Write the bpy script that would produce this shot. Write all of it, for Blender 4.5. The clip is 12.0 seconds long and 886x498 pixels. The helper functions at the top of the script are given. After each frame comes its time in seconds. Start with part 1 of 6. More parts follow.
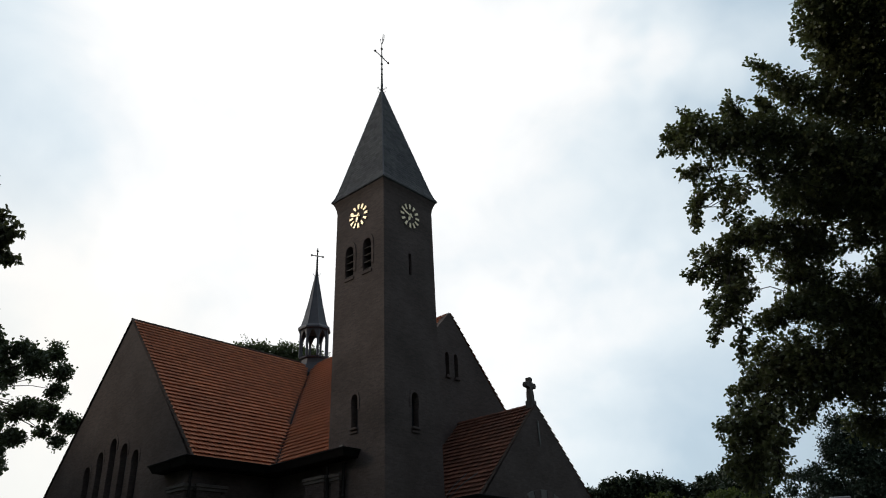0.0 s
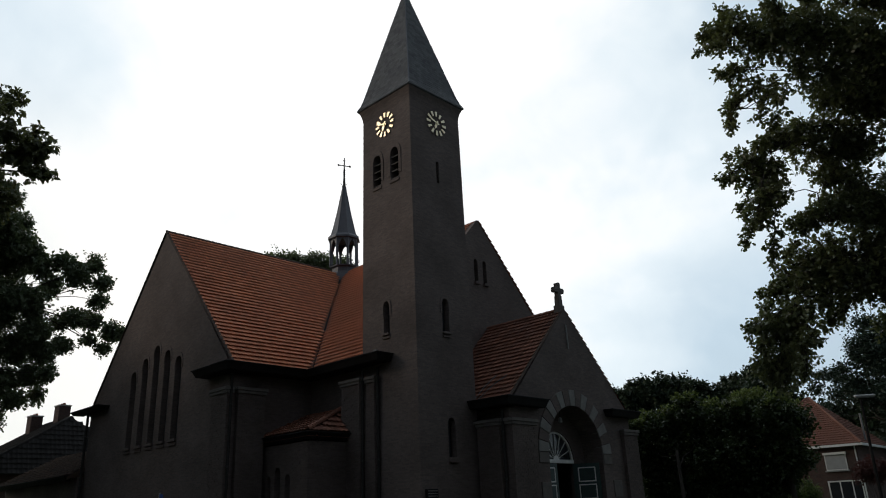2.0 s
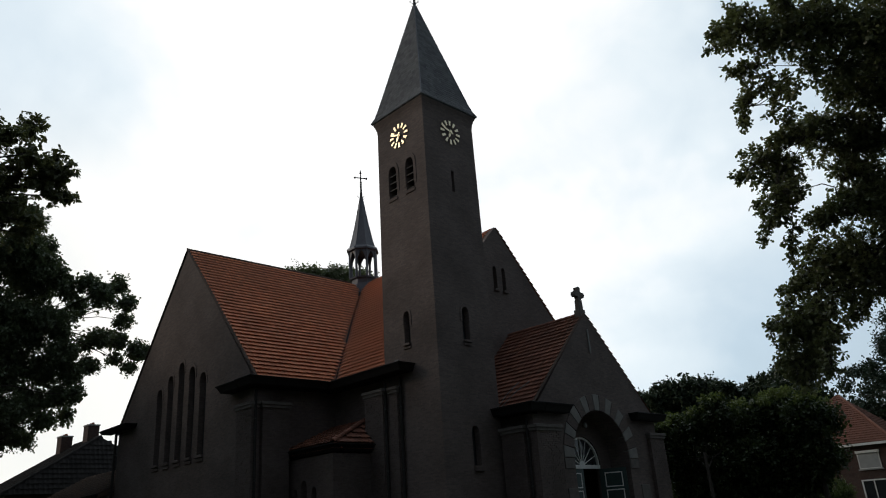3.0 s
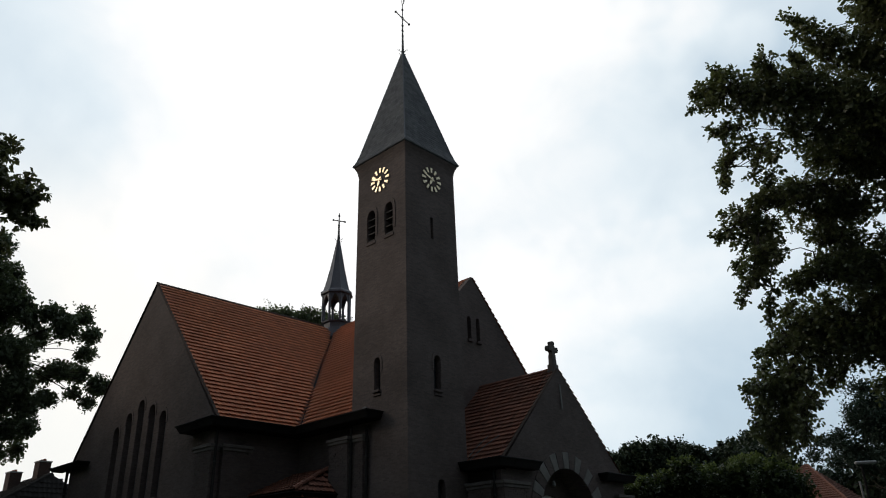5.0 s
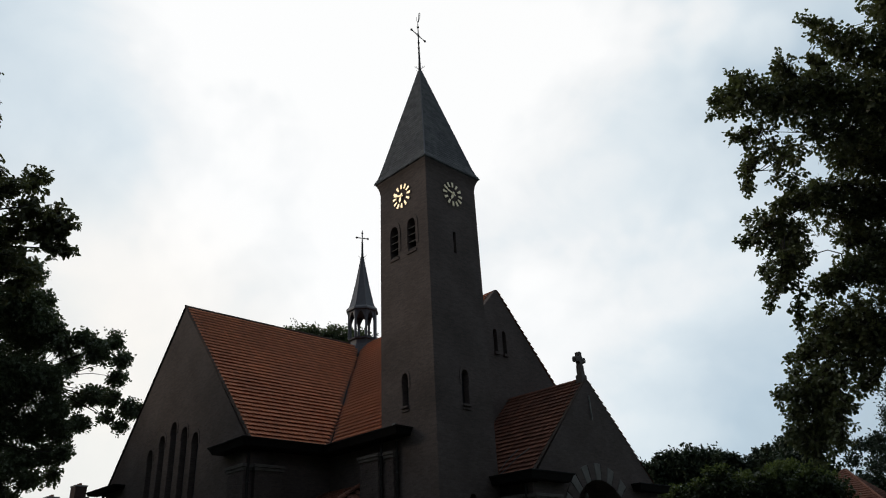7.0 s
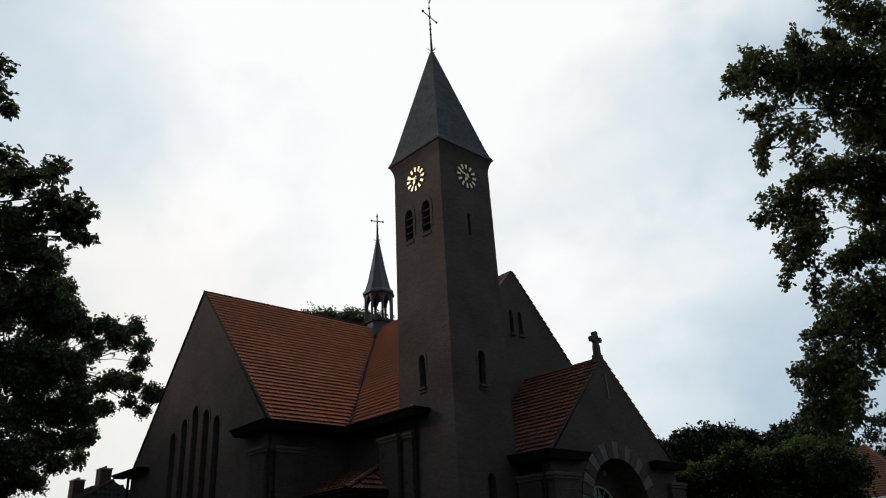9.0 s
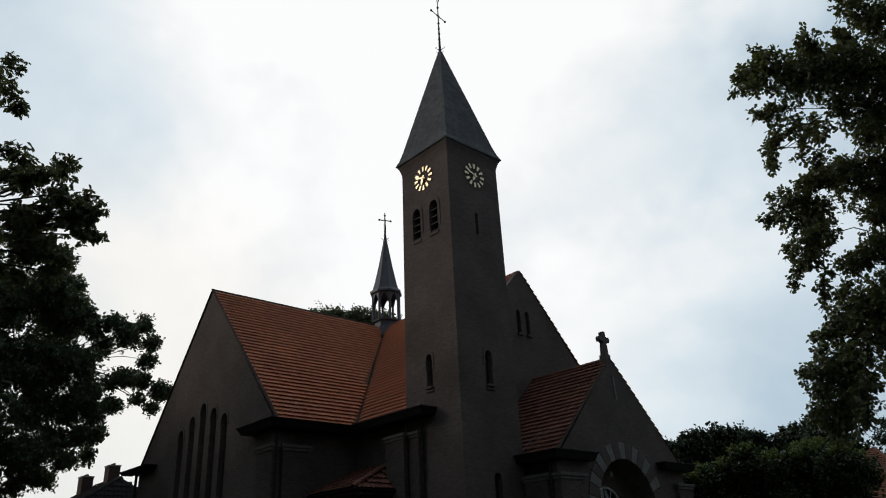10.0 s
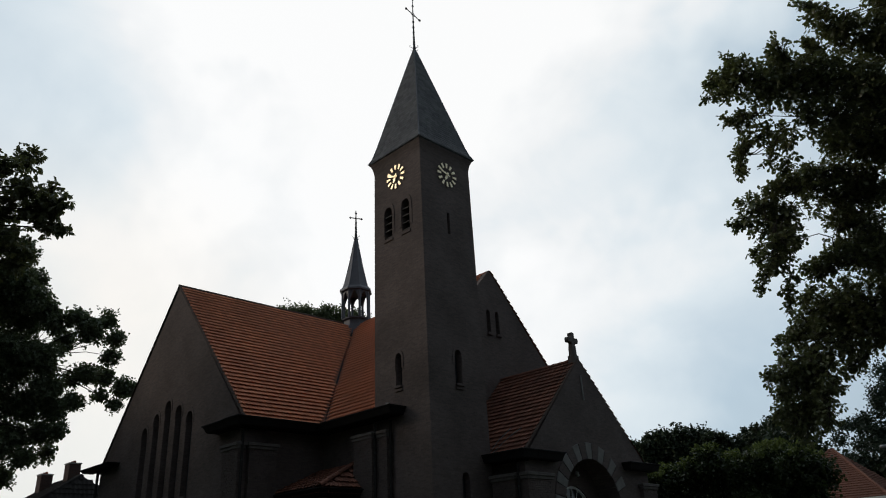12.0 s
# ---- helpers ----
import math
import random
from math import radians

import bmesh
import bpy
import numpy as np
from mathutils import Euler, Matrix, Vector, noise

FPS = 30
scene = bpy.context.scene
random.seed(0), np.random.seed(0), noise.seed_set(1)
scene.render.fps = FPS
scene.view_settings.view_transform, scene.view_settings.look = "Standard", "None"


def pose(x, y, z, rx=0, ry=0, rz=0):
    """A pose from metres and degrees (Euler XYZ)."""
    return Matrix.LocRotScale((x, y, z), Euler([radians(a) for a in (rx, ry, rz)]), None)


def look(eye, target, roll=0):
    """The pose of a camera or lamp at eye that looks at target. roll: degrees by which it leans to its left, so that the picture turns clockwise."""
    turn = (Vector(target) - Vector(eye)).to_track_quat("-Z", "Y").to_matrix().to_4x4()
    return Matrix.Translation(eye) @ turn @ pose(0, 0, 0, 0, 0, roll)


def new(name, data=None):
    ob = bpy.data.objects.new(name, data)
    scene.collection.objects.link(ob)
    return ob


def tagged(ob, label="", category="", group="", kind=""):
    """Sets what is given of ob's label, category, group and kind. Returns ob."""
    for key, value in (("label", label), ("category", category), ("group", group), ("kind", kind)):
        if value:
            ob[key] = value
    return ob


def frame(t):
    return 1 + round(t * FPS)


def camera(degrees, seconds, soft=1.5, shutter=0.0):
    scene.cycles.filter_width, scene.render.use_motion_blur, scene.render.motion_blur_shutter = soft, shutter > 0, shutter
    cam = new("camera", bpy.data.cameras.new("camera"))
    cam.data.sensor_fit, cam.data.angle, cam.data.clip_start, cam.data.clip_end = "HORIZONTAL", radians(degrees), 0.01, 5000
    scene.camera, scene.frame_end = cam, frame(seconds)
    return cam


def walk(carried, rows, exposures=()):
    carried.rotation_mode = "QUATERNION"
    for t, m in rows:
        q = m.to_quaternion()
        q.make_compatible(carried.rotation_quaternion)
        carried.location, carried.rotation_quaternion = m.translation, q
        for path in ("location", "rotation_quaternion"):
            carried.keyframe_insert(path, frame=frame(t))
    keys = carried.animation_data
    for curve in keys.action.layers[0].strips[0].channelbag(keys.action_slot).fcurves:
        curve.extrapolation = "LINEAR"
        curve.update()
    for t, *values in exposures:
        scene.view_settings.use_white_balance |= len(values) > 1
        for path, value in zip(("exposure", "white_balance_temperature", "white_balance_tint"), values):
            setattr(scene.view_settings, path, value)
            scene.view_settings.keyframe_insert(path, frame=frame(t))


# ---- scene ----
from mathutils.geometry import tessellate_polygon

# ---------------------------------------------------------------- camera
cam = camera(62.35, 12.0, soft=1.05)
# seconds, place, yaw, pitch, roll
PATH = [
    (0.0, 0.04, 0.02, 1.64, 40.98, 26.85, -2.64),
    (0.5, 0.06, -0.00, 1.61, 42.40, 24.96, -2.15),
    (1.0, 0.13, -0.12, 1.59, 43.11, 21.90, -1.31),
    (1.5, -0.06, -0.07, 1.58, 40.49, 19.21, -0.57),
    (2.0, 0.03, -0.12, 1.62, 43.52, 19.73, -2.57),
    (2.5, 0.10, -0.08, 1.58, 44.53, 20.64, -4.68),
    (2.7, 0.12, -0.10, 1.58, 45.00, 20.88, -4.48),
    (4.3, -0.05, 0.08, 1.61, 43.77, 17.86, -2.00),
    (4.5, -0.09, 0.13, 1.62, 45.40, 19.73, -1.93),
    (5.0, -0.11, 0.11, 1.60, 42.90, 24.29, -1.88),
    (5.5, -0.03, -0.00, 1.58, 43.79, 25.55, -2.22),
    (6.0, 0.01, -0.02, 1.59, 45.16, 25.31, -1.90),
    (6.5, 0.03, 0.07, 1.59, 44.66, 25.38, -4.30),
    (7.0, -0.05, 0.03, 1.60, 44.83, 25.41, -3.07),
    (7.2, -0.01, -0.02, 1.60, 44.63, 25.23, -3.28),
    (8.8, 0.05, -0.05, 1.58, 46.21, 23.62, -3.27),
    (9.0, 0.03, -0.04, 1.58, 46.21, 24.03, -3.39),
    (9.5, 0.06, -0.04, 1.59, 46.75, 23.88, -2.99),
    (10.0, 0.04, -0.02, 1.58, 46.89, 24.02, -2.88),
    (10.5, 0.05, -0.01, 1.60, 46.83, 24.14, -3.11),
    (11.0, 0.02, -0.02, 1.59, 45.32, 24.82, -3.39),
    (11.5, 0.03, -0.08, 1.60, 45.21, 23.81, -2.29),
    (12.0, -0.01, -0.05, 1.60, 44.33, 23.82, -2.99),
]
EXPOSURES = [(0.0, 0.12), (1.5, 0.15), (2.0, 0.20), (2.5, 0.19), (4.5, 0.19), (5.5, 0.06), (7.0, 0.02), (9.0, 0.0), (12.0, 0.0)]
walk(cam, [(t, pose(x, y, z, 90 + pitch, 0, yaw) @ pose(0, 0, 0, 0, 0, roll)) for t, x, y, z, yaw, pitch, roll in PATH], EXPOSURES)

# ---------------------------------------------------------------- light
world = bpy.data.worlds.new("sky")
scene.world = world
world.use_nodes = True
wn, wl = world.node_tree.nodes, world.node_tree.links
wn.clear()
SUN_EL, SUN_AZ = radians(20), radians(224)   # azimuth, clockwise from +Y


def wnode(kind, **inputs):
    n = wn.new(kind)
    for k, v in inputs.items():
        n.inputs[k].default_value = v
    return n


GLOW = (-0.647, 0.487, 0.588)   # towards the brightest cloud
sky = wnode("ShaderNodeTexSky")
sky.sky_type, sky.sun_disc = "NISHITA", False
sky.sun_elevation, sky.sun_rotation = SUN_EL, SUN_AZ
sky.air_density, sky.dust_density, sky.ozone_density = 1.0, 1.2, 1.5
coord = wnode("ShaderNodeTexCoord")
stretch = wnode("ShaderNodeMapping")
stretch.inputs["Scale"].default_value = (1.0, 1.0, 2.2)
stretch.inputs["Location"].default_value = (0.35, 0.1, 0.0)
wl.new(coord.outputs["Generated"], stretch.inputs["Vector"])
clouds = wnode("ShaderNodeTexNoise", Scale=2.1, Detail=4.0, Roughness=0.42, Distortion=0.4)
wl.new(stretch.outputs["Vector"], clouds.inputs["Vector"])
# bright veil of cloud round the hidden sun, greyer and bluer away from it
sunward = wnode("ShaderNodeVectorMath")
sunward.operation = "DOT_PRODUCT"
sunward.inputs[1].default_value = GLOW
wl.new(coord.outputs["Generated"], sunward.inputs[0])
veil = wnode("ShaderNodeMath")
veil.operation = "MULTIPLY_ADD"
veil.inputs[1].default_value = 0.42
wl.new(clouds.outputs["Fac"], veil.inputs[0])
wl.new(sunward.outputs["Value"], veil.inputs[2])
cover = wnode("ShaderNodeValToRGB")
ramp = cover.color_ramp
ramp.elements[0].position, ramp.elements[0].color = 0.07, (0.09, 0.11, 0.14, 1)
ramp.elements[1].position, ramp.elements[1].color = 0.99, (1.09, 1.09, 1.08, 1)
for at_, col_ in ((0.55, (0.19, 0.225, 0.26, 1)), (0.77, (0.34, 0.415, 0.48, 1)), (0.885, (0.53, 0.65, 0.745, 1)), (0.940, (0.80, 0.88, 0.925, 1)), (0.965, (0.97, 0.99, 0.995, 1))):
    e_ = ramp.elements.new(at_)
    e_.color = col_
spread = wnode("ShaderNodeMapRange")
spread.inputs["From Min"].default_value, spread.inputs["From Max"].default_value = -1.0, 1.312
puffs = wnode("ShaderNodeTexNoise", Scale=6.0, Detail=6.0, Roughness=0.55, Distortion=0.3)
wl.new(coord.outputs["Generated"], puffs.inputs["Vector"])
broken = wnode("ShaderNodeMath")
broken.operation = "MULTIPLY_ADD"
broken.inputs[1].default_value = 0.17
wl.new(puffs.outputs["Fac"], broken.inputs[0])
wl.new(veil.outputs[0], broken.inputs[2])
# clearings between the clouds, with ragged edges
ragged = wnode("ShaderNodeTexNoise", Scale=3.4, Detail=4.0, Roughness=0.55)
wl.new(coord.outputs["Generated"], ragged.inputs["Vector"])
centred = wnode("ShaderNodeVectorMath")
centred.operation = "MULTIPLY_ADD"
centred.inputs[1].default_value, centred.inputs[2].default_value = (0.16, 0.16, 0.16), (-0.08, -0.08, -0.08)
wl.new(ragged.outputs["Color"], centred.inputs[0])
bent = wnode("ShaderNodeVectorMath")
bent.operation = "ADD"
wl.new(coord.outputs["Generated"], bent.inputs[0])
wl.new(centred.outputs["Vector"], bent.inputs[1])
thickness = broken.outputs[0]
for towards, wide, amount in (((-0.811, 0.153, 0.564), 0.955, -0.065), ((-0.805, 0.426, 0.413), 0.985, -0.03), ((-0.116, 0.795, 0.595), 0.955, -0.07), ((-0.371, 0.697, 0.613), 0.970, -0.035), ((-0.434, 0.820, 0.374), 0.980, 0.03), ((-0.410, 0.887, 0.212), 0.968, -0.05),
                              ((-0.647, 0.434, 0.627), 0.976, 0.06), ((-0.207, 0.781, 0.589), 0.9990, 0.08)):
    aim = wnode("ShaderNodeVectorMath")
    aim.operation = "DOT_PRODUCT"
    aim.inputs[1].default_value = towards
    wl.new((coord if wide > 0.995 else bent).outputs[0], aim.inputs[0])
    soft_edge = wnode("ShaderNodeMapRange")
    soft_edge.interpolation_type = "SMOOTHSTEP"
    soft_edge.inputs["From Min"].default_value, soft_edge.inputs["From Max"].default_value = wide, 1.0
    soft_edge.inputs["To Max"].default_value = amount
    wl.new(aim.outputs["Value"], soft_edge.inputs["Value"])
    total = wnode("ShaderNodeMath")
    total.operation = "ADD"
    wl.new(thickness, total.inputs[0])
    wl.new(soft_edge.outputs["Result"], total.inputs[1])
    thickness = total.outputs[0]
wl.new(thickness, spread.inputs["Value"])
wl.new(spread.outputs["Result"], cover.inputs["Fac"])
skyb = wnode("ShaderNodeBackground", Strength=0.10)
wl.new(sky.outputs["Color"], skyb.inputs["Color"])
cloudb = wnode("ShaderNodeBackground")
low = wnode("ShaderNodeVectorMath")
low.operation = "DOT_PRODUCT"
low.inputs[1].default_value = (-0.955, 0.26, 0.13)
wl.new(coord.outputs["Generated"], low.inputs[0])
warmth = wnode("ShaderNodeMapRange")
warmth.interpolation_type = "SMOOTHSTEP"
warmth.inputs["From Min"].default_value, warmth.inputs["From Max"].default_value = 0.90, 1.0
warmth.inputs["To Max"].default_value = 0.5
wl.new(low.outputs["Value"], warmth.inputs["Value"])
warm = wnode("ShaderNodeMix")
warm.data_type = "RGBA"
warm.inputs[7].default_value = (1.15, 1.04, 0.90, 1)
wl.new(warmth.outputs["Result"], warm.inputs[0])
wl.new(cover.outputs["Color"], warm.inputs[6])
wl.new(warm.outputs[2], cloudb.inputs["Color"])
mixs = wnode("ShaderNodeMixShader")
mixs.inputs[0].default_value = 0.88
wl.new(skyb.outputs[0], mixs.inputs[1])
wl.new(cloudb.outputs[0], mixs.inputs[2])
wout = wnode("ShaderNodeOutputWorld")
wl.new(mixs.outputs[0], wout.inputs[0])

sun_data = bpy.data.lights.new("sun", "SUN")
sun_data.energy, sun_data.angle, sun_data.color = 0.56, radians(14), (1.0, 0.84, 0.68)
sun = new("sun", sun_data)
sun_dir = Vector((math.sin(SUN_AZ) * math.cos(SUN_EL), math.cos(SUN_AZ) * math.cos(SUN_EL), math.sin(SUN_EL)))
sun.matrix_world = look(sun_dir * 200, (0, 0, 0))

# ---------------------------------------------------------------- materials


def material(name, col, rough=0.8, col2=None, scale=4.0, metal=0.0, bump=0.0, bump_scale=40.0, detail=5.0, stretch=(1, 1, 1),
             island=0.0, spec=0.5, piece=0.0):
    """A surface with two scales of colour variation and fine relief."""
    m = bpy.data.materials.new(name)
    m.use_nodes = True
    n, l = m.node_tree.nodes, m.node_tree.links
    b = n["Principled BSDF"]
    b.inputs["Roughness"].default_value, b.inputs["Metallic"].default_value = rough, metal
    b.inputs["Specular IOR Level"].default_value = spec
    tc = n.new("ShaderNodeTexCoord")
    mp = n.new("ShaderNodeMapping")
    mp.inputs["Scale"].default_value = stretch
    l.new(tc.outputs["Object"], mp.inputs["Vector"])
    n1 = n.new("ShaderNodeTexNoise")
    n1.inputs["Scale"].default_value, n1.inputs["Detail"].default_value = scale, detail
    l.new(mp.outputs["Vector"], n1.inputs["Vector"])
    n2 = n.new("ShaderNodeTexNoise")
    n2.inputs["Scale"].default_value, n2.inputs["Detail"].default_value = scale * 9, 3
    l.new(mp.outputs["Vector"], n2.inputs["Vector"])
    add = n.new("ShaderNodeMath")
    add.operation = "MULTIPLY_ADD"
    add.inputs[1].default_value = 0.35
    l.new(n2.outputs["Fac"], add.inputs[0])
    l.new(n1.outputs["Fac"], add.inputs[2])
    rng = n.new("ShaderNodeMapRange")
    rng.inputs["From Min"].default_value, rng.inputs["From Max"].default_value = 0.45, 0.95
    l.new(add.outputs[0], rng.inputs["Value"])
    mix = n.new("ShaderNodeMix")
    mix.data_type = "RGBA"
    c2 = col2 or tuple(c * 0.72 for c in col)
    mix.inputs[6].default_value, mix.inputs[7].default_value = (*col, 1), (*c2, 1)
    l.new(rng.outputs["Result"], mix.inputs[0])
    out = mix.outputs[2]
    if island:
        g = n.new("ShaderNodeNewGeometry")
        hsv = n.new("ShaderNodeHueSaturation")
        r2 = n.new("ShaderNodeMapRange")
        r2.inputs["To Min"].default_value, r2.inputs["To Max"].default_value = 1 - island, 1 + island
        l.new(g.outputs["Random Per Island"], r2.inputs["Value"])
        l.new(r2.outputs["Result"], hsv.inputs["Value"])
        l.new(out, hsv.inputs["Color"])
        out = hsv.outputs["Color"]
    if piece:
        info = n.new("ShaderNodeObjectInfo")
        hs2 = n.new("ShaderNodeHueSaturation")
        r3 = n.new("ShaderNodeMapRange")
        r3.inputs["To Min"].default_value, r3.inputs["To Max"].default_value = 1 - piece, 1 + piece
        l.new(info.outputs["Random"], r3.inputs["Value"])
        l.new(r3.outputs["Result"], hs2.inputs["Value"])
        l.new(out, hs2.inputs["Color"])
        out = hs2.outputs["Color"]
    l.new(out, b.inputs["Base Color"])
    if bump:
        n3 = n.new("ShaderNodeTexNoise")
        n3.inputs["Scale"].default_value, n3.inputs["Detail"].default_value = bump_scale, 4
        l.new(mp.outputs["Vector"], n3.inputs["Vector"])
        bp = n.new("ShaderNodeBump")
        bp.inputs["Strength"].default_value, bp.inputs["Distance"].default_value = bump, 0.02
        l.new(n3.outputs["Fac"], bp.inputs["Height"])
        l.new(bp.outputs["Normal"], b.inputs["Normal"])
    return m


def brick_material(name, a, b_, mortar, relief=0.35, course=0.0625, length=0.22, stain=0.5, rough=0.9):
    """Brickwork in stretcher courses, laid by the wall's own run and height, with soot stains and fine grain."""
    m = bpy.data.materials.new(name)
    m.use_nodes = True
    n, l = m.node_tree.nodes, m.node_tree.links
    p = n["Principled BSDF"]
    p.inputs["Roughness"].default_value = rough
    p.inputs["Specular IOR Level"].default_value = 0.25
    tc = n.new("ShaderNodeTexCoord")
    sep = n.new("ShaderNodeSeparateXYZ")
    l.new(tc.outputs["Object"], sep.inputs[0])
    run = n.new("ShaderNodeMath")
    run.operation = "ADD"
    l.new(sep.outputs["X"], run.inputs[0])
    l.new(sep.outputs["Y"], run.inputs[1])
    comb = n.new("ShaderNodeCombineXYZ")
    l.new(run.outputs[0], comb.inputs[0])
    l.new(sep.outputs["Z"], comb.inputs[1])
    br = n.new("ShaderNodeTexBrick")
    br.inputs["Scale"].default_value = 1.0
    br.inputs["Brick Width"].default_value, br.inputs["Row Height"].default_value = length, course
    br.inputs["Mortar Size"].default_value, br.inputs["Mortar Smooth"].default_value = 0.006, 0.3
    br.inputs["Color1"].default_value, br.inputs["Color2"].default_value = (*a, 1), (*b_, 1)
    br.inputs["Mortar"].default_value = (*mortar, 1)
    l.new(comb.outputs[0], br.inputs["Vector"])
    n1 = n.new("ShaderNodeTexNoise")
    n1.inputs["Scale"].default_value, n1.inputs["Detail"].default_value = 0.55, 6
    l.new(tc.outputs["Object"], n1.inputs["Vector"])
    r1 = n.new("ShaderNodeMapRange")
    r1.inputs["From Min"].default_value, r1.inputs["From Max"].default_value = 0.3, 0.7
    r1.inputs["To Min"].default_value, r1.inputs["To Max"].default_value = 1 - stain, 1.15
    l.new(n1.outputs["Fac"], r1.inputs["Value"])
    n2 = n.new("ShaderNodeTexNoise")
    n2.inputs["Scale"].default_value, n2.inputs["Detail"].default_value = 14, 5
    l.new(tc.outputs["Object"], n2.inputs["Vector"])
    r2 = n.new("ShaderNodeMapRange")
    r2.inputs["To Min"].default_value, r2.inputs["To Max"].default_value = 0.75, 1.25
    l.new(n2.outputs["Fac"], r2.inputs["Value"])
    mul = n.new("ShaderNodeMath")
    mul.operation = "MULTIPLY"
    l.new(r1.outputs[0], mul.inputs[0])
    l.new(r2.outputs[0], mul.inputs[1])
    hsv = n.new("ShaderNodeHueSaturation")
    l.new(br.outputs["Color"], hsv.inputs["Color"])
    l.new(mul.outputs[0], hsv.inputs["Value"])
    l.new(hsv.outputs["Color"], p.inputs["Base Color"])
    bp = n.new("ShaderNodeBump")
    bp.invert = True
    bp.inputs["Strength"].default_value, bp.inputs["Distance"].default_value = relief, 0.012
    l.new(br.outputs["Fac"], bp.inputs["Height"])
    l.new(bp.outputs["Normal"], p.inputs["Normal"])
    return m


def leaf_material(name, col, col2, through_col, share=0.35, gloss=0.5):
    m = bpy.data.materials.new(name)
    m.use_nodes = True
    n, l = m.node_tree.nodes, m.node_tree.links
    b = n["Principled BSDF"]
    b.inputs["Roughness"].default_value = gloss
    b.inputs["Specular IOR Level"].default_value = 0.3 if gloss > 0.45 else 0.5
    g = n.new("ShaderNodeNewGeometry")
    mix = n.new("ShaderNodeMix")
    mix.data_type = "RGBA"
    mix.inputs[6].default_value, mix.inputs[7].default_value = (*col, 1), (*col2, 1)
    l.new(g.outputs["Random Per Island"], mix.inputs[0])
    l.new(mix.outputs[2], b.inputs["Base Color"])
    tr = n.new("ShaderNodeBsdfTranslucent")
    tr.inputs["Color"].default_value = (*through_col, 1)
    ms = n.new("ShaderNodeMixShader")
    ms.inputs[0].default_value = share
    out = n["Material Output"]
    l.new(b.outputs[0], ms.inputs[1])
    l.new(tr.outputs[0], ms.inputs[2])
    l.new(ms.outputs[0], out.inputs[0])
    return m


BRICK = brick_material("church_brick", (0.142, 0.108, 0.094), (0.106, 0.082, 0.074), (0.115, 0.10, 0.090), stain=0.22, relief=0.2)
BRICK_BAND = brick_material("banded_brick", (0.16, 0.13, 0.108), (0.125, 0.103, 0.088), (0.06, 0.052, 0.046), relief=0.7, course=0.125, length=0.44)
STONE = material("pale_stone", (0.22, 0.205, 0.185), 0.9, (0.15, 0.14, 0.128), 3.0, bump=0.3)
STONE_DARK = material("weathered_stone", (0.145, 0.125, 0.108), 0.92, (0.088, 0.078, 0.070), 4.0, bump=0.4)
SLATE = brick_material("slate", (0.155, 0.16, 0.16), (0.088, 0.092, 0.096), (0.055, 0.057, 0.06), relief=0.6, course=0.16, length=0.24, stain=0.4, rough=0.55)
SLATE_PIECE = material("roof_slate", (0.128, 0.126, 0.126), 0.7, (0.082, 0.082, 0.086), 1.3, bump=0.25, bump_scale=25, island=0.22, spec=0.15)
LEAD = material("lead_sheet", (0.088, 0.085, 0.098), 0.5, (0.055, 0.054, 0.064), 2.0, bump=0.15, bump_scale=12)
TILE = material("clay_roof_tile", (0.57, 0.190, 0.084), 0.8, (0.43, 0.14, 0.066), 0.6, bump=0.15, bump_scale=60, island=0.16)
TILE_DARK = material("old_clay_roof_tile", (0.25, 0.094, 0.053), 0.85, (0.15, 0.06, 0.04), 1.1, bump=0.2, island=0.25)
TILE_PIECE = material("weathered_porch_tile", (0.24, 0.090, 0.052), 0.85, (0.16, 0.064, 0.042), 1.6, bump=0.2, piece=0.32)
HOUSE_TILE = material("house_roof_tile", (0.175, 0.070, 0.043), 0.95, (0.13, 0.054, 0.036), 0.7, bump=0.1, island=0.06)
# dark brown of ridges and verges; on the sacristy it stands for tree shade
TILE_BROWN = material("brown_and_shaded_tile", (0.085, 0.05, 0.035), 0.9, (0.05, 0.034, 0.026), 1.0, bump=0.2, island=0.25)
PIPE = material("dark_pipe_paint", (0.028, 0.025, 0.023), 0.8, (0.04, 0.036, 0.033), 6.0, spec=0.15)
TILE_GREY = material("grey_roof_tile", (0.042, 0.038, 0.036), 1.0, (0.026, 0.024, 0.023), 1.0, bump=0.2, island=0.12, spec=0.1)
FASCIA = material("dark_painted_wood", (0.018, 0.016, 0.015), 0.75, (0.011, 0.010, 0.010), 3.0, bump=0.1, spec=0.15)
ZINC = material("zinc", (0.20, 0.20, 0.20), 0.5, (0.14, 0.14, 0.14), 5.0, metal=0.6)
IRON = material("black_iron", (0.03, 0.03, 0.032), 0.55, (0.05, 0.042, 0.036), 12.0, metal=0.4)
GOLD = material("gilded_metal", (0.90, 0.78, 0.54), 0.36, (0.80, 0.66, 0.42), 8.0, metal=0.85)
LEADED = material("leaded_glass", (0.016, 0.016, 0.018), 0.55, (0.010, 0.010, 0.012), 9.0, bump=0.4, bump_scale=18)
PANE = material("window_glass", (0.02, 0.022, 0.025), 0.06, (0.03, 0.032, 0.035), 2.0)
LOUVRE = material("weathered_louvre", (0.10, 0.09, 0.08), 0.85, (0.06, 0.055, 0.05), 5.0)
WHITE = material("white_paint", (0.74, 0.73, 0.69), 0.5, (0.6, 0.59, 0.55), 6.0, bump=0.08)
GREEN = material("dark_green_paint", (0.018, 0.042, 0.036), 0.4, (0.012, 0.028, 0.025), 5.0, bump=0.08)
DARK = material("unlit_interior", (0.02, 0.018, 0.016), 0.9, (0.012, 0.011, 0.01), 2.0)
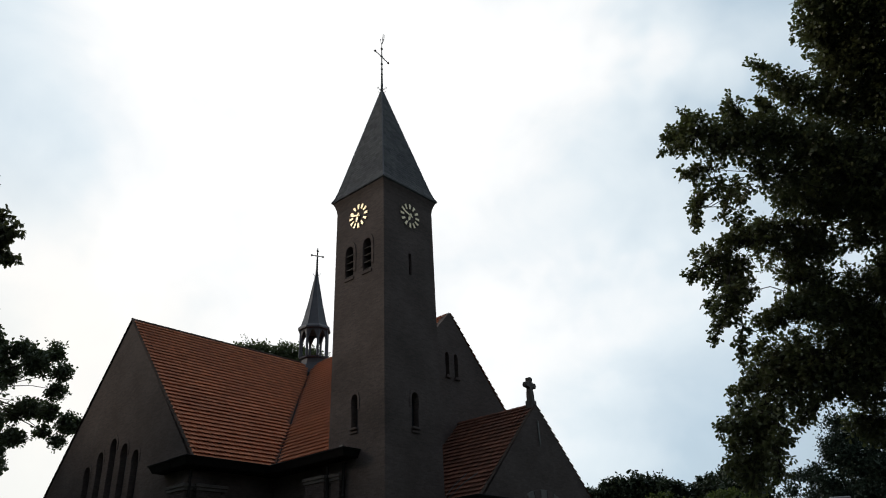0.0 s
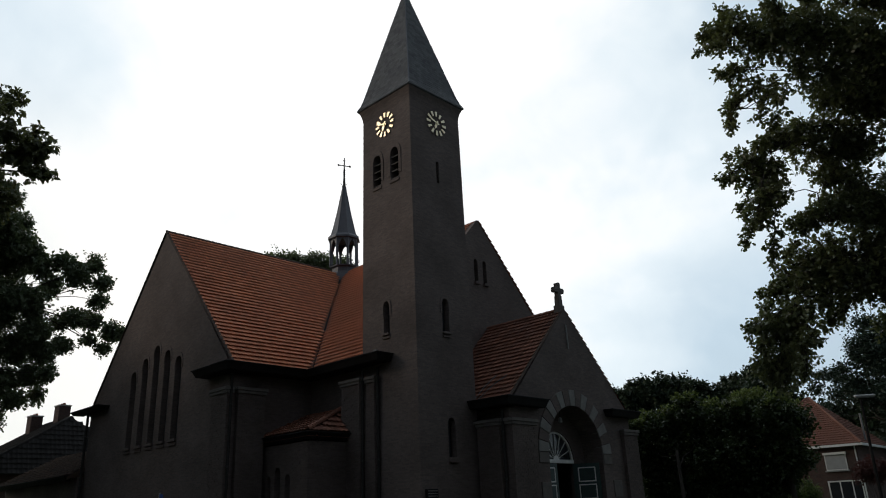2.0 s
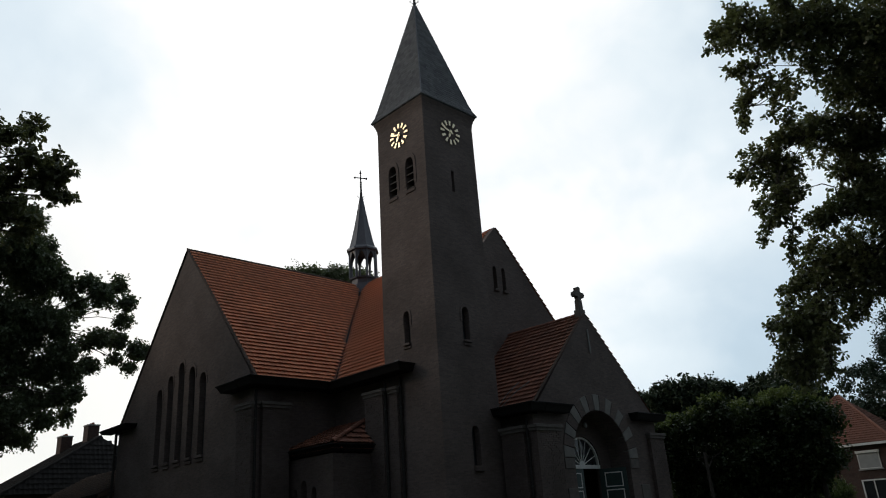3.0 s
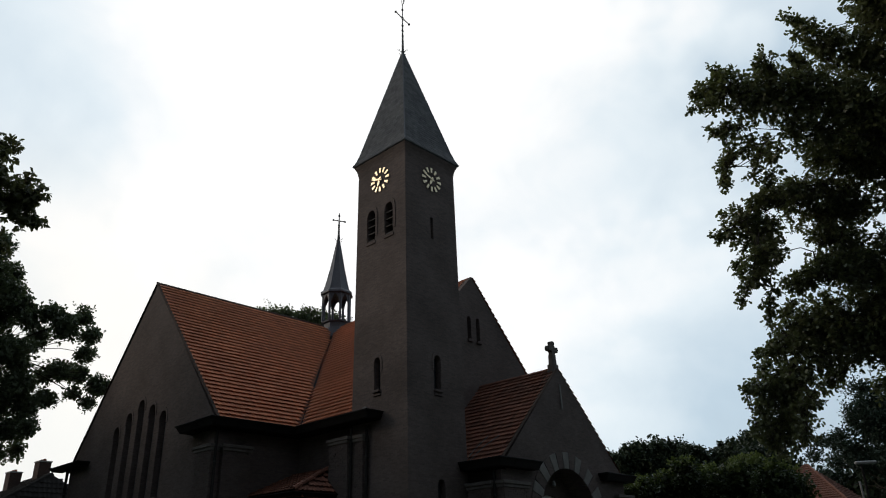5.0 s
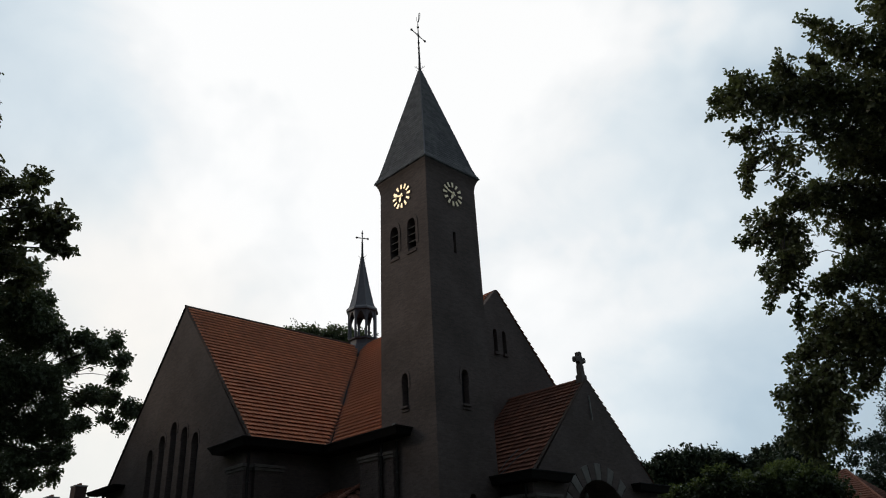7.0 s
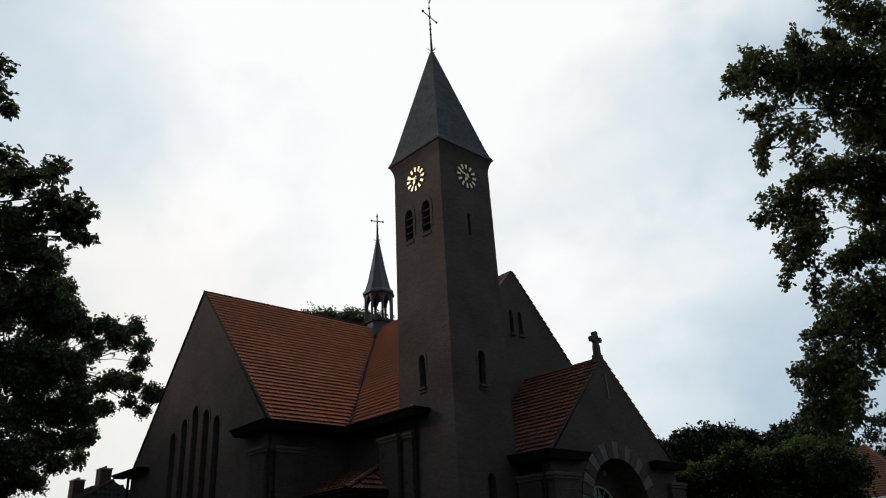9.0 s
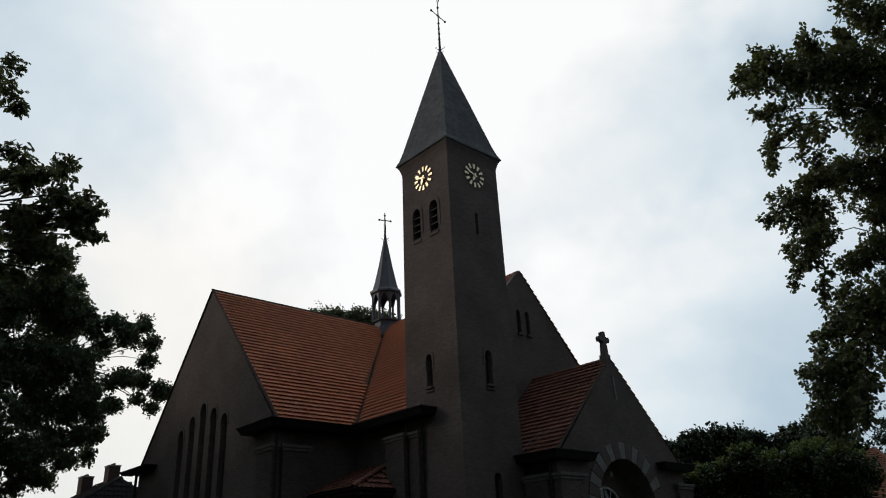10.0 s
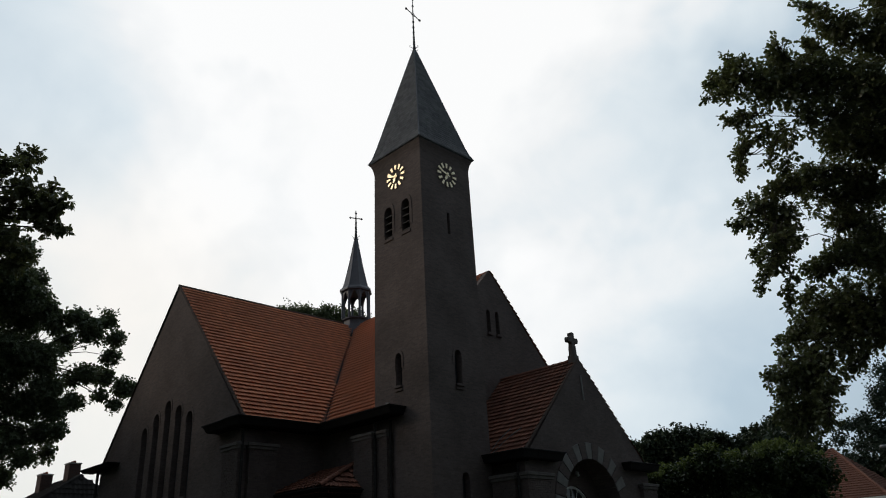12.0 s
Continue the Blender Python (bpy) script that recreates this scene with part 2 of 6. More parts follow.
BARK = material("bark", (0.060, 0.048, 0.038), 0.95, (0.034, 0.028, 0.023), 6.0, bump=0.9, bump_scale=18, stretch=(1, 1, 0.25))
GRASS = material("grass", (0.055, 0.085, 0.025), 0.95, (0.035, 0.055, 0.018), 1.2, bump=0.8, bump_scale=30)
ASPHALT = material("asphalt", (0.055, 0.055, 0.056), 0.9, (0.04, 0.04, 0.041), 2.5, bump=0.5, bump_scale=90)
PAVING = brick_material("brick_paving", (0.11, 0.075, 0.062), (0.08, 0.058, 0.05), (0.06, 0.055, 0.05))
KERB = material("concrete_kerb", (0.32, 0.31, 0.29), 0.9, (0.22, 0.215, 0.2), 4.0, bump=0.3)
HOUSE_BRICK = brick_material("house_brick", (0.088, 0.050, 0.040), (0.064, 0.038, 0.032), (0.085, 0.075, 0.066), stain=0.25)
OAK_LEAF = leaf_material("oak_leaf", (0.064, 0.080, 0.037), (0.180, 0.196, 0.088), (0.17, 0.19, 0.062), 0.34, gloss=0.34)
CHESTNUT_LEAF = leaf_material("chestnut_leaf", (0.070, 0.076, 0.036), (0.120, 0.125, 0.056), (0.14, 0.15, 0.055), gloss=0.4)
MAPLE_LEAF = leaf_material("maple_leaf", (0.066, 0.085, 0.044), (0.115, 0.142, 0.072), (0.11, 0.14, 0.06), 0.3, gloss=0.4)
# limes carry light and shade in colour: pale tips, near-black body leaves
LIME_TIP = leaf_material("lit_lime_leaf", (0.085, 0.110, 0.030), (0.170, 0.195, 0.065), (0.16, 0.20, 0.05), 0.35)
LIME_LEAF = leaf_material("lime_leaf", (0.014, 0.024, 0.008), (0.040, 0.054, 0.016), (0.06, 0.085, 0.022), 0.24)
WOOD_LEAF = leaf_material("woodland_leaf", (0.020, 0.031, 0.016), (0.030, 0.045, 0.021), (0.035, 0.055, 0.022), 0.15)
GROVE_LEAF = leaf_material("grove_leaf", (0.030, 0.044, 0.025), (0.052, 0.070, 0.035), (0.035, 0.055, 0.026), 0.15)
POPLAR_LEAF = leaf_material("poplar_leaf", (0.060, 0.076, 0.040), (0.125, 0.145, 0.078), (0.14, 0.17, 0.07), 0.35)
CEDAR_LEAF = leaf_material("conifer_needles", (0.022, 0.040, 0.026), (0.035, 0.055, 0.036), (0.03, 0.05, 0.03), 0.15)
SHRUB_LEAF = leaf_material("shrub_leaf", (0.07, 0.10, 0.03), (0.12, 0.14, 0.04), (0.12, 0.16, 0.04))
RED_LEAF = leaf_material("copper_shrub_leaf", (0.055, 0.018, 0.016), (0.085, 0.028, 0.020), (0.08, 0.025, 0.02))
GOLD_LEAF = leaf_material("golden_shrub_leaf", (0.10, 0.105, 0.026), (0.19, 0.175, 0.045), (0.18, 0.18, 0.04))
LAMP_GREY = material("pale_lamp_paint", (0.34, 0.35, 0.35), 0.5, (0.26, 0.27, 0.27), 6.0)
BLUE_SIGN = material("blue_sign", (0.02, 0.07, 0.28), 0.35, (0.018, 0.06, 0.24), 4.0)
CAR_WHITE = material("white_car_paint", (0.72, 0.73, 0.74), 0.2, (0.66, 0.67, 0.68), 2.0)
RUBBER = material("tyre_rubber", (0.02, 0.02, 0.02), 0.8, (0.03, 0.03, 0.03), 8.0)
BLIND = material("grey_roller_blind", (0.33, 0.33, 0.32), 0.7, (0.28, 0.28, 0.27), 3.0, bump=0.1)
GREY_POST = material("galvanised_post", (0.30, 0.31, 0.32), 0.45, (0.22, 0.23, 0.24), 6.0, metal=0.7)

# ---------------------------------------------------------------- mesh tools


def V(*a):
    return Vector(a)


def box(bm, x0, x1, y0, y1, z0, z1):
    vs = [bm.verts.new(p) for p in ((x0, y0, z0), (x1, y0, z0), (x1, y1, z0), (x0, y1, z0), (x0, y0, z1), (x1, y0, z1), (x1, y1, z1), (x0, y1, z1))]
    for f in ((0, 3, 2, 1), (4, 5, 6, 7), (0, 1, 5, 4), (1, 2, 6, 5), (2, 3, 7, 6), (3, 0, 4, 7)):
        bm.faces.new([vs[i] for i in f])
    return vs


def prism(bm, poly, shift):
    """A closed polygon of 3D points pushed out along shift."""
    a = [bm.verts.new(p) for p in poly]
    b = [bm.verts.new(Vector(p) + Vector(shift)) for p in poly]
    bm.faces.new(a)
    bm.faces.new(b[::-1])
    for i in range(len(a)):
        j = (i + 1) % len(a)
        bm.faces.new((a[j], a[i], b[i], b[j]))


def slab(bm, origin, u, v, depth, outer, holes=()):
    """A wall of a given outline with openings cut right through it: outline points run along u and v, the back lies at depth."""
    loops = [list(outer)] + [list(h) for h in holes]
    o, u, v, depth = Vector(origin), Vector(u), Vector(v), Vector(depth)
    tris = tessellate_polygon([[Vector((a, b, 0)) for a, b in lp] for lp in loops])
    flat = [p for lp in loops for p in lp]
    front = [bm.verts.new(o + u * a + v * b) for a, b in flat]
    back = [bm.verts.new(o + u * a + v * b + depth) for a, b in flat]
    for t in tris:
        try:
            bm.faces.new([front[i] for i in t])
            bm.faces.new([back[i] for i in reversed(t)])
        except ValueError:
            pass
    k = 0
    for lp in loops:
        n = len(lp)
        for i in range(n):
            a, b = k + i, k + (i + 1) % n
            bm.faces.new((front[a], front[b], back[b], back[a]))
        k += n


def lancet(c, z0, z1, w, n=5, point=1.0):
    """Outline of a narrow opening with a pointed (point 1) or round (point 0) head, counter-clockwise from the sill."""
    h = w / 2
    rise = h * (1.55 if point else 1.0)
    s = z1 - rise
    pts = [(c - h, z0), (c + h, z0)]
    for i in range(n + 1):
        a = i / n
        if point:
            x = h * math.cos(a * math.pi / 2) ** 0.72
        else:
            x = h * math.cos(a * math.pi / 2)
        pts.append((c + x, s + rise * math.sin(a * math.pi / 2)))
    for i in range(n - 1, -1, -1):
        a = i / n
        x = h * math.cos(a * math.pi / 2) ** (0.72 if point else 1)
        pts.append((c - x, s + rise * math.sin(a * math.pi / 2)))
    return pts


def tube(bm, path, radii, sides=6):
    """A tapered round bar along a path."""
    rings = []
    for i, p in enumerate(path):
        p = Vector(p)
        d = (Vector(path[min(i + 1, len(path) - 1)]) - Vector(path[max(i - 1, 0)])).normalized()
        a = d.orthogonal().normalized()
        b = d.cross(a)
        r = radii[i] if isinstance(radii, (list, tuple)) else radii
        rings.append([bm.verts.new(p + (a * math.cos(t) + b * math.sin(t)) * r) for t in (2 * math.pi * k / sides for k in range(sides))])
    for q, w in zip(rings, rings[1:]):
        for k in range(sides):
            bm.faces.new((q[k], q[(k + 1) % sides], w[(k + 1) % sides], w[k]))
    bm.faces.new(rings[0][::-1])
    bm.faces.new(rings[-1])


def lathe(bm, centre, profile, sides=8, turn=0.0, square=False):
    """A turned or many-sided body from (z, radius) pairs."""
    rings = []
    for z, r in profile:
        rings.append([bm.verts.new((centre[0] + r * math.cos(turn + 2 * math.pi * k / sides), centre[1] + r * math.sin(turn + 2 * math.pi * k / sides), z)) for k in range(sides)])
    for q, w in zip(rings, rings[1:]):
        for k in range(sides):
            bm.faces.new((q[k], q[(k + 1) % sides], w[(k + 1) % sides], w[k]))
    bm.faces.new(rings[0][::-1])
    bm.faces.new(rings[-1])


def ball(bm, c, r, seg=8):
    lathe(bm, c, [(c[2] + r * math.sin(a), max(0.002, r * math.cos(a))) for a in (-1.5, -0.9, -0.3, 0.3, 0.9, 1.5)], seg)


def finish(bm, bevel=0.0):
    bmesh.ops.recalc_face_normals(bm, faces=bm.faces)
    if bevel:
        es = [e for e in bm.edges if e.is_manifold and e.calc_face_angle(0) > 0.6]
        bmesh.ops.bevel(bm, geom=es, offset=bevel, segments=1, affect="EDGES", clamp_overlap=True)


def part(name, bm, mat, parent=None, label="", bevel=0.0, smooth=False):
    """Links a bmesh as one mesh object, under a thing or a part of it."""
    finish(bm, bevel)
    me = bpy.data.meshes.new(name)
    bm.to_mesh(me)
    bm.free()
    me.materials.append(mat)
    if smooth:
        me.polygons.foreach_set("use_smooth", [True] * len(me.polygons))
    ob = new(name, me)
    if parent is not None:
        ob.parent = parent
    if label:
        ob["label"] = label
    return ob


def raw_part(name, verts, faces, mat, parent=None, label=""):
    me = bpy.data.meshes.new(name)
    me.from_pydata(verts, [], faces)
    me.materials.append(mat)
    ob = new(name, me)
    if parent is not None:
        ob.parent = parent
    if label:
        ob["label"] = label
    return ob


def thing(name, label, category, group="", kind="", at=(0, 0, 0)):
    ob = new(name)
    ob.empty_display_size = 0.2
    ob.location = at
    return tagged(ob, label, category, group, kind)


def coursed(bm, x0, x1, y0, y1, z0, z1, step=0.083, joint=0.016, length=0.22):
    """A pier of hand-laid bricks with deeply raked joints: a core, and courses of single bricks that stand a little in and out."""
    box(bm, x0 + 0.028, x1 - 0.028, y0 + 0.028, y1 - 0.028, z0, z1)
    r = random.Random(int(abs(x0 * 31 + y0 * 17)))
    n = max(1, round((z1 - z0) / step))
    h = (z1 - z0) / n
    for k in range(n):
        za, zb = z0 + h * k + joint / 2, z0 + h * (k + 1) - joint / 2
        for axis, lo, hi, face in (("x", x0, x1, y0), ("y", y0, y1, x1)):
            cut = [lo]
            at = lo + length * (0.5 if k % 2 else 1.0) + r.uniform(-0.01, 0.01)
            while at < hi - 0.06:
                cut.append(at)
                at += length + r.uniform(-0.012, 0.012)
            cut.append(hi)
            for p, q in zip(cut, cut[1:]):
                out, tilt = r.gauss(0, 0.006), r.uniform(-0.003, 0.003)
                if axis == "x":
                    vs = box(bm, p + 0.005, q - 0.005, face - out, face + 0.05, za + tilt, zb + tilt)
                else:
                    vs = box(bm, face - 0.05, face + out, p + 0.005, q - 0.005, za + tilt, zb + tilt)


def boxed(name, dims, mat, parent, label="", bevel=0.0):
    bm = bmesh.new()
    box(bm, *dims)
    return part(name, bm, mat, parent, label, bevel)


rnd = random.Random(7)


def tile_field(name, eave_a, eave_b, ridge_a, ridge_b, mat, parent, keep=None, gauge=0.34, width=0.21, label="", roll=1.0):
    """Pan tiles in overlapping rows over a roof plane given by its eave and ridge lines: each tile is a rolled, slightly tilted piece.
    keep(p) says whether a tile at p is laid."""
    ea, eb, ra, rb = (Vector(p) for p in (eave_a, eave_b, ridge_a, ridge_b))
    up = ((ra - ea) + (rb - eb)) * 0.5
    along = (eb - ea)
    rows = max(1, round(up.length / gauge))
    upn = up.normalized()
    n = along.normalized().cross(upn)
    if n.z < 0:
        n = -n
    prof = ((0.0, 0.012), (0.22, 0.0), (0.45, 0.004), (0.66, 0.034), (0.85, 0.046), (1.03, 0.018))
    verts, faces = [], []
    r = random.Random(len(name) + int(abs(ea.x) * 10))
    for i in range(rows):
        t0, t1 = i / rows, (i + 1.12) / rows
        a0, b0 = ea.lerp(ra, t0), eb.lerp(rb, t0)
        a1, b1 = ea.lerp(ra, min(t1, 1)), eb.lerp(rb, min(t1, 1))
        cols = max(1, round((b0 - a0).length / width))
        for c in range(cols):
            mid = (a0.lerp(b0, (c + 0.5) / cols) + a1.lerp(b1, (c + 0.5) / cols)) * 0.5
            if keep and not keep(mid):
                continue
            lift, sk = 0.088 + r.uniform(-0.006, 0.008), r.uniform(-0.006, 0.006)
            k = len(verts)
            for s, h in prof:
                s2, h = (c + s) / cols, h * roll
                verts.append(a0.lerp(b0, s2) + n * (h + lift) + upn * sk)
                verts.append(a1.lerp(b1, s2) + n * (h * 0.9 + 0.008))
                verts.append(a0.lerp(b0, s2) + n * (h + lift - 0.032) + upn * sk)
            for j in range(len(prof) - 1):
                p, q = k + 3 * j, k + 3 * (j + 1)
                faces.append((p, q, q + 1, p + 1))
                faces.append((p + 2, q + 2, q, p))
    ob = raw_part(name, verts, faces, mat, parent, label)
    ob["kind"] = "stuff"
    return ob


def laid_tiles(name, eave_a, eave_b, ridge_a, ridge_b, mat, parent, gauge=0.34, width=0.21, label=""):
    """The same pan tiles, each an object of its own on one shared mesh."""
    ea, eb, ra, rb = (Vector(p) for p in (eave_a, eave_b, ridge_a, ridge_b))
    up, along = ra - ea, eb - ea
    rows, cols = max(1, round(up.length / gauge)), max(1, round(along.length / width))
    u, v = along.normalized(), up.normalized()
    n = u.cross(v)
    if n.z < 0:
        n = -n
    w, h = along.length / cols, up.length / rows
    prof = ((0.0, 0.012), (0.22, 0.0), (0.45, 0.004), (0.66, 0.034), (0.85, 0.046), (1.03, 0.018))
    verts, faces = [], []
    for s, z in prof:
        verts += [(s * w, 0, z + 0.088), (s * w, h * 1.12, z * 0.9 + 0.008), (s * w, 0, z + 0.056)]
    for j in range(len(prof) - 1):
        p, q = 3 * j, 3 * j + 3
        faces += [(p, q, q + 1, p + 1), (p + 2, q + 2, q, p)]
    me = bpy.data.meshes.new(name)
    me.from_pydata(verts, [], faces)
    me.materials.append(mat)
    r = random.Random(5)
    turn = Matrix((u, v, n)).transposed().to_4x4()
    for i in range(rows):
        for c in range(cols):
            ob = new(name, me)
            ob.parent = parent
            tilt = Matrix.Rotation(r.gauss(0, 0.010), 4, "Z") @ Matrix.Rotation(r.gauss(0, 0.012), 4, "X")
            ob.matrix_world = Matrix.Translation(ea + u * (c * w) + v * (i * h + r.uniform(-0.008, 0.008)) + n * r.uniform(-0.004, 0.006)) @ turn @ tilt


def ridge_tiles(name, a, b, mat, parent, step=0.36, radius=0.13):
    """Half-round ridge tiles, overlapping, along a line."""
    a, b = Vector(a), Vector(b)
    n = max(1, round((b - a).length / step))
    d = (b - a).normalized()
    side = d.cross(Vector((0, 0, 1))).normalized()
    upv = side.cross(d)
    verts, faces = [], []
    for i in range(n):
        p0, p1 = a.lerp(b, i / n), a.lerp(b, (i + 1.15) / n)
        k = len(verts)
        for s in range(7):
            t = math.pi * s / 6
            o = side * math.cos(t) + upv * math.sin(t)
            for p, rr in ((p0, radius), (p1, radius * 0.86), (p0, radius - 0.025)):
                verts.append(p + o * rr)
        for s in range(6):
            p, q = k + 3 * s, k + 3 * s + 3
            faces.append((p, p + 1, q + 1, q))
            faces.append((p + 2, p, q, q + 2))
    ob = raw_part(name, verts, faces, mat, parent)
    ob["kind"] = "stuff"
    return ob


# ---------------------------------------------------------------- ground
bm = bmesh.new()
REACH = 2500.0
grid = {}
steps = [-REACH, -900, -400, -200, -120, -80, -60, -45, -30, -20, -10, 0, 10, 20, 30, 45, 60, 80, 120, 200, 400, 900, REACH]
for i, x in enumerate(steps):
    for j, y in enumerate(steps):
        grid[i, j] = bm.verts.new((x, y, 0.0))
for i in range(len(steps) - 1):
    for j in range(len(steps) - 1):
        bm.faces.new((grid[i, j], grid[i + 1, j], grid[i + 1, j + 1], grid[i, j + 1]))
tagged(part("ground", bm, GRASS), "mown grass reaching out between the trees", "ground", kind="structure")
tagged(boxed("pavement", (-44, -14.0, 9.0, 34.5, -0.2, 0.035), PAVING, None), "brick paving laid around the church", "pavement", kind="structure")
tagged(boxed("road", (-9.0, 60.0, -40.0, 110.0, -0.2, 0.02), ASPHALT, None), "grey asphalt road surface beside the church", "road", kind="structure")
tagged(boxed("kerb", (-9.15, -9.0, -40.0, 110.0, -0.2, 0.12), KERB, None, bevel=0.02), "concrete kerb along the grass", "kerb", kind="structure")

# ---------------------------------------------------------------- church
XA, YG, ZR, HT, ZV = -33.86, 15.3, 15.62, 7.2, 7.70      # transept: ridge line, gable plane, ridge, half span, eave
YN, HN, XF = 26.6, 7.42, -22.84                          # nave: ridge line, half span, front plane
TX, TY, TW0, TW1, TZ = -21.6, 20.86, 1.66, 1.55, 19.35   # tower: centre, half widths at foot and top, spire eave
XP, YP, HP, ZPE, ZP = -18.33, 26.92, 4.17, 5.80, 9.97     # porch: front plane, axis, half span, eave, ridge
church = thing("church", "dark brown brick church with orange tiled roofs and a clock tower", "church", at=(-30, 24, 0))
church.location = (0, 0, 0)


def lancet_window(plane, pos, c, z0, z1, w, sill_h=0.22, point=1.0, bars=0, mat=None, name="window", sills=1, out=-1):
    """Glazing set back in an opening, with its sill stones. plane 'y': wall faces -y at y = pos; plane 'x': wall faces +x at x = pos."""
    pts = lancet(c, z0, z1, w - 0.01, point=point)
    bm = bmesh.new()
    if plane == "y":
        prism(bm, [(a, pos + 0.26, b) for a, b in pts], (0, 0.05, 0))
    else:
        prism(bm, [(pos - 0.26, a, b) for a, b in pts], (-0.05, 0, 0))
    win = part(name, bm, mat or LEADED, church)
    for k in range(bars):
        z = z0 + (z1 - z0) * (k + 0.7) / (bars + 1.2)
        bm = bmesh.new()
        if plane == "y":
            box(bm, c - w / 2 + 0.02, c + w / 2 - 0.02, pos + 0.235, pos + 0.262, z, z + 0.03)
        else:
            box(bm, pos - 0.262, pos - 0.235, c - w / 2 + 0.02, c + w / 2 - 0.02, z, z + 0.03)
        part("saddle_bar", bm, IRON, win)
    for k in range(sills):
        d = 0.12 - 0.06 * k
        zz = z0 + 0.02 - (sill_h / sills) * (k + 1) + 0.012 * (sills - 1 - k)
        h = sill_h / sills - 0.025
        bm = bmesh.new()
        if plane == "y":
            box(bm, c - w / 2 - 0.03, c + w / 2 + 0.03, pos - d, pos + 0.3, zz, zz + h)
        else:
            box(bm, pos - 0.3, pos + d, c - w / 2 - 0.03, c + w / 2 + 0.03, zz, zz + h)
        part("sill", bm, BRICK, win, bevel=0.01)
    return win


def arch_trim(plane, pos, c, z1, w, band=0.13, point=1.0, proud=0.03, foot=0.35):
    """A brick-on-edge hood round the head of an opening."""
    rise = (w / 2) * (1.55 if point else 1.0)
    inner = [(a, b) for a, b in lancet(c, z1 - rise - foot, z1, w + 0.02, n=6, point=point)][1:]
    inner.append((c - w / 2 - 0.01, z1 - rise - foot))
    s = (w / 2 + band) / (w / 2)
    outer = [(c + (a - c) * s, z1 - rise + (b - z1 + rise) * (s if b > z1 - rise else 1)) for a, b in inner]
    bm = bmesh.new()
    loop = inner + outer[::-1]
    if plane == "y":
        slab(bm, (0, pos - proud, 0), (1, 0, 0), (0, 0, 1), (0, proud + 0.1, 0), loop)
    else:
        slab(bm, (pos + proud, 0, 0), (0, 1, 0), (0, 0, 1), (-proud - 0.1, 0, 0), loop)
    return part("hood_mould", bm, BRICK, church)


# transept gable with its five lancets
LAN = [(-36.05, 8.77), (-34.86, 9.26), (-33.72, 9.70), (-32.58, 9.28), (-31.46, 8.82)]
holes = [lancet(c, 5.12, z, 0.62) for c, z in LAN]
bm = bmesh.new()
outline = [(-41.0, 0), (-26.95, 0), (-26.95, 7.72), (XA, ZR), (-41.0, 7.6 - 0.2)]
slab(bm, (0, YG, 0), (1, 0, 0), (0, 0, 1), (0, 0.5, 0), outline, holes)
part("transept_gable_wall", bm, BRICK, church)
for c, z in LAN:
    lancet_window("y", YG, c, 5.12, z, 0.62, sills=2, sill_h=0.3)
    arch_trim("y", YG, c, z, 0.62, band=0.10, foot=0.1)
boxed("transept_side_wall", (-27.45, -26.95, YG + 0.5, 19.4, 0, 7.5), BRICK, church)
boxed("transept_west_wall", (-41.0, -40.5, YG + 0.5, 37.6, 0, 7.4), BRICK, church)
bm = bmesh.new()
slab(bm, (0, 37.9, 0), (1, 0, 0), (0, 0, 1), (0, -0.4, 0), outline)
part("transept_back_wall", bm, BRICK, church)
boxed("nave_side_wall", (-27.45, -20.2, 19.4, 19.8, 0, 7.5), BRICK, church)
boxed("nave_far_wall", (-47.0, XF - 0.5, 33.6, 34.0, 0, 7.5), BRICK, church)
boxed("choir_wall", (-47.0, -41.0, 19.4, 19.8, 0, 7.5), BRICK, church)
bm = bmesh.new()
slab(bm, (-47.0, 0, 0), (0, 1, 0), (0, 0, 1), (-0.4, 0, 0), [(19.4, 0), (33.8, 0), (33.8, 7.6), (YN, ZR), (19.4, 7.6)])
part("choir_end_wall", bm, BRICK, church)
# nave front
bm = bmesh.new()
slab(bm, (XF, 0, 0), (0, 1, 0), (0, 0, 1), (-0.5, 0, 0), [(19.3, 0), (34.0, 0), (34.0, ZV - 0.1), (YN, ZR + 0.1), (19.3, ZV)],
     [lancet(26.29, 12.33, 13.53, 0.28), lancet(26.95, 12.33, 13.55, 0.28)])
part("nave_front_wall", bm, BRICK, church)
for c in (26.29, 26.95):
    lancet_window("x", XF, c, 12.33, 13.54, 0.28, sill_h=0.16)

# roofs: boarding below, pan tiles above


def roof_slab(name, pts, mat=TILE_DARK):
    bm = bmesh.new()
    prism(bm, pts, (0, 0, -0.18))
    return part(name, bm, mat, church)


roof_slab("transept_roof", [(XA, YG + 0.3, ZR - 0.1), (XA, YN, ZR - 0.1), (XA + HT, YN - HN, ZV), (XA + HT, YG + 0.3, ZV)])
# west and choir slopes get the near-black brown, unlike the orange east ones
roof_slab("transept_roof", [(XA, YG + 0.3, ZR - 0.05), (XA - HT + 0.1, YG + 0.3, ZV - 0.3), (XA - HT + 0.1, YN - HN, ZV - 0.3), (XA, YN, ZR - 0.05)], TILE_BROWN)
roof_slab("transept_roof", [(XA, YN, ZR), (XA + HT, YN + HN, ZV), (XA + HT, 37.6, ZV), (XA, 37.6, ZR)], TILE)
roof_slab("transept_roof", [(XA, YN, ZR), (XA, 37.6, ZR), (XA - HT, 37.6, ZV), (XA - HT, YN + HN, ZV)], TILE)
roof_slab("nave_roof", [(XA, YN, ZR), (XF - 0.3, YN, ZR), (XF - 0.3, YN - HN, ZV), (XA + HT, YN - HN, ZV)])
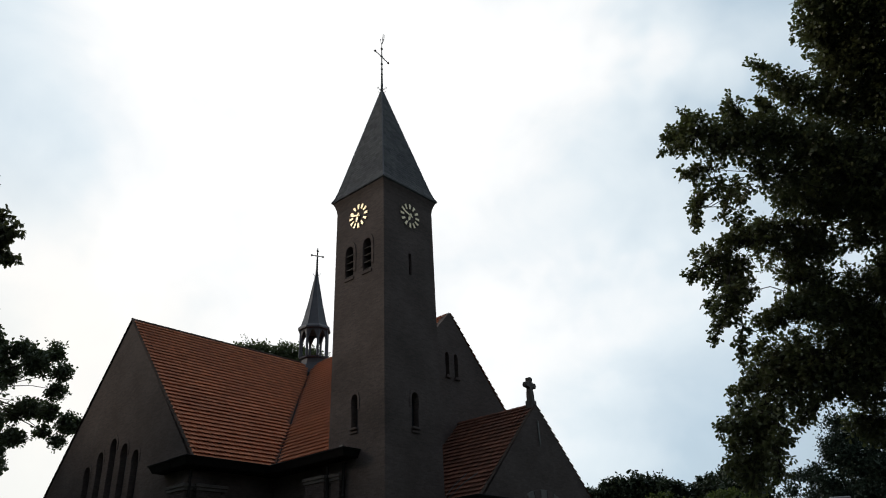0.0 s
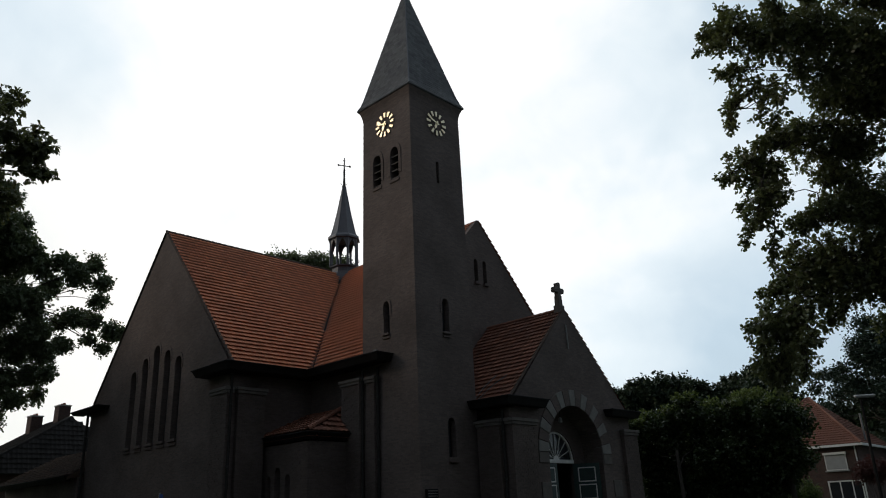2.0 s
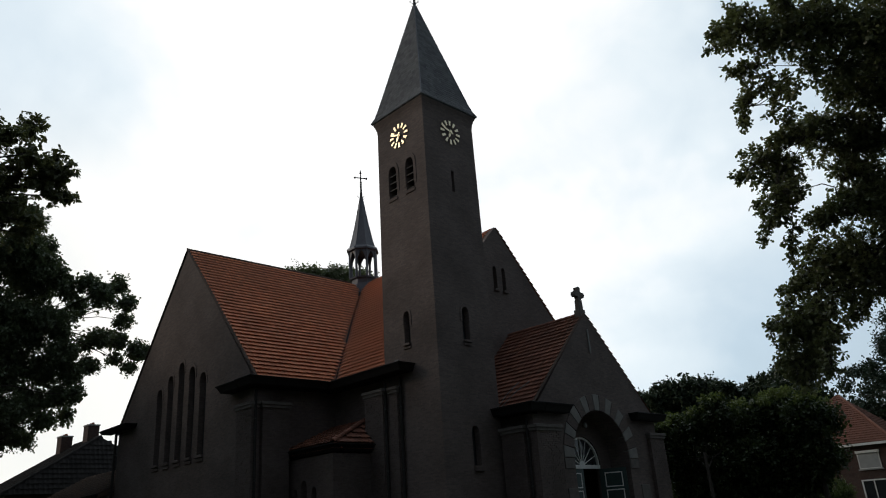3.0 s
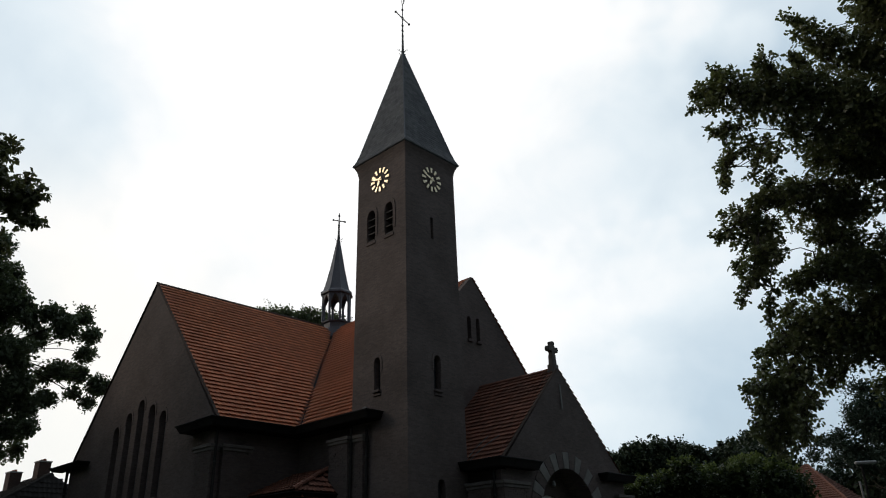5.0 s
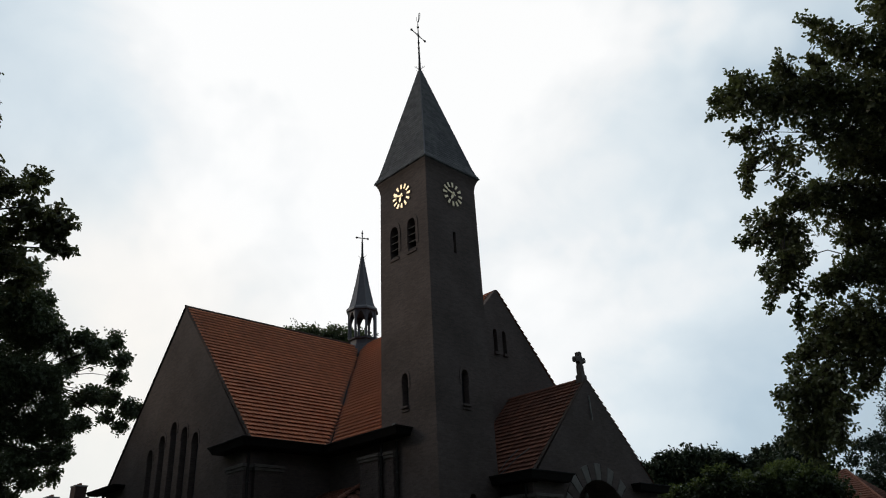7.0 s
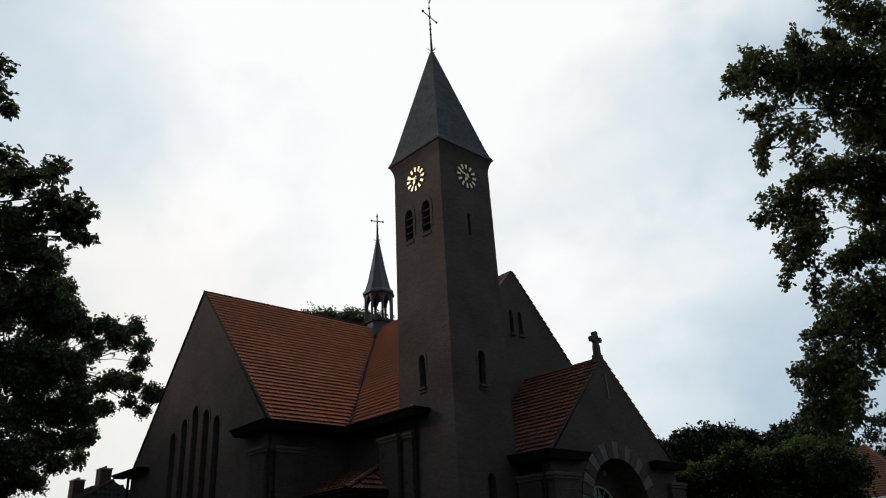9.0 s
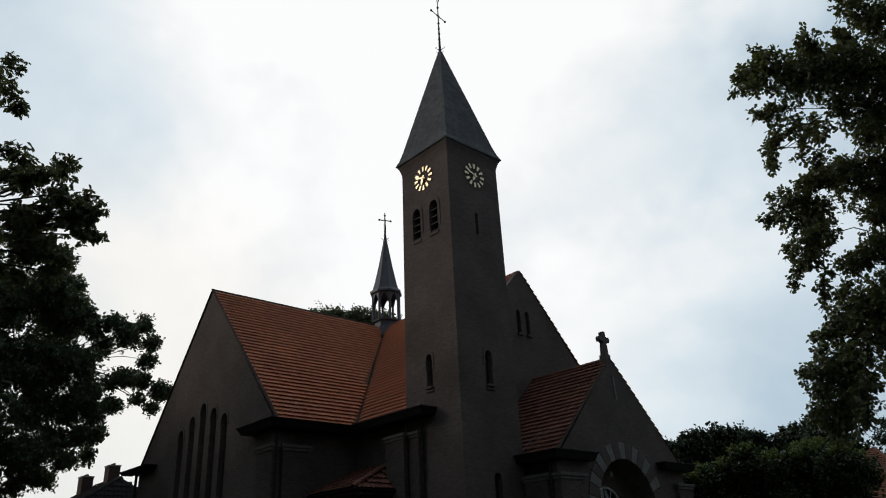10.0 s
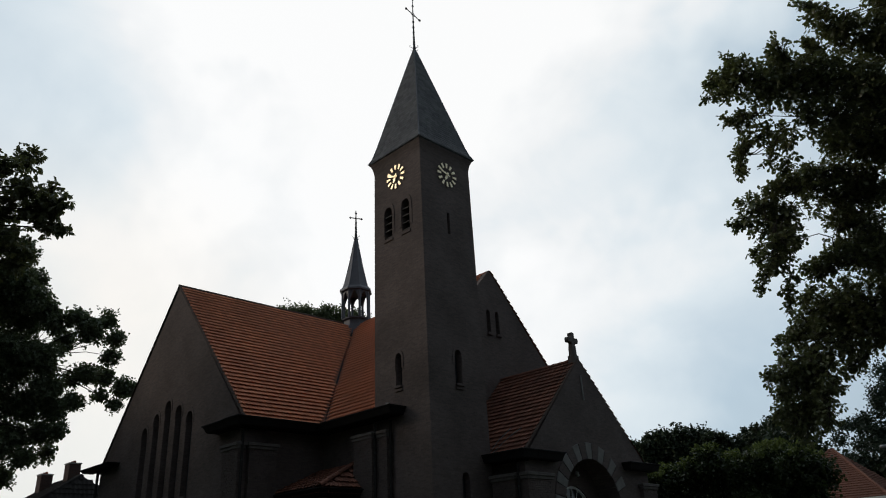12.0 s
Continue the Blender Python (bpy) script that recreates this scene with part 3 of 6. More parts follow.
roof_slab("nave_roof", [(XA, YN, ZR), (XA + HT, YN + HN, ZV), (XF - 0.3, YN + HN, ZV), (XF - 0.3, YN, ZR)], TILE)
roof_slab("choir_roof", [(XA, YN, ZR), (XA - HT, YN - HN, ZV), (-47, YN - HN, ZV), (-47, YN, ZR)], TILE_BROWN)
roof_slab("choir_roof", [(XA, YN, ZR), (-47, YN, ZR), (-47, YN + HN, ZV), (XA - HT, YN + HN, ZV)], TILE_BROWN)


def east_of_valley(p):
    return p.x > XA + HT * (YN - p.y) / HN + 0.19


def west_of_valley(p):
    return p.x < XA + HT * (YN - p.y) / HN - 0.21


tile_field("transept_tiles", (XA + HT, YG - 0.05, ZV), (XA + HT, YN, ZV), (XA + 0.06, YG - 0.05, ZR - 0.09), (XA + 0.06, YN, ZR - 0.09), TILE, church, west_of_valley, gauge=0.29, width=0.21, roll=0.6)
tile_field("nave_tiles", (XA, YN - HN, ZV), (XF - 0.3, YN - HN, ZV), (XA, YN, ZR), (XF - 0.3, YN, ZR), TILE, church, east_of_valley, gauge=0.29, width=0.21, roll=0.9)
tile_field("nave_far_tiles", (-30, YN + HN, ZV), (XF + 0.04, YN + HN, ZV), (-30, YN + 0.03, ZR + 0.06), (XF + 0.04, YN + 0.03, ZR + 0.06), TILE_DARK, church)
ridge_tiles("ridge_tiles", (XA, YG - 0.03, ZR - 0.05), (XA, YN - 1.0, ZR - 0.05), TILE_BROWN, church, radius=0.10)
ridge_tiles("ridge_tiles", (XF - 0.15, YN, ZR - 0.04), (XA + 1.0, YN, ZR - 0.04), TILE_DARK, church)
ridge_tiles("verge_tiles", (XA + HT, YG - 0.02, ZV + 0.03), (XA, YG - 0.02, ZR - 0.02), TILE_BROWN, church, step=0.3, radius=0.075)
ridge_tiles("verge_tiles", (XA - HT, YG - 0.02, ZV - 0.32), (XA, YG - 0.02, ZR - 0.05), TILE_BROWN, church, step=0.3, radius=0.06)
# valley strip: its near-black colour stands in for shadow between the tile banks
bm = bmesh.new()
va, vb = Vector((XA, YN, ZR)), Vector((XA + HT, YN - HN, ZV))
vs = Vector((0.13, 0.13, 0.0))
prism(bm, [va - vs, va + vs, vb + vs, vb - vs], (0, 0, 0.02))
part("valley_gutter", bm, FASCIA, church, "valley gutter coloured dark for its shadow")


def box_gutter(name, dims, cut=(0.2, 0.2, 0.2, 0.0)):
    """Deep boxed eaves gutter whose underside slopes in to the wall, with a thin lip on top. cut: how far each side slopes in."""
    x0, x1, y0, y1, z0, z1 = dims
    bm = bmesh.new()
    vs = box(bm, x0, x1, y0, y1, z0 - 0.03, z1 - 0.045)
    for v in vs[:4]:
        v.co.x = min(max(v.co.x, x0 + cut[0]), x1 - cut[1])
        v.co.y = min(max(v.co.y, y0 + cut[2]), y1 - cut[3])
    g = part(name, bm, FASCIA, church, "black painted boxed eaves gutter", bevel=0.015)
    bm = bmesh.new()
    box(bm, x0 - 0.03, x1 + 0.03, y0 - 0.03, y1 + 0.03, z1 - 0.05, z1)
    part("gutter_lip", bm, FASCIA, g, bevel=0.01)
    return g


box_gutter("eaves_gutter", (-27.2, -26.0, 14.6, 18.4, 7.36, 7.66), (0, 0.14, 0.14, 0))
box_gutter("eaves_gutter", (-28.85, -27.2, 14.6, 15.35, 7.36, 7.64), (0.14, 0, 0.14, 0))
box_gutter("eaves_gutter", (-42.3, -38.7, 14.7, 15.35, 7.34, 7.50), (0.1, 0.14, 0.12, 0))
box_gutter("eaves_gutter", (-42.3, -41.0, 15.35, 19.3, 7.34, 7.50))
box_gutter("eaves_gutter", (-27.2, -21.35, 18.4, 19.45, 7.36, 7.64), (0, 0.12, 0.14, 0))


boxed("flashing", (-21.56, -21.38, 18.38, 18.46, 7.643, 7.70), ZINC, church)


def pilaster(dims, cap, base=0.9, mat=None):
    """A brick pier with a stepped stone cap and a plain plinth. cap: height of the capstone's top."""
    x0, x1, y0, y1 = dims
    bm = bmesh.new()
    coursed(bm, x0, x1, y0, y1, base, cap - 0.24)
    p = part("pilaster", bm, mat or BRICK, church)
    bm = bmesh.new()
    box(bm, x0 - 0.05, x1 + 0.05, y0 - 0.05, y1 + 0.05, cap - 0.25, cap - 0.13)
    box(bm, x0 - 0.09, x1 + 0.09, y0 - 0.09, y1 + 0.09, cap - 0.13, cap)
    part("capstone", bm, STONE_DARK, p, bevel=0.015)
    bm = bmesh.new()
    box(bm, x0 - 0.04, x1 + 0.04, y0 - 0.04, y1 + 0.04, 0, base)
    part("plinth", bm, BRICK, p)
    return p


def downpipe(x, y, z0, z1, r=0.055):
    bm = bmesh.new()
    tube(bm, [(x, y, z0), (x, y, z1)], r, 10)
    p = part("downpipe", bm, PIPE, church, "dark zinc rainwater downpipe", smooth=False)
    for k in range(3):
        bm = bmesh.new()
        z = z0 + (z1 - z0) * (k + 0.5) / 3
        tube(bm, [(x, y, z), (x, y, z + 0.06)], r + 0.015, 10)
        part("pipe_bracket", bm, IRON, p)


pilaster((-27.85, -26.62, 15.05, 15.34), 6.72)
pilaster((-26.98, -26.50, 15.50, 16.75), 6.72)
boxed("corner_pier", (-27.3, -26.72, 15.2, 16.2, 0, 7.2), BRICK, church)
downpipe(-26.55, 15.2, 0.0, 7.2)
downpipe(-40.85, 15.1, 0.0, 7.3, 0.07)
pilaster((-24.08, -22.92, 18.80, 19.42), 6.85)
pilaster((-22.86, -22.25, 19.0, 19.42), 6.85)
downpipe(-22.86, 18.92, 0.0, 7.2)
downpipe(-22.15, 19.12, 0.0, 7.2)

# low stair annex between transept and nave
AX0, AX1, AY0, AY1, AZ = -26.95, -23.78, 17.0, 19.4, 4.42
bm = bmesh.new()
AWIN = [(-26.45, 3.24, 0.34), (-25.82, 3.54, 0.40), (-25.12, 3.26, 0.34)]
slab(bm, (0, AY0, 0), (1, 0, 0), (0, 0, 1), (0, 0.4, 0), [(AX0, 0), (AX1 - 0.06, 0), (AX1 - 0.06, AZ), (AX0, AZ)], [lancet(c, 2.08, z, w) for c, z, w in AWIN])
annex = part("annex_front_wall", bm, BRICK, church)
boxed("annex_side_wall", (AX1 - 0.4, AX1 - 0.05, AY0 + 0.4, AY1, 0, AZ), BRICK, church)
bm = bmesh.new()
coursed(bm, -24.86, AX1, AY0 - 0.035, AY1, 1.3, AZ - 0.02)
part("annex_corner_brickwork", bm, BRICK, church)
for c, z, w in AWIN:
    lancet_window("y", AY0, c, 2.08, z, w, sill_h=0.2)
box_gutter("annex_gutter", (AX0 + 0.1, AX1 + 0.3, AY0 - 0.3, AY0 + 0.2, 4.48, 4.74))
box_gutter("annex_gutter", (AX1 - 0.2, AX1 + 0.3, AY0 + 0.2, AY1 - 0.1, 4.48, 4.74))
AZR = 5.85
roof_slab("annex_roof", [(AX0, AY0 - 0.2, 4.74), (AX1 + 0.2, AY0 - 0.2, 4.74), (AX1 - 0.95, AY1, AZR), (AX0, AY1, AZR)])
roof_slab("annex_roof", [(AX1 + 0.2, AY0 - 0.2, 4.74), (AX1 + 0.2, AY1, 4.74), (AX1 - 0.95, AY1, AZR)])


def annex_front(p):
    return p.x < AX1 + 0.2 - 1.15 * (p.y - AY0 + 0.2) / (AY1 - AY0 + 0.2)


def annex_side(p):
    return p.x > AX1 + 0.2 - 1.15 * (p.y - AY0 + 0.2) / (AY1 - AY0 + 0.2)


tile_field("annex_tiles", (AX0, AY0 - 0.2, 4.74), (AX1 + 0.2, AY0 - 0.2, 4.74), (AX0, AY1, AZR), (AX1 + 0.2, AY1, AZR), TILE_DARK, church, annex_front)
tile_field("annex_side_tiles", (AX1 + 0.2, AY0 - 0.2, 4.74), (AX1 + 0.2, AY1, 4.74), (AX1 - 0.95, AY0 - 0.2, AZR), (AX1 - 0.95, AY1, AZR), TILE_DARK, church, annex_side)
ridge_tiles("hip_tiles", (AX1 + 0.2, AY0 - 0.2, 4.80), (AX1 - 0.95, AY1, AZR + 0.06), TILE_DARK, church, step=0.3, radius=0.12)

# tower


def half_width(z):
    return TW0 + (TW1 - TW0) * min(z, 20) / 20


tower_holes_y = [lancet(-21.70, 8.50, 9.85, 0.36), lancet(-22.20, 15.18, 16.70, 0.50), lancet(-21.06, 15.18, 16.70, 0.50)]
tower_holes_x = [lancet(20.93, 8.45, 9.87, 0.38), lancet(20.98, 3.56, 5.06, 0.40), [(20.79, 15.08), (20.96, 15.08), (20.96, 16.12), (20.79, 16.12)]]
bm = bmesh.new()
TOPW = 18.75
w = TW1
slab(bm, (0, TY - w, 0), (1, 0, 0), (0, 0, 1), (0, 0.45, 0), [(TX - w, 0), (TX + w, 0), (TX + w, TOPW), (TX - w, TOPW)], tower_holes_y)
slab(bm, (TX + w, 0, 0), (0, 1, 0), (0, 0, 1), (-0.45, 0, 0), [(TY - w + 0.45, 0), (TY + w, 0), (TY + w, TOPW), (TY - w + 0.45, TOPW)], tower_holes_x)
box(bm, TX - w, TX + w - 0.45, TY + w - 0.45, TY + w, 0, TOPW)
box(bm, TX - w, TX - w + 0.45, TY - w + 0.45, TY + w - 0.45, 0, TOPW)
for v in bm.verts:
    s = half_width(v.co.z) / TW1
    v.co.x, v.co.y = TX + (v.co.x - TX) * s, TY + (v.co.y - TY) * s
part("tower_wall", bm, BRICK, church)
# brick flare below the spire's eave
bm = bmesh.new()
rt2 = math.sqrt(2)
lathe(bm, (TX, TY), [(TOPW - 0.02, 1.556 * rt2), (18.95, 1.585 * rt2), (19.12, 1.63 * rt2), (19.28, 1.70 * rt2), (19.31, 1.70 * rt2)], 4, math.pi / 4)
part("tower_cornice", bm, BRICK, church)
bm = bmesh.new()
lathe(bm, (TX, TY), [(19.312, 1.72 * rt2), (19.34, 1.77 * rt2), (19.40, 1.75 * rt2), (19.62, 1.63 * rt2), (20.0, 1.515 * rt2), (20.6, 1.37 * rt2), (26.0, 0.055 * rt2)], 4, math.pi / 4)
for v in bm.verts:            # the tip stands slightly out of true
    k = max(0.0, v.co.z - 19.4) / 6.6
    v.co.x, v.co.y = v.co.x - 0.07 * k, v.co.y - 0.07 * k
spire = part("spire", bm, SLATE, church, "grey slate pyramid spire with a flared foot")
for k in range(4):
    a = math.pi / 4 + k * math.pi / 2
    c_, s_ = math.cos(a) * rt2, math.sin(a) * rt2
    bm = bmesh.new()
    tube(bm, [(TX + c_ * r - 0.07 * max(0, z - 19.4) / 6.6, TY + s_ * r - 0.07 * max(0, z - 19.4) / 6.6, z) for z, r in ((19.36, 1.76), (19.62, 1.63), (20.0, 1.515), (20.6, 1.37), (26.0, 0.055))], [0.035, 0.035, 0.035, 0.03, 0.02], 5)
    part("hip_roll", bm, LEAD, spire)


def slate_face(turn):
    """Slates in lapped courses over one face of the spire, each a thin tapered piece that lies a little uneven."""
    r = random.Random(int(turn * 10) + 3)
    prof = ((19.40, 1.75), (19.62, 1.63), (20.0, 1.515), (20.6, 1.37), (26.0, 0.055))
    ct, st = math.cos(turn), math.sin(turn)
    run = [0.0]
    for (z0, h0), (z1, h1) in zip(prof, prof[1:]):
        run.append(run[-1] + math.hypot(z1 - z0, h1 - h0))

    def at(q):
        for i in range(len(prof) - 1):
            if q <= run[i + 1] or i == len(prof) - 2:
                k = min(1.0, (q - run[i]) / (run[i + 1] - run[i]))
                return prof[i][0] + (prof[i + 1][0] - prof[i][0]) * k, prof[i][1] + (prof[i + 1][1] - prof[i][1]) * k

    def put(a, q, lift):
        z, h = at(q)
        k = max(0.0, z - 19.4) / 6.6
        d = h + lift
        return (TX + ct * d - st * a - 0.07 * k, TY + st * d + ct * a - 0.07 * k, z)

    verts, faces = [], []
    q, row = 0.0, 0
    while q < run[-1] - 0.25:
        half = at(q)[1] - 0.03
        half1 = at(q + 0.2)[1] - 0.03
        a = -half + (0.0 if row % 2 else -0.11)
        while a < half:
            a0, a1 = max(a + 0.004, -half), min(a + 0.216, half)
            if a1 - a0 > 0.04:
                lift, skew = 0.017 + r.uniform(-0.004, 0.006), r.uniform(-0.008, 0.008)
                n = len(verts)
                b0, b1 = max(a0, -half1), min(a1, half1)
                if b1 > b0:
                    verts += [put(a0, q + skew, lift), put(a1, q - skew, lift), put(b1, q + 0.2, 0.003), put(b0, q + 0.2, 0.003), put(a0, q + skew, lift - 0.012), put(a1, q - skew, lift - 0.012)]
                    faces += [(n, n + 1, n + 2, n + 3), (n + 4, n + 5, n + 1, n)]
            a += 0.22
        q += 0.155
        row += 1
    raw_part("slate_covering", verts, faces, SLATE_PIECE, spire)["kind"] = "stuff"


for k in range(4):
    slate_face(k * math.pi / 2)
OFF_Y, OFF_X = TY - half_width(9), TX + half_width(9)
lancet_window("y", OFF_Y, -21.70, 8.50, 9.85, 0.36, sill_h=0.24, sills=2)
arch_trim("y", OFF_Y, -21.70, 9.85, 0.36, band=0.09)
lancet_window("x", OFF_X, 20.93, 8.45, 9.87, 0.38, sill_h=0.24, sills=2)
arch_trim("x", OFF_X, 20.93, 9.87, 0.38, band=0.09)
lancet_window("x", TX + half_width(4), 20.98, 3.56, 5.06, 0.40, sill_h=0.22)
OFF_Y, OFF_X = TY - half_width(16), TX + half_width(16)
bm = bmesh.new()
box(bm, OFF_X - 0.36, OFF_X - 0.3, 20.79, 20.96, 15.08, 16.12)
part("slit_window", bm, DARK, church)
for c in (-22.20, -21.06):
    pts = lancet(c, 15.18, 16.70, 0.49)
    bm = bmesh.new()
    prism(bm, [(a, OFF_Y + 0.38, b) for a, b in pts], (0, 0.05, 0))
    win = part("belfry_opening", bm, DARK, church, "dark belfry opening with sloping louvre boards")
    for k in range(4):
        z = 15.24 + 0.34 * k
        bm = bmesh.new()
        prism(bm, [(c - 0.245, OFF_Y + 0.03, z), (c - 0.245, OFF_Y + 0.33, z + 0.14), (c - 0.245, OFF_Y + 0.33, z + 0.17), (c - 0.245, OFF_Y + 0.03, z + 0.035)], (0.49, 0, 0))
        part("louvre", bm, STONE_DARK if k in (1, 2) else LOUVRE, win)
    bm = bmesh.new()
    box(bm, c - 0.30, c + 0.30, OFF_Y - 0.05, OFF_Y + 0.3, 15.03, 15.17)
    part("sill", bm, BRICK, win, bevel=0.01)
    arch_trim("y", OFF_Y, c, 16.70, 0.52, band=0.14, foot=0.9)


def clock(plane, u0, z0, r=0.60):
    """Skeleton dial: twelve gilded bars and two pointers fixed straight on the brickwork."""
    off = TY - half_width(18) if plane == "y" else TX + half_width(18)

    def place(a, b, d):
        return (u0 + a, off - d, z0 + b) if plane == "y" else (off + d, u0 + a, z0 + b)

    bm = bmesh.new()
    ring = [(math.cos(t) * 0.06, math.sin(t) * 0.06) for t in (k * math.pi / 6 for k in range(12))]
    prism(bm, [place(a, b, 0.03) for a, b in ring], Vector(place(0, 0, 0.12)) - Vector(place(0, 0, 0.03)))
    dial = part("clock_dial", bm, GOLD, church, "skeleton clock dial of gilded bars on brick")
    for k in range(12):
        t = k * math.pi / 6
        ca, sa = math.cos(t), math.sin(t)
        w0, w1 = (0.042, 0.064)
        pts = [(r * 0.60, -w0), (r * 0.99, -w1), (r * 0.99, w1), (r * 0.60, w0)]
        bm = bmesh.new()
        prism(bm, [place(ca * p - sa * q, sa * p + ca * q, 0.03) for p, q in pts], Vector(place(0, 0, 0.06)) - Vector(place(0, 0, 0.03)))
        part("hour_bar", bm, GOLD, dial)
    for name, t, length, wd in (("minute_hand", radians(90 - 6 * 48), 0.56, 0.045), ("hour_hand", radians(90 - 30 * 6.8), 0.34, 0.07)):
        ca, sa = math.cos(t), math.sin(t)
        pts = [(-0.14, -wd * 0.6), (length * 0.6, -wd), (length, 0), (length * 0.6, wd), (-0.14, wd * 0.6)]
        d = 0.09 if name == "minute_hand" else 0.075
        bm = bmesh.new()
        prism(bm, [place(ca * p - sa * q, sa * p + ca * q, d) for p, q in pts], Vector(place(0, 0, d + 0.012)) - Vector(place(0, 0, d)))
        part(name, bm, GOLD, dial)


clock("y", -21.62, 18.05)
clock("x", 20.90, 18.02)


def iron_cross(name, x, y, z, h, arm, turn, parent, rings=5, vane=False, heavy=1.0):
    """Wrought-iron cross on a stem with collars and curled leaves, as finial of a spire."""
    ct, st = math.cos(turn), math.sin(turn)
    bm = bmesh.new()
    tube(bm, [(x, y, z - 0.3), (x, y, z + h * 0.35), (x, y, z + h)], [0.075 * heavy, 0.04 * heavy, 0.02 * heavy], 6)
    c = part(name, bm, IRON, parent, "wrought iron finial cross")
    zc = z + h * 0.72
    bm = bmesh.new()
    tube(bm, [(x - ct * arm, y - st * arm, zc), (x + ct * arm, y + st * arm, zc)], 0.024 * heavy, 6)
    part("arm", bm, IRON, c)
    spots = [(x, y, z + h * (0.12 + 0.44 * k / max(1, rings - 1))) for k in range(rings)] + [(x, y, z + h * 0.9)]
    spots += [(x + ct * arm * s, y + st * arm * s, zc) for s in (-0.9, 0.9)]
    for q in spots:
        bm = bmesh.new()
        ball(bm, q, (0.065 if vane else 0.05) * heavy, 6)
        part("collar", bm, IRON, c)
    for k in range(8):
        a = k * math.pi / 4
        d = Vector((math.cos(a), math.sin(a), 0))
        p = Vector((x, y, z - 0.05 + 0.12 * (k % 2)))
        bm = bmesh.new()
        tube(bm, [p, p + d * 0.12 + V(0, 0, 0.0), p + d * 0.22 + V(0, 0, 0.06), p + d * 0.25 + V(0, 0, 0.14)], [0.018, 0.015, 0.012, 0.008], 4)
        part("curled_leaf", bm, IRON, c)
    if not vane:
        return c
    # four scrolls between the arms and an open loop at the top
    for sx in (-1, 1):
        for sz in (-1, 1):
            pts = []
            for k in range(6):
                t = k / 5 * math.pi / 2
                q, b = 0.4 * arm * (1 - math.sin(t)), 0.4 * arm * (1 - math.cos(t))
                pts.append((x + sx * ct * q, y + sx * st * q, zc + sz * b))
            bm = bmesh.new()
            tube(bm, pts, 0.014, 4)
            part("scroll", bm, IRON, c)
    top = z + h
    loop = [(0, 0), (0.10, 0.12), (0.20, 0.34), (0.24, 0.52), (0.15, 0.50), (0.10, 0.34), (0.07, 0.14), (0, 0.02)]
    bm = bmesh.new()
    tube(bm, [(x + ct * a, y + st * a, top + b * 1.6) for a, b in loop], 0.017, 4)
    part("loop", bm, IRON, c)
    bm = bmesh.new()
    tube(bm, [(x, y, top), (x - ct * 0.08, y - st * 0.08, top + 0.14), (x - ct * 0.10, y - st * 0.10, top + 0.3)], 0.012, 4)
    part("prong", bm, IRON, c)
    return c


iron_cross("spire_cross", TX - 0.07, TY - 0.07, 26.1, 3.1, 0.64, radians(100), church, vane=True)

# ridge turret over the crossing
FX, FY = XA + 0.05, YN
fl = bmesh.new()
lathe(fl, (FX, FY), [(14.9, 1.0), (15.4, 0.80), (15.6, 0.74), (15.9, 0.74), (15.9, 0.88), (15.98, 0.90), (16.0, 0.6)], 8, math.pi / 8)
turret = part("ridge_turret", fl, LEAD, church, "small octagonal lead-covered ridge turret with open arches")
for k in range(8):
    a = math.pi / 8 + k * math.pi / 4
    bm = bmesh.new()
    px, py = FX + 0.84 * math.cos(a), FY + 0.84 * math.sin(a)
    tube(bm, [(px, py, 16.0), (px, py, 17.75)], 0.075, 6)
    part("post", bm, LEAD, turret)
    b2 = a + math.pi / 4
    qx, qy = FX + 0.84 * math.cos(b2), FY + 0.84 * math.sin(b2)
    u = Vector((qx - px, qy - py, 0))
    L_ = u.length
    u.normalize()
    nrm = Vector((u.y, -u.x, 0))
    bm = bmesh.new()
    head = [(0, 17.85), (0, 17.1), (0.06, 17.1)]
    for i in range(9):
        t = i / 8
        xx = 0.06 + (L_ - 0.12) * t
        head.append((xx, 17.1 + 0.55 * (1 - abs(2 * t - 1) ** 1.7)))
    head += [(L_ - 0.06, 17.1), (L_, 17.1), (L_, 17.85)]
    seen = []
    for h_ in head:
        if h_ not in seen:
            seen.append(h_)
    slab(bm, Vector((px, py, 0)) - nrm * 0.03, u, (0, 0, 1), nrm * 0.06, seen)
    part("arch", bm, LEAD, turret)
bm = bmesh.new()
lathe(bm, (FX, FY), [(17.72, 0.8), (17.74, 1.02), (17.84, 1.02), (18.02, 0.84), (18.5, 0.70), (19.6, 0.45), (21.5, 0.09)], 8, math.pi / 8)
cap = part("turret_spire", bm, LEAD, turret, "smooth lead-clad turret spire")
for k in range(8):
    a = math.pi / 8 + k * math.pi / 4
    bm = bmesh.new()
    tube(bm, [(FX + r_ * math.cos(a), FY + r_ * math.sin(a), z_) for z_, r_ in ((17.84, 1.02), (18.02, 0.84), (18.5, 0.70), (19.6, 0.45), (21.5, 0.09))], 0.02, 5)
    part("seam", bm, LEAD, cap)
bm = bmesh.new()
lathe(bm, (FX, FY), [(21.2, 0.13), (21.6, 0.07), (21.8, 0.04)], 8)
part("lead_tip", bm, LEAD, turret)
iron_cross("turret_cross", FX, FY, 21.5, 2.0, 0.42, radians(68), church, rings=7, heavy=1.45)
iron_rod = bmesh.new()
tube(iron_rod, [(XF - 0.5, 25.9, ZR - 0.6), (XF - 0.5, 25.9, ZR + 0.75)], 0.015, 5)
part("lightning_rod", iron_rod, IRON, church)

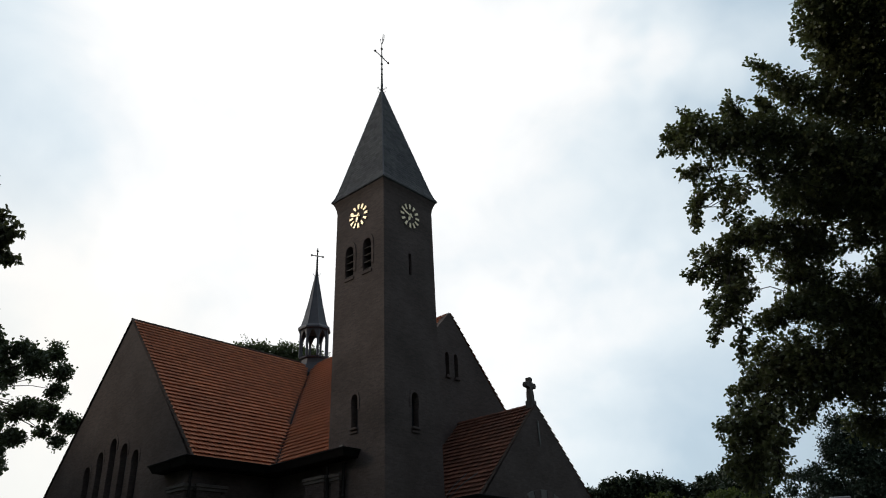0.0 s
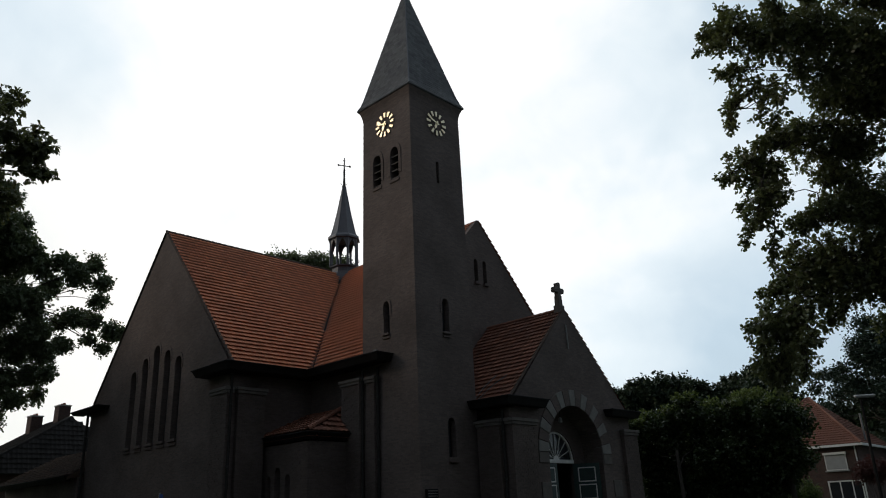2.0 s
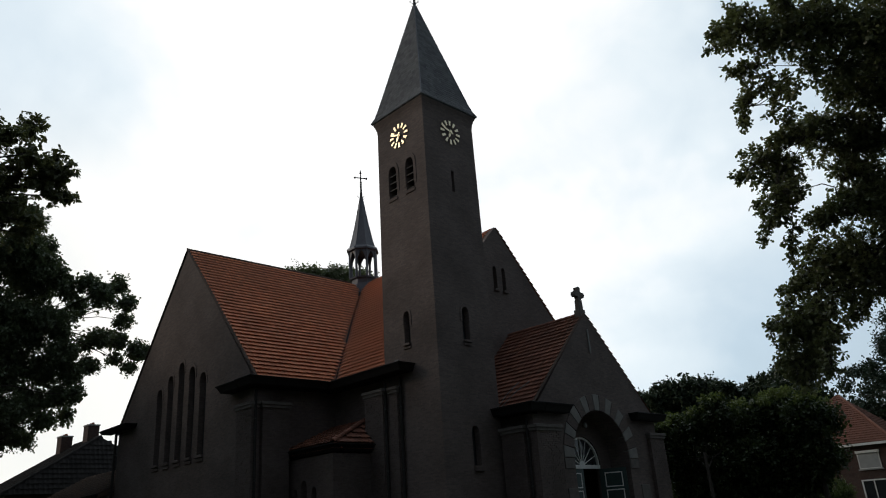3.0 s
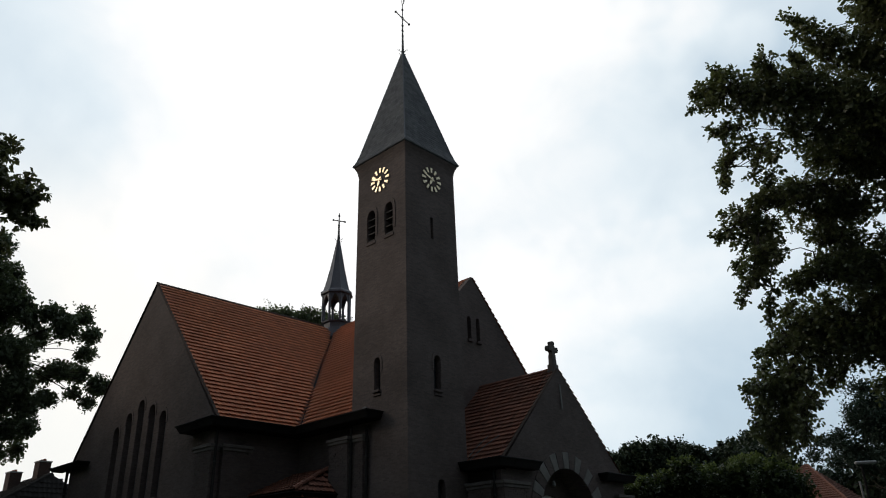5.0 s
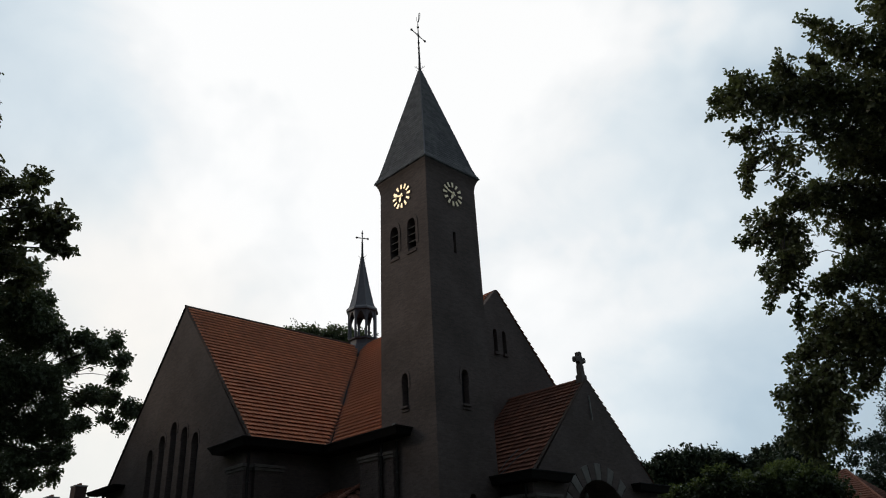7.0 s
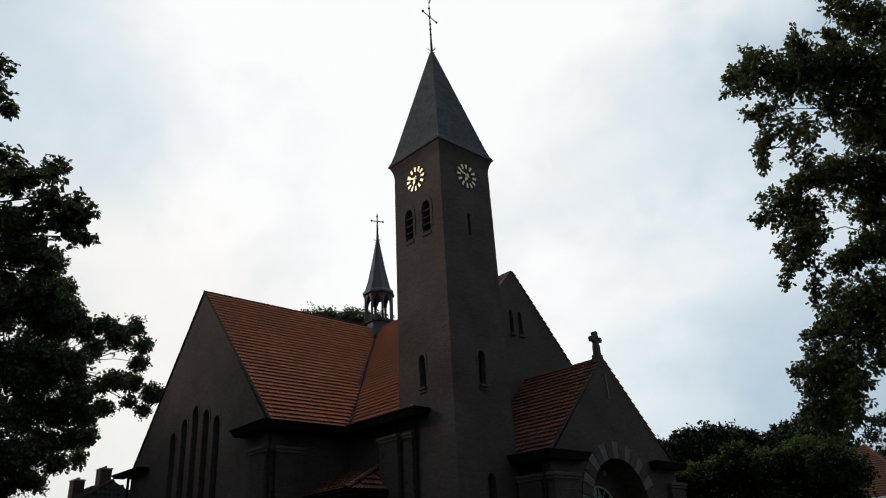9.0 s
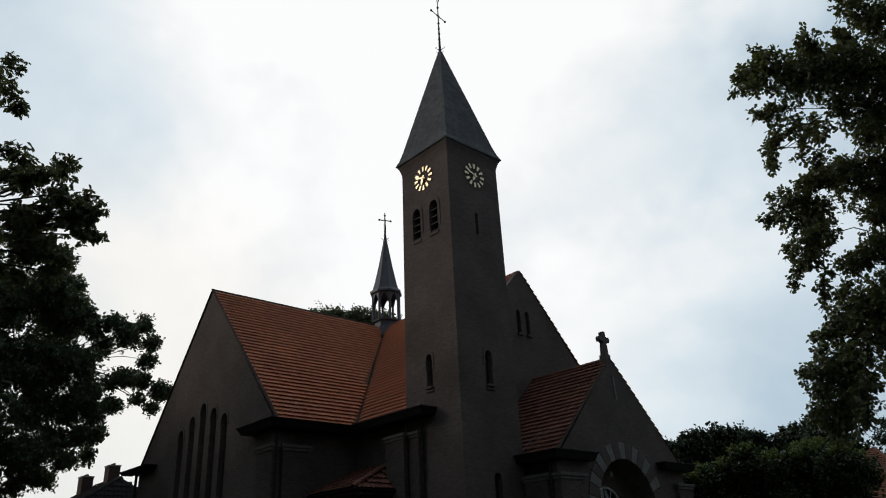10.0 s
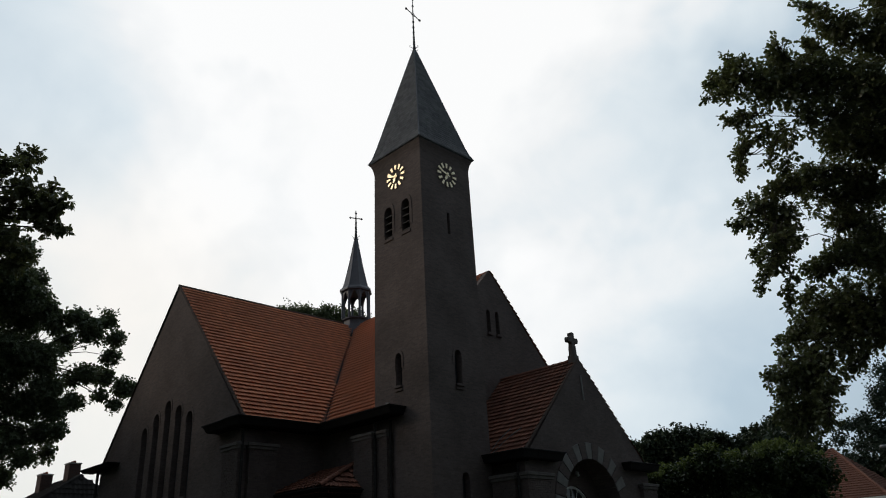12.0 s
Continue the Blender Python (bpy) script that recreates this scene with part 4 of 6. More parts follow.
# porch
RA, RO, ZS, YC = 1.98, 2.66, 3.72, 26.88
arch_in = [(YC - RA, 0), (YC + RA, 0)] + [(YC + RA * math.cos(t), ZS + RA * math.sin(t)) for t in (math.pi * k / 20 for k in range(21))]
bm = bmesh.new()
slab(bm, (XP, 0, 0), (0, 1, 0), (0, 0, 1), (-0.5, 0, 0), [(YP - HP + 0.1, 0), (YC - RA, 0)] + [p for p in arch_in[:1:-1]] + [(YC + RA, 0), (YP + HP + 0.3, 0), (YP + HP + 0.3, ZPE - 0.16), (YP + 0.08, ZP + 0.07), (YP, ZP + 0.07), (YP - HP + 0.1, ZPE - 0.05)])
part("porch_front_wall", bm, BRICK, church)
boxed("porch_side_wall", (XF, XP - 0.5, YP - HP + 0.15, YP - HP + 0.55, 0, ZPE), BRICK, church)
boxed("porch_side_wall", (XF, XP - 0.5, YP + HP - 0.25, YP + HP + 0.25, 0, ZPE), BRICK, church)
# striped arch of pale and dark stones
NV = 17
for k in range(NV):
    t0, t1 = math.pi * k / NV + 0.006, math.pi * (k + 1) / NV - 0.006
    bm = bmesh.new()
    pts = []
    for i in range(4):
        t = t0 + (t1 - t0) * i / 3
        pts.append((XP + 0.05, YC + RA * math.cos(t), ZS + RA * math.sin(t)))
    for i in range(3, -1, -1):
        t = t0 + (t1 - t0) * i / 3
        pts.append((XP + 0.05, YC + RO * math.cos(t), ZS + RO * math.sin(t)))
    prism(bm, pts, (-0.35, 0, 0))
    part("voussoir", bm, STONE if k % 2 == 0 else BRICK, church, bevel=0.012)
for y0, y1, z0, z1 in ((24.22, 24.87, 3.3, 3.70), (28.89, 29.54, 3.3, 3.70), (24.24, 24.87, 1.95, 2.56), (29.5, 30.16, 1.92, 2.62)):
    boxed("quoin_stone", (XP - 0.2, XP + 0.04, y0, y1, z0, z1), STONE_DARK, church, bevel=0.012)
# deep reveal with a barrel soffit
bm = bmesh.new()
N_ = 20
ins, outs = [], []
for k in range(N_ + 1):
    t = math.pi * k / N_
    ins.append((YC + (RA + 0.004) * math.cos(t), ZS + (RA + 0.004) * math.sin(t)))
    outs.append((YC + (RA + 0.25) * math.cos(t), ZS + (RA + 0.25) * math.sin(t)))
for k in range(N_):
    q = [ins[k], ins[k + 1], outs[k + 1], outs[k]]
    prism(bm, [(XP - 0.502, a, b) for a, b in q], (-0.75, 0, 0))
box(bm, XP - 1.25, XP - 0.502, YC - RA - 0.25, YC - RA - 0.004, 0, ZS)
box(bm, XP - 1.25, XP - 0.502, YC + RA + 0.004, YC + RA + 0.25, 0, ZS)
part("porch_reveal", bm, BRICK_BAND, church)
XD = XP - 0.98
DR, DZ, DC = 1.2, 3.52, 26.86
door_hole = [(DC - DR, 0.3)] + [(DC + DR, 0.3)] + [(DC + DR * math.cos(t), DZ + DR * math.sin(t)) for t in (math.pi * k / 16 for k in range(17))]
bm = bmesh.new()
slab(bm, (XD, 0, 0), (0, 1, 0), (0, 0, 1), (-0.25, 0, 0), [(YC - RA, 0), (YC + RA, 0)] + [(YC + RA * math.cos(t), ZS + RA * math.sin(t)) for t in (math.pi * k / 20 for k in range(21))], [door_hole])
part("porch_back_wall", bm, BRICK, church)
boxed("porch_floor", (XF, XP + 0.02, YC - RA, YC + RA, 0, 0.3), STONE_DARK, church)
for k in range(2):
    boxed("step", (XP + 0.02 + 0.32 * (1 - k), XP + 0.36 + 0.32 * (1 - k), YC - 2.4, YC + 2.4, 0, 0.15 * (k + 1) - 0.002 * k), STONE_DARK, church, bevel=0.012)
boxed("vestibule_back", (XF + 0.02, XF + 0.1, YC - 2.2, YC + 2.2, 0.3, 5.6), DARK, church)
# fanlight
fan_pts = [(DC + DR * math.cos(t), DZ + DR * math.sin(t)) for t in (math.pi * k / 16 for k in range(17))]
bm = bmesh.new()
prism(bm, [(XD - 0.14, a, b) for a, b in fan_pts], (-0.02, 0, 0))
fan = part("fanlight", bm, PANE, church, "half-round fanlight with white radiating glazing bars")
bm = bmesh.new()
for k in range(16):
    t0, t1 = math.pi * k / 16, math.pi * (k + 1) / 16
    q = [(DC + r_ * math.cos(t), DZ + r_ * math.sin(t)) for r_, t in ((DR, t0), (DR, t1), (DR - 0.09, t1), (DR - 0.09, t0))]
    prism(bm, [(XD - 0.06, a, b) for a, b in q], (-0.08, 0, 0))
part("frame", bm, WHITE, fan)
boxed("transom", (XD - 0.15, XD - 0.03, DC - DR, DC + DR, DZ - 0.13, DZ + 0.02), WHITE, fan)
for k in range(1, 8):
    t = math.pi * k / 8
    bm = bmesh.new()
    tube(bm, [(XD - 0.11, DC + 0.16 * math.cos(t), DZ + 0.16 * math.sin(t)), (XD - 0.11, DC + (DR - 0.05) * math.cos(t), DZ + (DR - 0.05) * math.sin(t))], 0.022, 4)
    part("glazing_bar", bm, WHITE, fan)
bm = bmesh.new()
prism(bm, [(XD - 0.08, DC + 0.2 * math.cos(t), DZ + 0.2 * math.sin(t)) for t in (math.pi * k / 8 for k in range(9))], (-0.05, 0, 0))
part("fan_hub", bm, WHITE, fan)


def door_leaf(hinge_y, turn, side):
    """A tall green leaf hung on its outer edge with four white-lined panels."""
    leaf = new("door_leaf", None)
    leaf.location = (XD - 0.1, hinge_y, 0.3)
    leaf.rotation_euler = (0, 0, turn)
    leaf.parent = church
    wd, ht = DR - 0.04, DZ - 0.13 - 0.32
    leaf_bm = bmesh.new()
    box(leaf_bm, -0.03, 0.03, 0, side * wd, 0.01, ht) if side > 0 else box(leaf_bm, -0.03, 0.03, side * wd, 0, 0.01, ht)
    body = part("door_leaf", leaf_bm, GREEN, church, "dark green door leaf with white-lined panels")
    body.location, body.rotation_euler = leaf.location, leaf.rotation_euler
    bpy.data.objects.remove(leaf)
    n = 4
    for k in range(n):
        z0 = 0.16 + (ht - 0.22) * k / n
        z1 = z0 + (ht - 0.22) / n - 0.10
        a, b = sorted((side * 0.22, side * (wd - 0.18)))
        for face in (-1, 1):
            x0, x1 = (0.03, 0.045) if face > 0 else (-0.045, -0.03)
            bm = bmesh.new()
            for q in ((a, a + 0.045, z0, z1), (b - 0.045, b, z0, z1), (a + 0.045, b - 0.045, z0, z0 + 0.045), (a + 0.045, b - 0.045, z1 - 0.045, z1)):
                box(bm, x0, x1, *q)
            part("panel_moulding", bm, WHITE, body, "white panel moulding")
    bm = bmesh.new()
    ball(bm, (0.08, side * (wd - 0.08), 1.05), 0.035)
    tube(bm, [(0.0, side * (wd - 0.08), 1.05), (0.08, side * (wd - 0.08), 1.05)], 0.014, 6)
    part("door_knob", bm, IRON, body)
    return body


door_leaf(DC - DR + 0.02, 0.0, 1)
door_leaf(DC + DR - 0.02, radians(90 + 27), -1)

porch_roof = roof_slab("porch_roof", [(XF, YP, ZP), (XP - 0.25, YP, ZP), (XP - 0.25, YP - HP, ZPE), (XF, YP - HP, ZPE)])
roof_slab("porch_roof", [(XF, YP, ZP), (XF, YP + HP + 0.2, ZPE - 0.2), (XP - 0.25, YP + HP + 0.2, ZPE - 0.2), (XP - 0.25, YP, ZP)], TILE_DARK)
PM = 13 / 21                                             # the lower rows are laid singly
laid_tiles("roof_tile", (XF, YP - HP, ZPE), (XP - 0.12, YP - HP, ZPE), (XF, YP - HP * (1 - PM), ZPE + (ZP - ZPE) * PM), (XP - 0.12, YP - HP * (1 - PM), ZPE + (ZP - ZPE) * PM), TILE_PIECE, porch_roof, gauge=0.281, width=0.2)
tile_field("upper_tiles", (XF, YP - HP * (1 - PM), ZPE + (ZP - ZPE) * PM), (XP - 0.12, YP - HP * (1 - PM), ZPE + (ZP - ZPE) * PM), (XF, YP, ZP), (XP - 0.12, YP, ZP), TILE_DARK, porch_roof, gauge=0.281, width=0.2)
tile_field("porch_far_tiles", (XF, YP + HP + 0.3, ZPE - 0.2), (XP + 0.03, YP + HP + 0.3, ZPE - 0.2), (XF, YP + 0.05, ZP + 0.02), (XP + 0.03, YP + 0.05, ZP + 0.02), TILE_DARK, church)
ridge_tiles("ridge_tiles", (XP - 0.1, YP, ZP + 0.02), (XF, YP, ZP + 0.02), TILE_DARK, church)
ridge_tiles("verge_tiles", (XP - 0.05, YP - HP, ZPE + 0.03), (XP - 0.05, YP, ZP + 0.03), TILE_BROWN, church, step=0.28, radius=0.07)
box_gutter("porch_gutter", (-20.1, -17.85, 21.95, 22.9, 5.46, 5.76), (0, 0.12, 0.12, 0))
box_gutter("porch_gutter", (-18.35, -17.85, 22.9, 24.6, 5.46, 5.76), (0, 0.12, 0, 0.12))
box_gutter("porch_gutter", (-18.6, -17.85, 29.35, 31.85, 5.42, 5.70), (0, 0.12, 0.12, 0.12))
pilaster((-18.45, -18.15, 22.45, 23.95), 4.95)
pilaster((-19.80, -18.66, 22.25, 22.85), 4.95)
boxed("corner_pier", (-18.7, -18.3, 22.5, 23.2, 0, 5.36), BRICK, church)
downpipe(-18.55, 22.38, 0.0, 5.3)
pilaster((-18.75, -18.15, 30.55, 31.75), 4.85)
# small lantern hanging under the porch vault
bm = bmesh.new()
tube(bm, [(XP - 0.62, YC - 0.1, ZS + RA - 0.06), (XP - 0.62, YC - 0.1, ZS + RA - 0.42)], 0.012, 5)
lantern = part("porch_lantern", bm, IRON, church, "small hanging porch lantern with pale glass")
bm = bmesh.new()
lathe(bm, (XP - 0.62, YC - 0.1), [(ZS + RA - 0.66, 0.05), (ZS + RA - 0.62, 0.09), (ZS + RA - 0.46, 0.07), (ZS + RA - 0.42, 0.03)], 8)
part("glass_shade", bm, BLIND, lantern)
# gable cross of the porch
bm = bmesh.new()
x0, x1 = XP - 0.32, XP - 0.06
yc = YP - 0.02
box(bm, x0 - 0.04, x1 + 0.04, yc - 0.20, yc + 0.20, ZP - 0.15, ZP + 0.26)
prism(bm, [(x0, yc - 0.15, ZP + 0.26), (x0, yc + 0.15, ZP + 0.26), (x0, yc + 0.12, ZP + 0.72), (x0, yc - 0.12, ZP + 0.72)], (x1 - x0, 0, 0))
gc = part("gable_cross", bm, STONE_DARK, church, "weathered stone gable cross", bevel=0.02)
bm = bmesh.new()
zc = ZP + 0.98
pts = []
for k in range(4):
    a = k * math.pi / 2
    for r_, d in ((0.19, -0.60), (0.36, -0.34), (0.38, 0.0), (0.36, 0.34), (0.19, 0.60)):
        pts.append((x0 + 0.02, yc + r_ * math.cos(a + d), zc + r_ * math.sin(a + d)))
prism(bm, pts, (x1 - x0 - 0.04, 0, 0))
part("cross_head", bm, STONE_DARK, gc, bevel=0.015)
# long pale streak down the porch gable, built as a thin bar
bm = bmesh.new()
tube(bm, [(XP + 0.04, 26.95, 9.3), (XP + 0.05, 26.97, 8.2)], 0.032, 6)
part("gable_streak", bm, KERB, church)
# loose wires lying on the porch roof
bm = bmesh.new()
tube(bm, [(-20.0, 22.6, 5.85), (-19.4, 23.0, 6.45), (-18.9, 23.3, 6.8)], 0.018, 5)
tube(bm, [(-20.15, 22.5, 5.8), (-19.9, 22.9, 6.35), (-19.5, 23.3, 6.85)], 0.015, 5)
part("roof_wire", bm, ZINC, church)
# notice box on the tower foot
bm = bmesh.new()
box(bm, TX + TW0 - 0.02, TX + TW0 + 0.1, 19.42, 19.98, 1.75, 2.42)
nb = part("notice_box", bm, FASCIA, church, "small notice box with pale lines")
for k in range(3):
    boxed("text_bar", (TX + TW0 + 0.1, TX + TW0 + 0.108, 19.46, 19.94, 2.34 - 0.09 * k, 2.37 - 0.09 * k), STONE, nb)

# low sacristy beside the transept
bm = bmesh.new()
sx, sz_ = -44.45, 3.10
swin = [(sx - 0.62, 1.2), (sx + 0.62, 1.2)] + [(sx + 0.62 * math.cos(t), 2.48 + 0.62 * math.sin(t)) for t in (math.pi * k / 10 for k in range(11))]
slab(bm, (0, 15.0, 0), (1, 0, 0), (0, 0, 1), (0, 0.35, 0), [(-52.3, 0), (-41.0, 0), (-41.0, 4.1), (-52.3, 4.1)], [swin])
part("sacristy_wall", bm, BRICK, church)
bm = bmesh.new()
prism(bm, [(a, 15.06, b) for a, b in swin], (0, 0.02, 0))
sw = part("window", bm, LEADED, church, "round-headed window with white frame")
bm = bmesh.new()
for k in range(10):
    t0, t1 = math.pi * k / 10, math.pi * (k + 1) / 10
    prism(bm, [(sx + r_ * math.cos(t), 14.97, 2.48 + r_ * math.sin(t)) for r_, t in ((0.62, t0), (0.62, t1), (0.54, t1), (0.54, t0))], (0, 0.08, 0))
box(bm, sx - 0.62, sx - 0.54, 14.97, 15.05, 1.2, 2.48)
box(bm, sx + 0.54, sx + 0.62, 14.97, 15.05, 1.2, 2.48)
box(bm, sx - 0.54, sx + 0.54, 14.97, 15.05, 2.36, 2.46)
box(bm, sx - 0.54, sx + 0.54, 14.97, 15.05, 1.2, 1.28)
part("frame", bm, WHITE, sw)
# the overhanging trees' shade is put into this roof's dark tile colour
roof_slab("sacristy_roof", [(-52.5, 14.5, 4.15), (-41.0, 14.5, 4.15), (-41.0, 18.0, 6.0), (-52.5, 18.0, 6.0)], TILE_BROWN)
tile_field("sacristy_tiles", (-52.5, 14.5, 4.15), (-41.05, 14.5, 4.15), (-52.5, 18.0, 6.0), (-41.05, 18.0, 6.0), TILE_BROWN, church)
box_gutter("sacristy_gutter", (-52.6, -41.1, 14.35, 14.75, 3.95, 4.17))

# ---------------------------------------------------------------- trees
nprng = np.random.default_rng(11)


def blade_mesh(name, v, faces, mat, parent):
    """One mesh of many blades: v holds each blade's corners, faces the polygons of one blade."""
    m, n = v.shape[:2]
    sizes = np.array([len(f) for f in faces])
    idx = ((np.arange(m) * n)[:, None] + np.array([i for f in faces for i in f])[None, :]).reshape(-1)
    me = bpy.data.meshes.new(name)
    me.vertices.add(m * n)
    me.vertices.foreach_set("co", v.reshape(-1))
    me.loops.add(len(idx))
    me.loops.foreach_set("vertex_index", idx.astype(np.int32))
    me.polygons.add(m * len(faces))
    starts = (np.arange(m) * sizes.sum())[:, None] + np.concatenate([[0], np.cumsum(sizes)[:-1]])[None, :]
    me.polygons.foreach_set("loop_start", starts.reshape(-1).astype(np.int32))
    me.update(calc_edges=True)
    me.materials.append(mat)
    ob = new(name, me)
    if parent is not None:
        ob.parent = parent
    ob["kind"] = "stuff"
    return ob


def leaf_mesh(name, pos, dirs, size, mat, parent, style="oak", per=7, spread=0.22):
    """Many small folded leaves set in sprigs round the given points: each leaf is a pointed blade bent along its midrib."""
    n = len(pos)
    if style == "chestnut":
        # palmate leaf: leaflets radiate from one point and droop
        base = np.repeat(pos + nprng.normal(0, spread * 0.5, (n, 3)), per, axis=0)
        ax = dirs + nprng.normal(0, 0.5, (n, 3))
        ax[:, 2] -= 0.25
        ax /= np.linalg.norm(ax, axis=1)[:, None]
        side = np.cross(ax, nprng.normal(0, 1, (n, 3)) * 0.35 + np.array([0, 0, 1.0]))
        side /= np.linalg.norm(side, axis=1)[:, None] + 1e-9
        ang = np.tile(np.linspace(-1.9, 1.9, per), n)
        A, S = np.repeat(ax, per, axis=0), np.repeat(side, per, axis=0)
        d = A * np.cos(ang)[:, None] + S * np.sin(ang)[:, None]
        d[:, 2] -= 0.42
        length = size * (1.0 - 0.25 * np.abs(ang) / 1.9) * nprng.uniform(0.8, 1.15, n * per)
        wide = 0.22
    elif style == "lobed":
        # rosette at a twig's end: leaves spread from one bud and hang a little
        base = np.repeat(pos, per, axis=0) + nprng.normal(0, spread, (n * per, 3))
        d = np.repeat(dirs, per, axis=0) * 0.45 + nprng.normal(0, 0.8, (n * per, 3))
        d[:, 2] -= 0.2
        length = size * nprng.uniform(0.6, 1.2, n * per)
        wide = 0.3
    else:
        base = np.repeat(pos, per, axis=0) + nprng.normal(0, spread, (n * per, 3))
        d = np.repeat(dirs, per, axis=0) * 0.6 + nprng.normal(0, 0.75, (n * per, 3))
        length = size * nprng.uniform(0.65, 1.25, n * per)
        wide = 0.34 if style == "oak" else 0.42
    d /= np.linalg.norm(d, axis=1)[:, None] + 1e-9
    ref = nprng.normal(0, 0.6, d.shape) + np.array([0, 0, 1.0])
    s = np.cross(d, ref)
    s /= np.linalg.norm(s, axis=1)[:, None] + 1e-9
    nn = np.cross(s, d)
    m = len(d)
    Lc = length[:, None]
    if style == "lobed":
        # wavy, blunt blade on a narrow foot: pairs of lobes along the midrib
        side_of = ((0.10, 0.05), (0.32, 0.26), (0.46, 0.17), (0.66, 0.36), (0.80, 0.22), (0.97, 0.15))
        v = np.empty((m, 12, 3))
        for i, (a, w) in enumerate(side_of):
            curl = nn * Lc * (0.05 - 0.16 * a * a)
            v[:, i] = base + d * Lc * a + s * Lc * w + curl
            v[:, 11 - i] = base + d * Lc * a - s * Lc * w + curl
        return blade_mesh(name, v, [[0, 1, 2, 9, 10, 11], [2, 3, 4, 5, 6, 7, 8, 9]], mat, parent)
    v = np.empty((m, 6, 3))
    v[:, 0] = base
    v[:, 1] = base + d * Lc * 0.38 + s * Lc * wide * 0.72 + nn * Lc * 0.06
    v[:, 2] = base + d * Lc * 0.72 + s * Lc * wide * 0.9 + nn * Lc * 0.04
    v[:, 3] = base + d * Lc - nn * Lc * 0.10
    v[:, 4] = base + d * Lc * 0.72 - s * Lc * wide * 0.9 + nn * Lc * 0.04
    v[:, 5] = base + d * Lc * 0.38 - s * Lc * wide * 0.72 + nn * Lc * 0.06
    return blade_mesh(name, v, [[0, 1, 2, 3], [0, 3, 4, 5]], mat, parent)


def clump_points(clumps, density, sub, flat=0.9, loose=0.58):
    """Sprig places: every clump of the crown breaks up into smaller tufts, and each tuft into sprigs, so that the outline is ragged and light shows between."""
    P, D = [], []
    for x, y, z, r in clumps:
        n = 3 + int(density * (r / (sub * 3)) ** 2)
        d = nprng.normal(0, 1, (n, 3))
        d /= np.linalg.norm(d, axis=1)[:, None]
        c = d * ((r - 0.55 * sub) * nprng.uniform(0.02, 1.0, n) ** (1 / 2.6))[:, None] * np.array([1, 1, flat])
        c += np.array([x, y, z])
        s = sub * nprng.uniform(0.55, 1.25, n)
        k = 9
        q = np.clip(nprng.normal(0, loose, (n, k, 3)), -2.1 * loose, 2.1 * loose) * s[:, None, None] + c[:, None, :]
        q[:, :, 2] -= 0.10 * sub
        P.append(q.reshape(-1, 3))
        D.append(np.repeat(d, k, axis=0) * 0.8 + nprng.normal(0, 0.4, (n * k, 3)) + np.array([0, 0, -0.25]))
    return np.concatenate(P), np.concatenate(D)


def inner_points(clumps, step, core=7):
    """Places for the larger, shaded leaves deep inside the crown."""
    P = []
    for x, y, z, r in clumps:
        n = int(2 + core * (r / step) ** 2)
        d = nprng.normal(0, 1, (n, 3))
        d /= np.linalg.norm(d, axis=1)[:, None]
        P.append(np.array([x, y, z]) + d * (0.62 * r * nprng.uniform(0, 1, n) ** 0.4)[:, None])
    P = np.concatenate(P)
    return P, nprng.normal(0, 1, P.shape)


def wobble(a, b, n, amount, r):
    """A crooked line from a to b."""
    a, b = Vector(a), Vector(b)
    pts = [a]
    for i in range(1, n):
        t = i / n
        pts.append(a.lerp(b, t) + Vector((r.uniform(-1, 1), r.uniform(-1, 1), r.uniform(-0.4, 0.9))) * amount * (1 - abs(2 * t - 1) * 0.5))
    return pts + [b]


